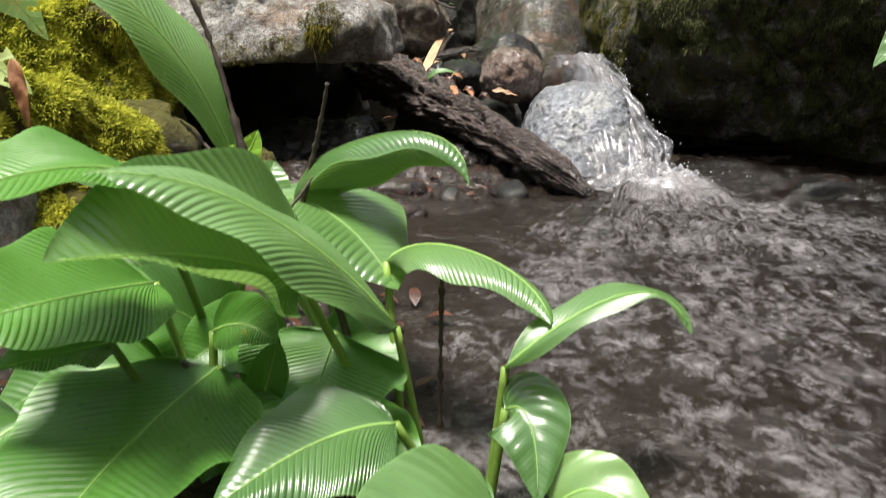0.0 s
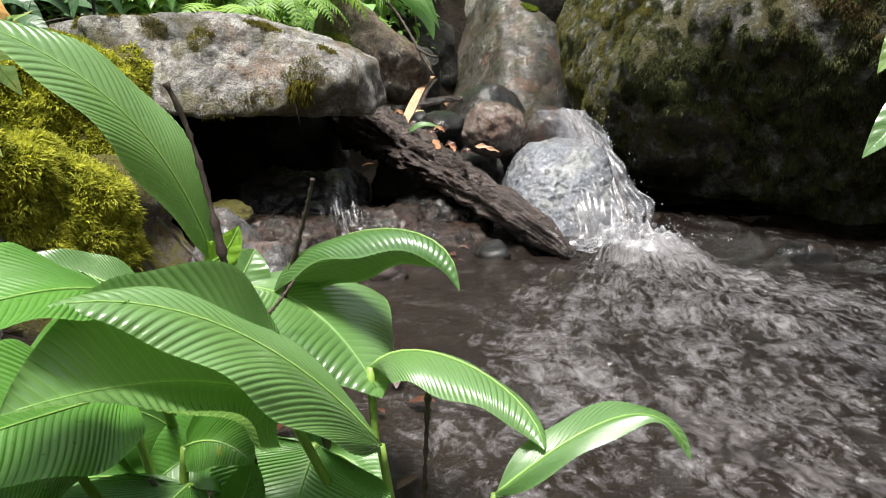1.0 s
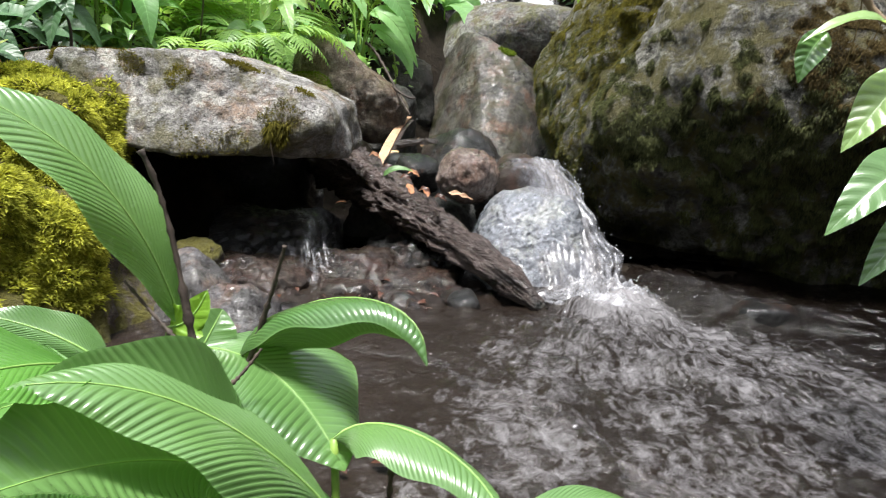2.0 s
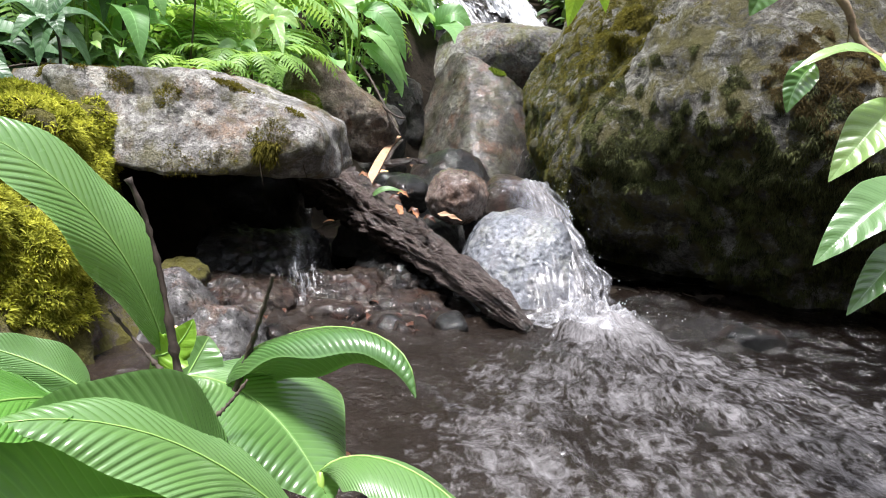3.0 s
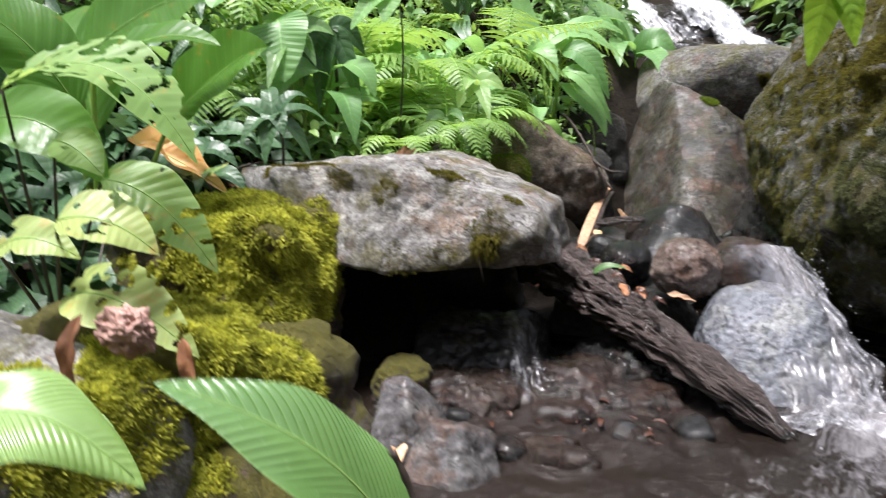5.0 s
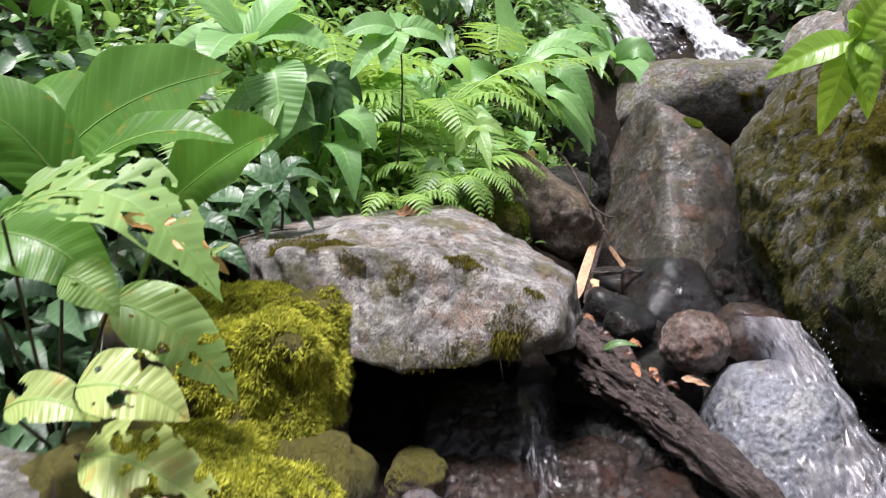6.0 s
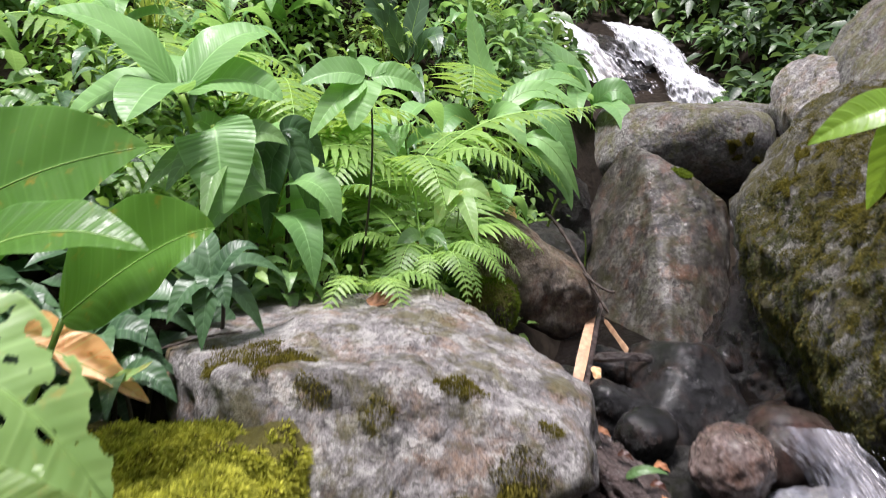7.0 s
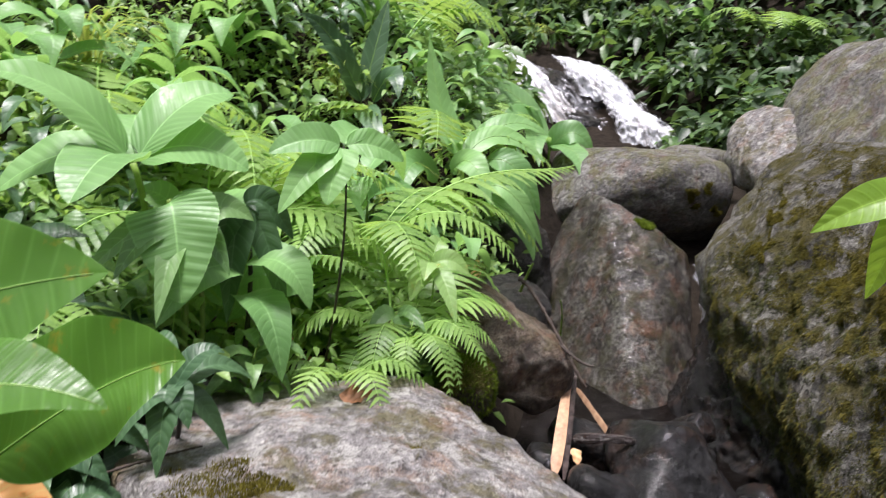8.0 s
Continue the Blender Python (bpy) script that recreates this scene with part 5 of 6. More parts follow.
twig("dark dead vine trailing over the stones", [
    ([(-0.16, 3.08, 0.72), (-0.10, 3.02, 0.66), (-0.03, 2.93, 0.55), (0.02, 2.88, 0.475)], 0.006, 0.004),
    ([(-0.05, 2.95, 0.57), (0.0, 2.9, 0.54), (0.035, 2.88, 0.535)], 0.004, 0.003)])
twig("yellow-green dead stem beside the vine", [([(-0.15, 3.1, 0.68), (-0.135, 3.08, 0.74), (-0.125, 3.07, 0.77)], 0.005, 0.003), ([(-0.04, 3.0, 0.58), (-0.045, 2.98, 0.65), (-0.055, 2.97, 0.69)], 0.003, 0.002)], "stem")
twig("thin dry stick lying on the slab's edge", [([(-0.93, 2.02, 0.60), (-0.85, 2.05, 0.62), (-0.79, 2.10, 0.62)], 0.003, 0.0015)])

for x, y, z, ln in [(-0.375, 1.825, 0.455, 0.05), (-0.365, 1.83, 0.455, 0.035), (-0.285, 1.82, 0.45, 0.06), (-0.43, 1.825, 0.455, 0.03), (-0.20, 1.88, 0.45, 0.035)]:
    ob = link("rootlet", tube([(x, y, z), (x + 0.006, y - 0.004, z - ln * 0.5), (x + 0.012, y - 0.002, z - ln)], 0.0014, 0.0006, 6, 8, 0.4, x), M["twig"])
    tagged(ob, "thin rootlet dangling from the slab's lower edge", "root", "rootlets under the slab")

rg = random.Random(33)
LOG = [Vector((-0.24, 2.45, 0.375)), Vector((-0.06, 2.20, 0.30)), Vector((0.13, 1.98, 0.225)), Vector((0.335, 1.76, 0.12))]
for k in range(26):
    u = rg.uniform(0.08, 0.85)
    p = spine(LOG, u) + Vector((rg.uniform(-0.03, 0.03), -0.035 + rg.uniform(-0.02, 0.02), (0.055 - 0.035 * u) + rg.uniform(-0.025, 0.005)))
    t = (spine(LOG, u + 0.05) - spine(LOG, u)).normalized()
    ln = rg.uniform(0.025, 0.07)
    splinter([p - t * ln, p + Vector((0, 0, 0.004)), p + t * ln + Vector((rg.gauss(0, 0.008), 0, rg.gauss(0.004, 0.006)))], rg.uniform(0.004, 0.010), "loose flake of dark bark on the rotting log", "bark")
for k, (x, y, z) in enumerate([(0.0, 2.13, 0.345), (0.05, 2.06, 0.325), (0.02, 2.2, 0.35), (-0.05, 2.22, 0.36), (0.09, 2.05, 0.31), (-0.09, 2.27, 0.385)]):
    ob = leaf("fallen_leaf", [(x, y, z), (x + 0.015, y - 0.01, z + 0.006), (x + 0.032, y - 0.012, z - 0.006)], 0.018, M[("sodden", "sodden", "dry")[k % 3]], None, face=(0.1, -0.5, 0.85), fold=22, **DRY)
    tagged(ob, "small withered leaf stuck to the log", "leaf", "fallen leaves")

# ---- left bank: leafy plants above the slab ----
SH = (-0.833, 2.07, 0.715)
def rosette(name, label, node, tips, width, mat, base, face=(0, -0.5, 0.85), cat="shrub", rr=0.003, stem="dark_stem", lift=0.02, group="plants on the left bank", **kw):
    root = thing(name, label, cat, group, base)
    b = Vector(base)
    n0 = Vector(node) - b
    part("stem", tube([Vector((0, 0, -0.04)), n0 * 0.5 + Vector((0.02, 0, 0.02)), n0], rr * 1.6, rr), M[stem], root)
    for k, tip in enumerate(tips):
        t = Vector(tip) - b
        mid = n0.lerp(t, 0.5) + Vector((0, 0, lift + 0.12 * (t - n0).length))
        a = n0.lerp(mid, 0.12)
        args = dict(face=face, nu=27, nv=12, ribs=9, rib=0.0003, fold=14, wavy=0.04, seed=k)
        args.update(kw)
        leaf("leaf", [a, mid, t], width * (0.85 + 0.3 * ((k * 37) % 10) / 10), M[mat], root, **args)
    return root


rosette("shrub", "low shrub with dark puckered leaves beside the slab", SH, [(-0.746, 2.1, 0.615), (-0.829, 2.0, 0.612), (-0.94, 2.05, 0.74), (-0.76, 2.12, 0.775), (-0.89, 2.0, 0.66), (-0.79, 2.03, 0.68), (-0.88, 2.15, 0.79), (-0.73, 2.2, 0.70), (-0.83, 2.03, 0.70)], 0.05, "shrub", (-0.88, 2.2, 0.55))
W = (-1.002, 2.37, 1.05)
rosette("broadleaf_plant", "tall herb with wide oval bright green leaves", W, [(-1.21, 2.24, 1.20), (-0.80, 2.43, 1.045), (-0.85, 2.5, 1.19), (-1.22, 2.3, 0.99), (-1.08, 2.6, 1.12), (-1.02, 2.15, 1.0)], 0.14, "broad", (-1.0, 2.45, 0.62), cat="plant", rr=0.006, stem="stem", lift=0.015, nu=60, nv=18, ribs=14, tipw=0.6, shape=0.85, sweep=0.25, fold=9, rib=0.0006)
rosette("broadleaf_plant", "broad toothed pale green leaf hanging from a stem", (-0.925, 2.34, 0.99), [(-0.872, 2.25, 0.818)], 0.19, "broad", (-0.93, 2.42, 0.62), cat="plant", face=(0.15, -0.85, 0.5), rr=0.005, stem="stem", nu=90, nv=20, ribs=16, tooth=0.04, tipw=0.55, sweep=0.2, fold=6, rib=0.0009)
rosette("broadleaf_plant", "pale green toothed leaves of middle size", (-0.90, 2.36, 0.93), [(-0.80, 2.3, 0.86), (-0.98, 2.22, 0.86), (-1.06, 2.28, 0.84), (-0.90, 2.2, 0.79), (-0.78, 2.4, 0.95), (-1.02, 2.42, 0.98)], 0.062, "small", (-0.90, 2.44, 0.62), cat="plant", face=(0.1, -0.7, 0.6), rr=0.004, stem="stem", tooth=0.06)
rosette("broadleaf_plant", "plant with drooping three-part pale leaves", (-0.625, 2.52, 1.10), [(-0.737, 2.42, 0.965), (-0.645, 2.44, 0.985), (-0.765, 2.45, 1.08), (-0.50, 2.55, 1.075), (-0.60, 2.65, 1.13)], 0.085, "broad", (-0.66, 2.62, 0.62), cat="plant", face=(0, -0.8, 0.6), rr=0.0022, stem="dark_stem", nu=60, nv=14, tipw=0.65, sweep=0.2, lift=0.0, tooth=0.04)
rosette("broadleaf_plant", "plant with long hanging blue-green leaves", (-0.82, 2.46, 0.975), [(-0.718, 2.45, 0.735), (-0.83, 2.40, 0.74), (-0.88, 2.4, 0.80), (-0.72, 2.5, 0.9)], 0.075, "shrub", (-0.83, 2.52, 0.62), cat="plant", face=(0.1, -0.85, 0.4), rr=0.004, nu=34, nv=14)


rosette("broadleaf_plant", "young plant with soft pale green leaves before the fern", (-0.425, 2.72, 0.82), [(-0.36, 2.60, 0.705), (-0.47, 2.66, 0.74), (-0.33, 2.72, 0.80), (-0.44, 2.62, 0.80), (-0.52, 2.74, 0.83), (-0.40, 2.78, 0.87)], 0.062, "chewed", (-0.45, 2.74, 0.60), cat="plant", face=(0.1, -0.75, 0.6), rr=0.0018, stem="stem", lift=0.01, nu=30, nv=14, tooth=0.08)
rosette("broadleaf_plant", "young plant with narrow pale green leaves before the fern", (-0.50, 2.62, 0.72), [(-0.43, 2.55, 0.70), (-0.56, 2.55, 0.68), (-0.47, 2.56, 0.65)], 0.04, "small", (-0.50, 2.66, 0.60), cat="plant", face=(0.1, -0.75, 0.6), rr=0.0018, stem="stem", lift=0.01, tooth=0.08)
leaf_beside = [(-1.02, 2.15, 0.60), (-1.08, 2.0, 0.56), (-1.0, 1.98, 0.55), (-0.97, 2.06, 0.56), (-1.05, 1.88, 0.52), (-0.94, 1.92, 0.50), (-1.12, 1.75, 0.5)]
for k, c in enumerate(leaf_beside):
    rosette("herb", "low dark green herb beside the slab", (c[0], c[1], c[2] + 0.08), [(c[0] + 0.11 * math.cos(a + k), c[1] + 0.11 * math.sin(a + k), c[2] + 0.06) for a in (0, 1.1, 2.2, 3.3, 4.3, 5.3)], 0.05, "shrub", (c[0], c[1], ground_z(c[0], c[1])))


# ---- ferns ----
def frond_mesh(length, droop, seed, pinnae=22, wide=0.34, lean=0.0):
    """One fern frond from the origin along +y, rising, then drooping: a thin rib with toothed leaflets on both sides."""
    rng = random.Random(seed)
    verts, faces, uvs = [], [], []
    pts = [Vector((0, 0, 0)), Vector((lean * 0.3, length * 0.36, length * 0.40)), Vector((lean * 0.7, length * 0.72, length * (0.46 - droop * 0.25))), Vector((lean, length, length * (0.36 - droop)))]
    steps = 16
    for i in range(steps + 1):
        u = i / steps
        p = spine(pts, u)
        r = 0.0035 * (1 - 0.75 * u) * length / 0.45
        for a in range(4):
            verts.append(p + Vector((math.cos(a * 1.571) * r, 0, math.sin(a * 1.571) * r)))
            uvs.append((0.5, 0.5))
        if i:
            k = (i - 1) * 4
            for a in range(4):
                faces.append((k + a, k + (a + 1) % 4, k + 4 + (a + 1) % 4, k + 4 + a))
    for i in range(pinnae):
        u = 0.2 + 0.79 * i / (pinnae - 1)
        p = spine(pts, u)
        t = (spine(pts, min(1, u + .01)) - spine(pts, u - .01)).normalized()
        s = t.cross(Vector((0, 0, 1))).normalized()
        up = s.cross(t)
        v = (u - 0.2) / 0.79
        ln = length * wide * (min(1, 0.62 + v * 2.2) * (1 - v) ** 0.75 + 0.03)
        for side in (-1, 1):
            d = (s * side + t * (0.35 + 0.2 * v) + up * rng.uniform(-0.15, 0.12)).normalized()
            w = ln * 0.085 + 0.0026
            k = len(verts)
            segs = 5
            for m in range(segs + 1):
                f = m / segs
                c = p + d * ln * f + Vector((0, 0, -0.28 * ln * f * f))
                ww = w * (1 - f) ** 0.6 * (1.0 if m % 2 else 0.72) * (0.4 if m == 0 else 1) + 0.0003
                fw = t.cross(d).cross(d).normalized() * -1
                verts += [c - fw * ww, c + up * (-0.12 * ww), c + fw * ww]
                uvs += [(0, f), (0.5, f), (1, f)]
                if m:
                    a = k + (m - 1) * 3
                    faces += [(a, a + 1, a + 4, a + 3), (a + 1, a + 2, a + 5, a + 4)]
    return verts, faces, uvs


def fern(label, base, fronds, mat="fern", seed=0, **kw):
    """fronds: heading in degrees (0 is away), length, droop."""
    root = thing("fern", label, "fern", "ferns on the bank", base)
    for k, (head, length, droop) in enumerate(fronds):
        v, f, uv = frond_mesh(length, droop, seed * 31 + k, **kw)
        ob = from_arrays("frond", v, f, M[mat], uv)
        ob.parent = root
        ob.matrix_basis = pose(0, 0, 0, 0, 0, -head)
    return root


fern("lush light green fern behind the slab", (-0.50, 2.68, 0.60), [(62, 0.34, 0.25), (100, 0.26, 0.3), (140, 0.24, 0.4), (190, 0.26, 0.45), (250, 0.28, 0.35), (300, 0.40, 0.2), (345, 0.5, 0.1), (30, 0.46, 0.12), (80, 0.32, 0.15), (125, 0.26, 0.25)], seed=1)
fern("lush light green fern behind the slab", (-0.62, 3.0, 0.72), [(76, 0.62, -0.18), (84, 0.52, 0.22), (40, 0.52, 0.1), (110, 0.46, 0.2), (200, 0.4, 0.2), (270, 0.5, 0.15), (320, 0.5, 0.1), (155, 0.42, 0.2)], seed=2)
fern("small low fern growing at the slab's back edge", (-0.60, 2.45, 0.585), [(150, 0.2, 0.3), (200, 0.2, 0.3), (250, 0.18, 0.25), (100, 0.2, 0.35), (60, 0.18, 0.2), (20, 0.16, 0.2)], seed=3, pinnae=14)
fern("small low fern hanging over the tilted stone", (-0.47, 2.60, 0.62), [(150, 0.2, 0.5), (40, 0.2, 0.2), (180, 0.18, 0.5), (10, 0.24, 0.2), (300, 0.2, 0.2)], seed=4, pinnae=18)

# ---- ginger-like clumps left of the rounded stones ----
def ginger(label, base, leaves, mat="broad", rr=0.006):
    return bank_plant("ginger_plant", label, base, [(p, w, None, dict(face=f, fold=8, nu=32, nv=14)) for p, w, f in leaves], mat=mat, rr=rr)


ginger("clump of long drooping ribbed leaves beside the stones", (-0.25, 4.1, 0.65), [
    ([(-0.2, 4.0, 0.90), (-0.08, 3.95, 0.86), (0.049, 3.98, 0.652)], 0.10, (0.3, -0.8, 0.5)),
    ([(-0.2, 4.05, 1.0), (-0.08, 4.0, 0.97), (0.03, 4.0, 0.775)], 0.13, (0.2, -0.8, 0.5)),
    ([(-0.35, 3.9, 0.95), (-0.28, 3.8, 1.0), (-0.2, 3.72, 0.85)], 0.12, (0, -0.8, 0.6)),
    ([(-0.3, 4.0, 1.0), (-0.15, 4.1, 1.1), (0.05, 4.1, 1.0)], 0.12, (0, -0.6, 0.7)),
    ([(-0.4, 4.0, 0.9), (-0.5, 3.85, 0.98), (-0.55, 3.7, 0.8)], 0.12, (0, -0.8, 0.5)),
    ([(-0.3, 4.2, 1.0), (-0.4, 4.25, 1.2), (-0.47, 4.3, 1.5)], 0.11, (0.2, -0.95, 0.1)),
    ([(-0.25, 4.2, 1.0), (-0.1, 4.3, 1.15), (0.1, 4.35, 1.1)], 0.13, (0, -0.6, 0.8)),
    ([(-0.2, 4.1, 0.85), (-0.05, 4.05, 0.75), (0.02, 4.0, 0.6)], 0.10, (0.3, -0.8, 0.4)),
])
ginger("clump of ribbed pale green leaves below the far fall", (0.2, 5.0, 0.85), [
    ([(0.2, 4.95, 1.02), (0.3, 4.9, 1.12), (0.42, 4.9, 1.02)], 0.16, (0.1, -0.8, 0.6)),
    ([(0.15, 5.0, 1.05), (0.05, 4.9, 1.2), (-0.1, 4.8, 1.15)], 0.14, (0, -0.7, 0.7)),
    ([(0.2, 5.0, 1.05), (0.1, 4.8, 1.1), (0.1, 4.6, 0.95)], 0.13, (0, -0.6, 0.7)),
    ([(0.2, 5.0, 1.05), (0.3, 4.75, 1.02), (0.32, 4.6, 0.88)], 0.12, (0, -0.7, 0.6)),
    ([(0.2, 5.0, 1.05), (0.0, 5.1, 1.3), (-0.2, 5.1, 1.35)], 0.13, (0, -0.7, 0.6)),
])
ginger("tall clump of upright blue-green leaves on the slope", (-0.75, 4.3, 1.0), [
    ([(-0.75, 4.3, 1.2), (-0.82, 4.2, 1.35), (-0.9, 4.0, 1.4)], 0.11, (0.1, -0.9, 0.4)),
    ([(-0.7, 4.3, 1.2), (-0.62, 4.2, 1.32), (-0.58, 4.1, 1.22)], 0.10, (0, -0.8, 0.5)),
    ([(-0.75, 4.3, 1.2), (-0.7, 4.35, 1.45), (-0.66, 4.4, 1.65)], 0.10, (0, -1, 0.1)),
    ([(-0.75, 4.3, 1.2), (-0.88, 4.3, 1.45), (-1.02, 4.25, 1.55)], 0.10, (0, -0.9, 0.3)),
    ([(-0.75, 4.3, 1.15), (-0.7, 4.1, 1.15), (-0.62, 3.95, 1.0)], 0.11, (0, -0.8, 0.5)),
], mat="shrub")

# ---- right side: sprig over the boulder and branch by the pool ----
sprig = thing("sprig", "bright lime-green sprig hanging over the large boulder", "plant", "", (0.56, 2.40, 1.20))
sb = Vector((0.56, 2.40, 1.20))
part("stem", tube([Vector((0.9, 2.45, 1.1)) - sb, Vector((0.7, 2.42, 1.22)) - sb, Vector((0.52, 2.40, 1.09)) - sb], 0.005, 0.003), M["stem"], sprig)
for tip, w in [((0.334, 2.435, 0.992), 0.085), ((0.497, 2.478, 0.853), 0.095), ((0.60, 2.38, 1.02), 0.09), ((0.48, 2.34, 1.13), 0.075), ((0.585, 2.36, 1.19), 0.09), ((0.60, 2.45, 0.90), 0.09), ((0.56, 2.36, 0.95), 0.085)]:
    n0, t = Vector((0.52, 2.40, 1.09)) - sb, Vector(tip) - sb
    leaf("leaf", [n0, n0.lerp(t, 0.5) + Vector((0, -0.01, 0.02)), t], w, M["lime"], sprig, face=(-0.1, -0.8, 0.5), fold=12, nu=26, nv=12, ribs=8, rib=0.0015)
branch = thing("branch", "drooping green-leaved branch over the pool", "plant", "", (0.75, 1.0, 0.75))
bb = Vector((0.75, 1.0, 0.75))
part("stem", tube([Vector((1.25, 1.15, 0.9)) - bb, Vector((0.80, 1.17, 0.74)) - bb, Vector((0.68, 1.12, 0.60)) - bb, Vector((0.68, 1.06, 0.42)) - bb], 0.005, 0.0018), M["twig"], branch)
part("twig", tube([Vector((0.585, 1.2, 0.80)) - bb, Vector((0.622, 1.2, 0.765)) - bb, Vector((0.652, 1.2, 0.728)) - bb, Vector((0.76, 1.18, 0.70)) - bb], 0.0055, 0.0045, 10, 26, 0.3, 2.0), M["drift"], branch)
for pts, w, mt, kw in [
        ([(0.665, 1.15, 0.685), (0.605, 1.15, 0.722), (0.518, 1.14, 0.684)], 0.034, "lily_pale", dict(face=(0.0, -0.35, 0.9), fold=10)),
        ([(0.560, 1.16, 0.700), (0.535, 1.15, 0.672), (0.524, 1.145, 0.632)], 0.040, "lily", dict(face=(-0.3, -0.85, 0.2), fold=16)),
        ([(0.69, 1.17, 0.66), (0.645, 1.15, 0.615), (0.598, 1.145, 0.545)], 0.068, "lily_pale", dict(face=(-0.2, -0.6, 0.75), fold=12, holes=0.16, nu=70, nv=40, seed=6)),
        ([(0.68, 1.09, 0.555), (0.61, 1.06, 0.518), (0.541, 1.05, 0.446)], 0.072, "lily", dict(face=(-0.25, -0.6, 0.75), fold=14)),
        ([(0.68, 1.07, 0.48), (0.64, 1.055, 0.445), (0.597, 1.05, 0.384)], 0.05, "lily", dict(face=(-0.3, -0.6, 0.7), fold=14)),
        ([(0.52, 1.2, 0.83), (0.498, 1.2, 0.80), (0.478, 1.2, 0.758)], 0.055, "lily", dict(face=(0, -0.85, 0.4), fold=12)),
        ([(0.66, 1.17, 0.70), (0.69, 1.15, 0.715), (0.74, 1.14, 0.67)], 0.055, "lily_pale", dict(face=(0, -0.5, 0.8), fold=14, holes=0.2, nu=60, nv=30, seed=3))]:
    args = dict(nu=40, nv=14, ribs=9, rib=0.0010, wavy=0.08)
    args.update(kw)
    leaf("leaf", [Vector(p) - bb for p in pts], w, M[mt], branch, **args)
for a, c in [((0.62, 1.2, 0.76), (0.60, 1.19, 0.64)), ((0.655, 1.2, 0.73), (0.615, 1.19, 0.66))]:
    part("tendril", tube([Vector(a) - bb, (Vector(a) + Vector(c)) / 2 - bb + Vector((0.008, 0, 0)), Vector(c) - bb], 0.0010, 0.0006, 5, 10), M["moss_brown"], branch)

# ---- the slope's undergrowth: a few kinds, repeated ----
def make_herb(seed, mat, n, size, width, height, label):
    rng = random.Random(seed)
    root = thing("herb", label, "plant", "undergrowth of the slope")
    part("stem", tube([Vector((0, 0, -0.05)), Vector((0.02, 0, height * 0.5)), Vector((0.03, -0.02, height))], 0.005, 0.003, 6, 6), M["stem"], root)
    for k in range(n):
        a = k * 2.4 + rng.uniform(-0.4, 0.4)
        z = height * (0.35 + 0.65 * (k + 1) / n)
        p = Vector((0.03 * z / height, -0.02 * z / height, z))
        d = Vector((math.cos(a), math.sin(a), 0))
        ln = size * rng.uniform(0.7, 1.15)
        leaf("leaf", [p, p + d * ln * 0.55 + Vector((0, 0, ln * 0.22)), p + d * ln + Vector((0, 0, -ln * rng.uniform(0.05, 0.4)))], width * rng.uniform(0.8, 1.15), M[mat], root, face=(0, -0.25, 1), fold=14, nu=10, nv=6, ribs=5, rib=0.0006, wavy=0.06, seed=seed + k)
    return root


def make_grass(seed):
    rng = random.Random(seed)
    root = thing("grass_tuft", "tuft of thin arching pale grass blades", "grass", "undergrowth of the slope")
    verts, faces, uvs = [], [], []
    for k in range(46):
        a, ln = rng.uniform(0, 6.28), rng.uniform(0.18, 0.36)
        d = Vector((math.cos(a), math.sin(a), 0))
        v, f, uv = blade([d * 0.01, d * ln * 0.35 + Vector((0, 0, ln * 0.7)), d * ln * 0.95 + Vector((0, 0, ln * rng.uniform(0.15, 0.6)))], 0.008, face=tuple(d * -0.5 + Vector((0, 0, 0.6))), nu=7, nv=2, rib=0, fold=15)
        o = len(verts)
        verts += v
        uvs += uv
        faces += [tuple(i + o for i in q) for q in f]
    ob = from_arrays("tuft", verts, faces, M["grass"], uvs)
    ob.parent = root
    return root


KINDS = [
    (make_herb(1, "small", 12, 0.13, 0.055, 0.26, "leafy bright green herb on the slope"), 0.9),
    (make_herb(2, "broad", 7, 0.22, 0.11, 0.30, "herb with large pale green oval leaves"), 0.9),
    (make_herb(3, "shrub", 14, 0.12, 0.045, 0.30, "dark narrow-leaved herb on the slope"), 0.9),
    (make_herb(4, "small", 16, 0.09, 0.035, 0.22, "small-leaved fresh green herb on the slope"), 0.9),
    (fern("arching light green fern on the slope", (0, 0, 0), [(k * 45 + 10 * (k % 3), 0.42, 0.2 + 0.05 * (k % 4)) for k in range(8)], seed=11, pinnae=18), 1.0),
    (fern("arching yellowish fern on the slope", (0, 0, 0), [(k * 60 + 13 * (k % 3), 0.5, 0.15 + 0.06 * (k % 3)) for k in range(6)], seed=12, pinnae=20), 1.0),
    (make_grass(5), 1.0),
]


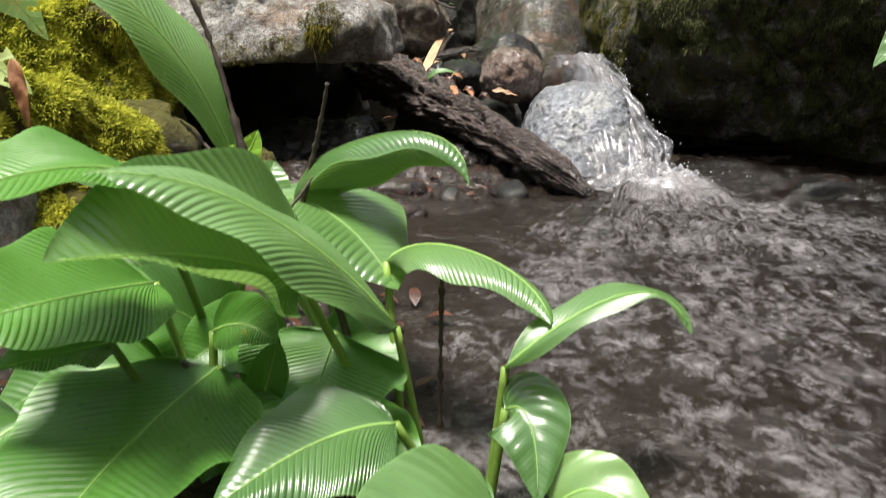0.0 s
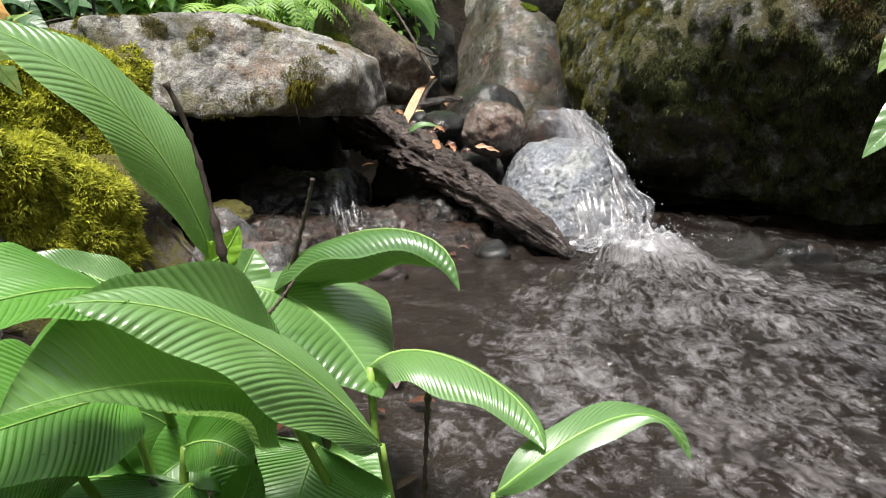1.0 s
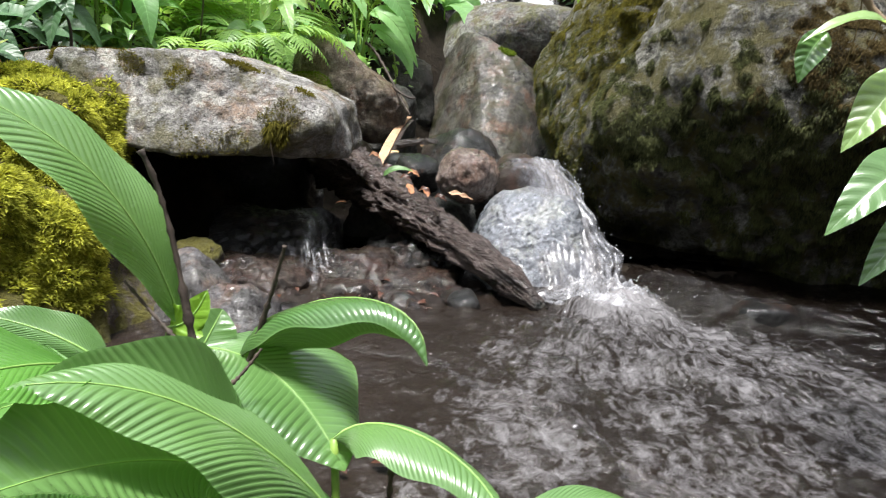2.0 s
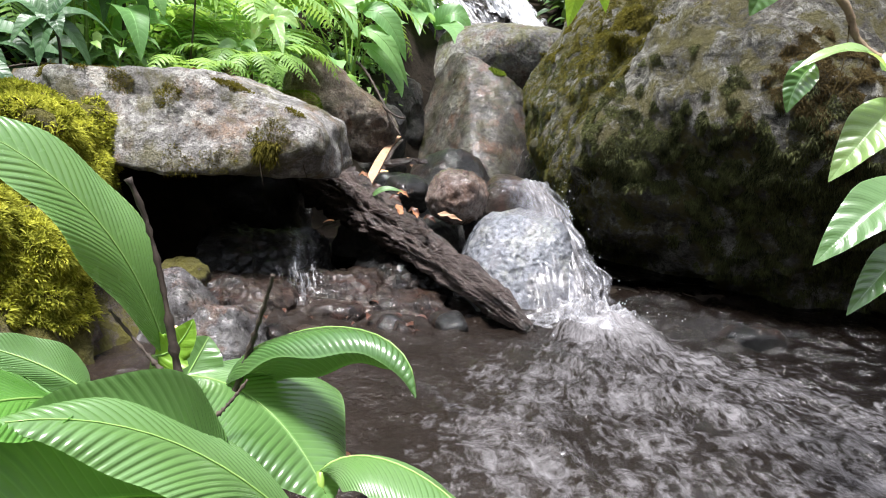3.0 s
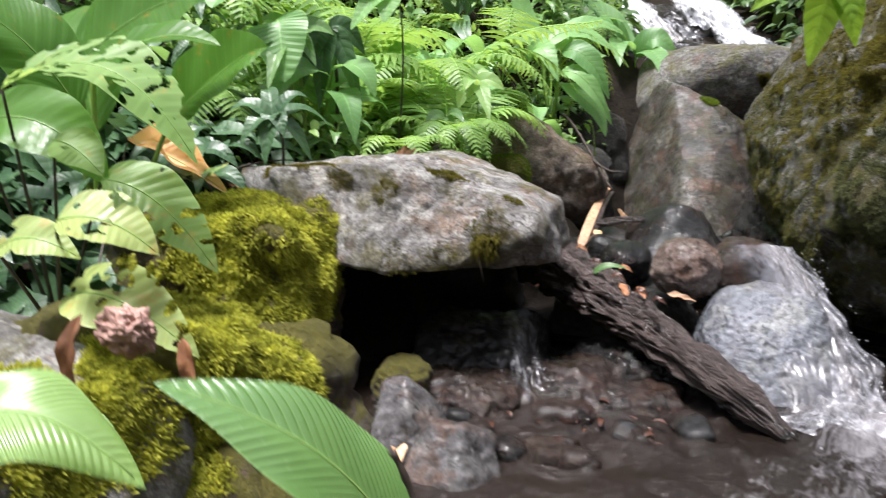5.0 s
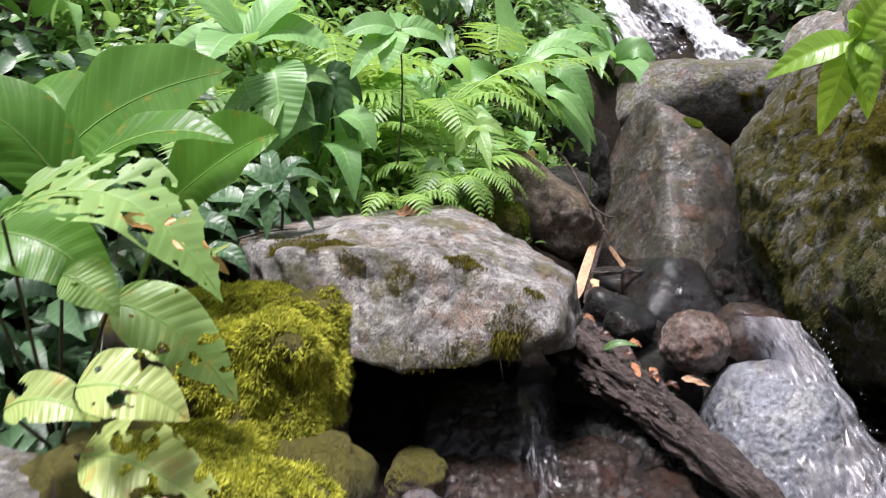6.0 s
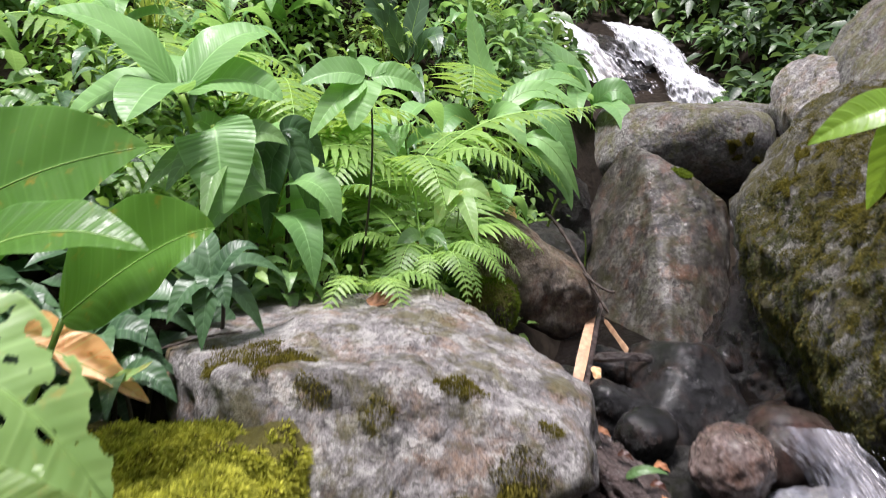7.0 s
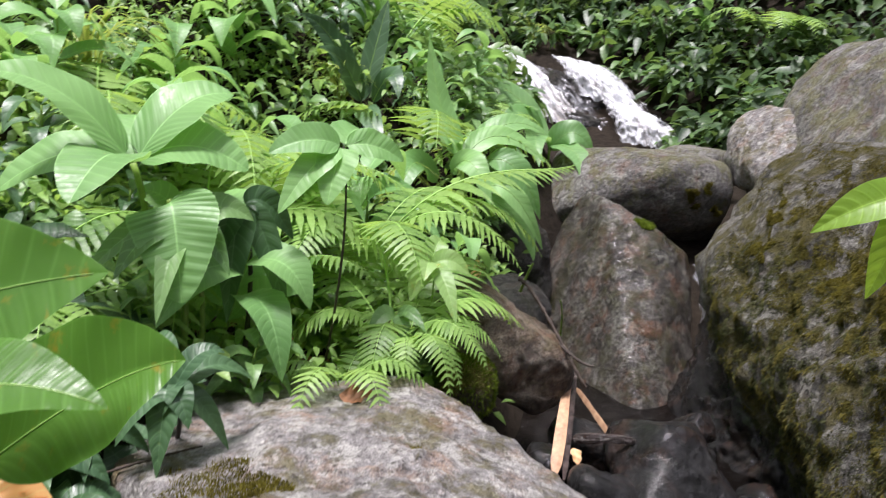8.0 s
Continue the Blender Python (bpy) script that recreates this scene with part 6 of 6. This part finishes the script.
def scatter():
    rng = random.Random(77)
    spots = []
    tries = 0
    while len(spots) < 330 and tries < 9000:
        tries += 1
        y = 2.35 + 6.0 * rng.random() ** 1.25
        left = interp(y, [2.3, 2.6, 3, 4, 5, 6, 7, 8.4], [-0.75, -0.35, -0.22, -0.12, -0.05, -0.2, -0.5, -0.5])
        x = left - rng.random() ** 1.2 * (2.2 + 0.5 * (y - 2))
        if (y < 3.0 and -0.78 < x) or (y < 3.5 and x > -0.5):
            continue
        gap = 0.13 + 0.02 * (y - 2.3)
        if any((x - a) ** 2 + (y - b) ** 2 < gap * gap for a, b in spots):
            continue
        spots.append((x, y))
    for side_y, side_x in [(6.6, 1.9), (7.0, 2.2), (7.4, 1.7), (7.9, 2.3), (7.6, 1.45), (8.3, 1.6), (6.9, 1.65), (8.2, 2.9), (7.3, 2.8), (6.2, 2.3), (8.0, 0.4), (8.2, -0.1), (8.4, 0.9), (7.7, 0.35)]:
        spots.append((side_x, side_y))
    used = set()
    for i, (x, y) in enumerate(spots):
        k = rng.choices(range(len(KINDS)), [5, 5, 3, 6, 2, 2, 2] if y < 4.5 else [5, 3, 4, 6, 2, 2, 2])[0]
        ob, s = KINDS[k]
        s *= rng.uniform(0.7, 1.25)
        m = pose(x, y, ground_z(x, y) - 0.01, rng.uniform(-14, 14) + 8, rng.uniform(-12, 12), rng.uniform(0, 360)) @ Matrix.Scale(s, 4)
        if k in used:
            copy_thing(ob, m)
        else:
            used.add(k)
            ob.matrix_basis = m


scatter()


# ---- undergrowth too small to tell apart ----
def leaf_cloud(name, clusters, per, mat, label, seed, size, flat=0.7):
    """Domes of many small folded leaves, all in one mesh. clusters: x, y, z, radius."""
    rng = np.random.default_rng(seed)
    c = np.array(clusters)
    n = len(c) * per
    idx = np.repeat(np.arange(len(c)), per)
    d = rng.normal(size=(n, 3))
    d[:, 2] = np.abs(d[:, 2]) * flat + 0.05
    d /= np.linalg.norm(d, axis=1)[:, None]
    r = c[idx, 3] * (0.35 + 0.65 * rng.random(n) ** 0.5)
    p = c[idx, :3] + d * r[:, None]
    out = d * np.array([1, 1, 0.25]) + rng.normal(size=(n, 3)) * 0.55
    out[:, 2] -= 0.25
    out /= np.linalg.norm(out, axis=1)[:, None]
    up = np.tile(np.array([0.0, -0.35, 1.0]), (n, 1)) + rng.normal(size=(n, 3)) * 0.35
    side = np.cross(out, up)
    side /= np.linalg.norm(side, axis=1)[:, None] + 1e-9
    nrm = np.cross(side, out)
    ln = size * (0.55 + 0.9 * rng.random(n)) * (0.7 + 0.6 * (c[idx, 3] / c[:, 3].mean()))
    w = ln * (0.16 + 0.14 * rng.random(n))
    drop = np.array([0, 0, 1.0])
    s1, s2, s3 = (p + out * (ln * k)[:, None] - drop * (ln * g)[:, None] for k, g in ((0.3, -0.03), (0.66, 0.03), (1.0, 0.2)))
    v = np.empty((n, 8, 3))
    v[:, 0], v[:, 1], v[:, 2], v[:, 3] = p, s1, s2, s3
    for k, (c0, f) in enumerate(((s1, 1.0), (s2, 0.8))):
        v[:, 4 + k] = c0 - side * (w * f)[:, None] + nrm * (w * 0.28 * f)[:, None]
        v[:, 6 + k] = c0 + side * (w * f)[:, None] + nrm * (w * 0.28 * f)[:, None]
    f = np.arange(n)[:, None] * 8
    tri = np.concatenate([f + np.array(k) for k in ((0, 1, 4), (0, 6, 1), (1, 2, 4), (2, 5, 4), (1, 6, 2), (6, 7, 2), (2, 3, 5), (2, 7, 3))], axis=1).reshape(-1, 3)
    uv = np.tile(np.array([(0.5, 0.0), (0.5, 0.3), (0.5, 0.66), (0.5, 1.0), (0.0, 0.3), (0.0, 0.66), (1.0, 0.3), (1.0, 0.66)]), (n, 1))
    me = bpy.data.meshes.new(name)
    me.vertices.add(n * 8)
    me.vertices.foreach_set("co", v.astype(np.float32).ravel())
    me.loops.add(n * 24)
    me.loops.foreach_set("vertex_index", tri.astype(np.int32).ravel())
    me.polygons.add(n * 8)
    me.polygons.foreach_set("loop_start", np.arange(0, n * 24, 3, dtype=np.int32))
    me.polygons.foreach_set("use_smooth", np.ones(n * 8, dtype=bool))
    lay = me.uv_layers.new(name="UVMap")
    lay.data.foreach_set("uv", uv[tri.ravel()].astype(np.float32).ravel())
    me.update(calc_edges=True)
    me.materials.append(mat)
    return tagged(new(name, me), label, "plants", kind="stuff")


def clusters_in(seed, count, xr, yr, rad, left_only=False, right_min=None):
    rng = random.Random(seed)
    out = []
    while len(out) < count:
        x, y = rng.uniform(*xr), rng.uniform(*yr)
        if left_only and x > interp(y, [2.3, 2.6, 3, 4, 5, 6, 7, 8.4, 9], [-0.95, -0.55, -0.35, -0.15, -0.02, -0.1, -0.45, -0.5, 3]):
            continue
        if right_min is not None and x < interp(y, [3, 5, 6, 7, 8.2, 8.7], [1.9, 1.75, 1.8, 1.55, 1.35, -9]):
            continue
        out.append((x, y, ground_z(x, y) - 0.02, rng.uniform(*rad)))
    return out


leaf_cloud("undergrowth", clusters_in(1, 620, (-3.2, 0.2), (2.35, 8.5), (0.10, 0.22), True), 46, M["small"], "dense small-leaved undergrowth between the ferns", 1, 0.052)
leaf_cloud("undergrowth", clusters_in(12, 260, (-1.7, -0.2), (2.35, 4.6), (0.12, 0.26), True), 60, M["fern"], "fine narrow-leaved plants tangled on the slope", 12, 0.03)
leaf_cloud("undergrowth", clusters_in(6, 170, (-2.4, -1.05), (0.9, 2.4), (0.10, 0.24)), 40, M["shrub"], "dark leafy undergrowth on the left bank", 6, 0.07)
leaf_cloud("hillside_foliage", clusters_in(2, 1050, (-5.5, 6.5), (8.4, 14.5), (0.22, 0.55)), 34, M["shade_tone"], "dense green foliage covering the hillside", 2, 0.12)
leaf_cloud("hillside_foliage", clusters_in(3, 420, (1.3, 5.0), (4.8, 9.0), (0.15, 0.4), False, 1), 42, M["shade_tone"], "bushes on the slope beside the far fall, shade in their leaf colour", 3, 0.085)
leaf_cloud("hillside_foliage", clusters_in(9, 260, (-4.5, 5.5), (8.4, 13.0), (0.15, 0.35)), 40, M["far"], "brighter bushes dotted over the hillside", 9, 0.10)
leaf_cloud("hillside_foliage", clusters_in(4, 220, (-6.0, -2.6), (1.5, 8.5), (0.2, 0.5)), 30, M["shade_tone"], "dense green foliage covering the left slope", 4, 0.11)


leaf_cloud("hillside_foliage", [(x, y, ground_z(x, y), r) for x, y, r in [(-0.2, 7.6, 0.3), (-0.4, 7.2, 0.3), (-0.1, 6.7, 0.28), (1.3, 7.5, 0.25), (1.6, 7.1, 0.3), (1.5, 7.8, 0.35), (1.1, 8.0, 0.3), (0.6, 8.1, 0.3), (0.1, 8.2, 0.3), (-0.5, 8.0, 0.35), (1.5, 6.5, 0.2), (1.9, 6.4, 0.3), (0.0, 5.8, 0.25), (-0.2, 6.3, 0.3)]], 110, M["far"], "leafy bushes crowding round the far fall", 8, 0.10)


def litter(name, spots, mat, label, seed, size):
    """Fallen leaves lying about, curled, one mesh."""
    rng = random.Random(seed)
    verts, faces, uvs = [], [], []
    for x, y, z in spots:
        a, ln = rng.uniform(0, 6.28), size * rng.uniform(0.5, 1.3)
        d = Vector((math.cos(a), math.sin(a), rng.uniform(-0.2, 0.3)))
        p = Vector((x, y, z))
        v, f, uv = blade([p, p + d * ln * 0.5 + Vector((0, 0, ln * 0.15)), p + d * ln], ln * rng.uniform(0.3, 0.55), face=(rng.gauss(0, .3), rng.gauss(0, .3), 1), nu=5, nv=2, rib=0, fold=rng.uniform(-10, 35))
        o = len(verts)
        verts += v
        uvs += uv
        faces += [tuple(i + o for i in q) for q in f]
    ob = from_arrays(name, verts, faces, mat, uvs)
    return tagged(ob, label, "leaves", kind="stuff")


rg = random.Random(5)
spots = [(x, y, ground_z(x, y) + 0.012) for x, y in [(rg.uniform(-1.2, -0.15), rg.uniform(2.3, 2.75)) for _ in range(260)]]
near_spots = [(x, y, max(ground_z(x, y), WATER) + 0.01) for x, y in [(rg.uniform(-0.6, 0.0), rg.uniform(0.45, 1.1)) for _ in range(110)]]
litter("wet_leaf_litter", near_spots, M["sodden"], "sodden brown leaves on the near bank", 16, 0.04)
litter("leaf_litter", spots, M["dry"], "brown fallen leaves scattered over the bank", 6, 0.045)
spots = [(rg.uniform(-0.5, 0.12), rg.uniform(1.62, 1.90), 0.132 + rg.uniform(0, 0.012)) for _ in range(45)]
litter("wet_leaf_litter", spots, M["sodden"], "sodden red-brown leaves at the pool's edge", 7, 0.028)

# ---- moss ----
grow_moss("moss", moss_a, [((-0.76, 1.66, 0.47), 0.22, 32000), ((-0.64, 1.64, 0.34), 0.15, 18000), ((-0.80, 1.75, 0.55), 0.17, 11000), ((-0.62, 1.74, 0.44), 0.17, 16000), ((-0.66, 1.66, 0.24), 0.12, 9000)], M["moss"], "shaggy yellow-green moss covering the boulder", 0.011, 1)
grow_moss("moss", moss_b, [((-0.60, 1.36, 0.34), 0.17, 26000), ((-0.72, 1.40, 0.40), 0.18, 22000), ((-0.55, 1.42, 0.27), 0.11, 6000), ((-0.62, 1.22, 0.30), 0.12, 6000)], M["moss"], "shaggy yellow moss on the waterside boulder", 0.011, 2)
grow_moss("moss", moss_c, [((-0.70, 1.04, 0.40), 0.17, 11000), ((-0.66, 1.18, 0.34), 0.13, 6000), ((-0.68, 1.00, 0.40), 0.10, 4000), ((-0.72, 1.25, 0.42), 0.10, 4000), ((-0.66, 0.95, 0.22), 0.13, 5000)], M["moss"], "yellow moss tufts on the bank boulder", 0.011, 3)
grow_moss("moss", slab, [((-0.36, 1.93, 0.61), 0.055, 1500), ((-0.72, 1.98, 0.60), 0.11, 4500), ((-0.26, 1.84, 0.50), 0.06, 1300), ((-0.22, 1.90, 0.54), 0.035, 500), ((-0.45, 1.80, 0.44), 0.05, 500), ((-0.38, 1.80, 0.45), 0.05, 500), ((-0.50, 1.87, 0.58), 0.045, 700), ((-0.60, 1.90, 0.60), 0.04, 500), ((-0.44, 2.12, 0.62), 0.02, 120)], M["moss_olive"], "olive moss patches on the slab", 0.006, 4)
grow_moss("moss", slab, [((-0.275, 1.80, 0.465), 0.05, 900)], M["moss_olive"], "moss fringe dripping from the slab's edge", 0.014, 5, 1.3)
grow_moss("moss", big, [((0.52, 2.5, 0.80), 0.34, 11000), ((0.50, 2.9, 0.80), 0.34, 9000), ((0.47, 2.6, 0.5), 0.4, 9000), ((0.47, 3.1, 0.5), 0.4, 6000), ((0.75, 3.1, 1.08), 0.35, 3000), ((0.52, 3.3, 0.80), 0.3, 4000), ((0.52, 2.2, 0.75), 0.16, 6000)], M["moss_drab"], "ochre moss hanging over the flank of the large boulder", 0.008, 6, 1.2, 0.0, 2.6)
# last four patches: shade of ridge and lower flank, put in as dark threads
grow_moss("moss", big, [((0.52, 2.6, 0.60), 0.36, 9000), ((0.50, 3.0, 0.60), 0.36, 8000), ((0.55, 3.3, 0.70), 0.3, 5000), ((0.62, 2.15, 0.58), 0.24, 15000), ((0.76, 2.05, 0.60), 0.2, 9000), ((0.55, 2.9, 0.3), 0.36, 11000), ((0.60, 2.5, 0.25), 0.32, 9000)], M["moss_dark"], "dark green moss on the large boulder's flank, part of it laid for shade", 0.007, 19, 1.0, 0.0, 3.4)
grow_moss("moss", big, [((0.56, 2.5, 0.92), 0.22, 9000), ((0.56, 2.9, 0.95), 0.22, 7000), ((0.55, 3.3, 0.95), 0.2, 4000)], M["moss_olive"], "yellow moss along the crest of the large boulder", 0.009, 16, 0.9, -0.05, 2.2)
grow_moss("moss", big, [((0.95, 1.80, 0.74), 0.26, 16000), ((1.2, 1.78, 0.76), 0.28, 16000), ((0.78, 1.84, 0.62), 0.2, 10000), ((1.05, 1.75, 0.60), 0.24, 14000), ((1.4, 1.75, 0.7), 0.25, 9000)], M["moss_brown"], "brown withered moss on the brow of the large boulder", 0.007, 17, 1.0, -0.12, 3.0)
grow_moss("moss", big, [((0.70, 1.86, 0.40), 0.34, 36000), ((1.0, 1.82, 0.42), 0.36, 36000), ((1.3, 1.8, 0.45), 0.38, 28000), ((0.60, 2.0, 0.42), 0.22, 16000), ((0.9, 1.95, 0.2), 0.3, 9000), ((1.3, 1.9, 0.2), 0.3, 7000)], M["moss_dark"], "dark dripping moss on the face of the large boulder", 0.009, 7, 1.2, -0.35, 2.6)
grow_moss("moss", big, [((0.70, 2.9, 1.0), 0.45, 14000), ((0.85, 3.3, 1.1), 0.4, 9000), ((0.80, 2.5, 1.0), 0.35, 9000)], M["moss_drab"], "thin ochre moss over the back of the large boulder", 0.007, 18, 0.9, 0.12, 2.6)
grow_moss("moss", stone_a, [((0.50, 4.12, 0.80), 0.07, 1800)], M["moss_green"], "bright moss tuft on the upright stone", 0.010, 8)
grow_moss("moss", stone_b, [((0.85, 4.36, 0.88), 0.13, 2500), ((0.95, 4.40, 0.80), 0.12, 2000)], M["moss_olive"], "olive moss on the rounded stone", 0.010, 9)
cushion = boulder("moss_cushion", (-0.325, 2.70, 0.53), box_faces(0.075, 0.08, 0.07), M["mossrock"], "round stone fully covered by green moss", p=3, sub=4, rough=0.01, freq=9, seed=31)
grow_moss("moss", cushion, [((-0.325, 2.70, 0.53), 0.16, 7000)], M["moss_green"], "short dense green moss on a round stone", 0.007, 10)
boulder("moss_cushion", (-0.54, 2.78, 0.62), box_faces(0.05, 0.05, 0.05), M["mossrock"], "small mossy knob among the ferns", p=3, sub=4, rough=0.01, freq=9, seed=32)

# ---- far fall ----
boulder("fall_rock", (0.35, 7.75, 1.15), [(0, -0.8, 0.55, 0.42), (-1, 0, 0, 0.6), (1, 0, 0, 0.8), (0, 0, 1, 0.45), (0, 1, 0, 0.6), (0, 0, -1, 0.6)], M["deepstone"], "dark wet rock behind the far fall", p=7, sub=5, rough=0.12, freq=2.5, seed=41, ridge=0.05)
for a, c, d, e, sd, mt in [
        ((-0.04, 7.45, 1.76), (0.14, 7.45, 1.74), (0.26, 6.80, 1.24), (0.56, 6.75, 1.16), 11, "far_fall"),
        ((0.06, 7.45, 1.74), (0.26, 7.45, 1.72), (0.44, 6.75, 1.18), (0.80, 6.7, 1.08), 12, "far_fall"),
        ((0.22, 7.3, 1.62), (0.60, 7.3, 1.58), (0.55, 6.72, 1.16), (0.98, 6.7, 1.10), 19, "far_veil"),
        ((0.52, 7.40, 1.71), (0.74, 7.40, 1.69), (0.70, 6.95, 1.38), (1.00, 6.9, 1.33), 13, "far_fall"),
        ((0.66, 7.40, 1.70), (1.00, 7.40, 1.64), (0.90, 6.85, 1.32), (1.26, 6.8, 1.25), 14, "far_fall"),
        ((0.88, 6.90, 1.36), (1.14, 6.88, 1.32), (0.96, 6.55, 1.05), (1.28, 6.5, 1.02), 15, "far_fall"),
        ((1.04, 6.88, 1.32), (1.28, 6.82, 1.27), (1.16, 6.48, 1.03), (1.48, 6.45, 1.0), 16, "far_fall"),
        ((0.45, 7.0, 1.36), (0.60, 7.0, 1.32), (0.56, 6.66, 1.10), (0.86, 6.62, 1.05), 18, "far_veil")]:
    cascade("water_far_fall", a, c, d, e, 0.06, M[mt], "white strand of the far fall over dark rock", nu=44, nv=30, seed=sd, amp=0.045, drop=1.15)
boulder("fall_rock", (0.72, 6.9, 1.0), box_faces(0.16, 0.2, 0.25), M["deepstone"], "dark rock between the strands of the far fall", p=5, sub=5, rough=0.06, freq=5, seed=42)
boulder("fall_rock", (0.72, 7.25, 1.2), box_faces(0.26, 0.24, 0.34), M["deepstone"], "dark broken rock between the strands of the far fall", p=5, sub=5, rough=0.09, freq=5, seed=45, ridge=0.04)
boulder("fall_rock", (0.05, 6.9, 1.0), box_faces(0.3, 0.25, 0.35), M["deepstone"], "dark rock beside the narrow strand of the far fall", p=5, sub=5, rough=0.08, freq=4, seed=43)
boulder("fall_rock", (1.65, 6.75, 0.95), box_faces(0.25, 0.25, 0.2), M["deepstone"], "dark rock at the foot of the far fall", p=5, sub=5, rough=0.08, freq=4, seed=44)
cascade("water_trickle", (0.70, 4.05, 0.62), (0.73, 4.05, 0.62), (0.60, 3.55, 0.33), (0.63, 3.52, 0.33), 0.02, M["fall"], "thin trickle between upright stone and boulder", seed=17, amp=0.01)

# ---- spray ----
def spray():
    rng = random.Random(9)
    bm = bmesh.new()
    for _ in range(70):
        k = rng.random()
        x, y = 0.53 + rng.gauss(0, 0.12), 1.86 + rng.gauss(0, 0.07)
        z = WATER + abs(rng.gauss(0, 0.045)) * max(0.1, 1 - abs(x - 0.52) * 3)
        if k < 0.3:
            u = rng.random()
            x, y, z = 0.47 + 0.14 * u + rng.gauss(0, 0.02), 2.26 - 0.34 * u - 0.03, 0.39 - 0.25 * u + abs(rng.gauss(0, 0.02))
        r = rng.uniform(0.0006, 0.0019)
        bmesh.ops.create_icosphere(bm, subdivisions=1, radius=r, matrix=Matrix.Translation((x, y, z)) @ Matrix.Diagonal((1, 1, rng.uniform(1, 2.2), 1)))
    tagged(link("spray", bm, M["foam"]), "white drops of spray at the cascade's foot", "water", kind="stuff")


spray()
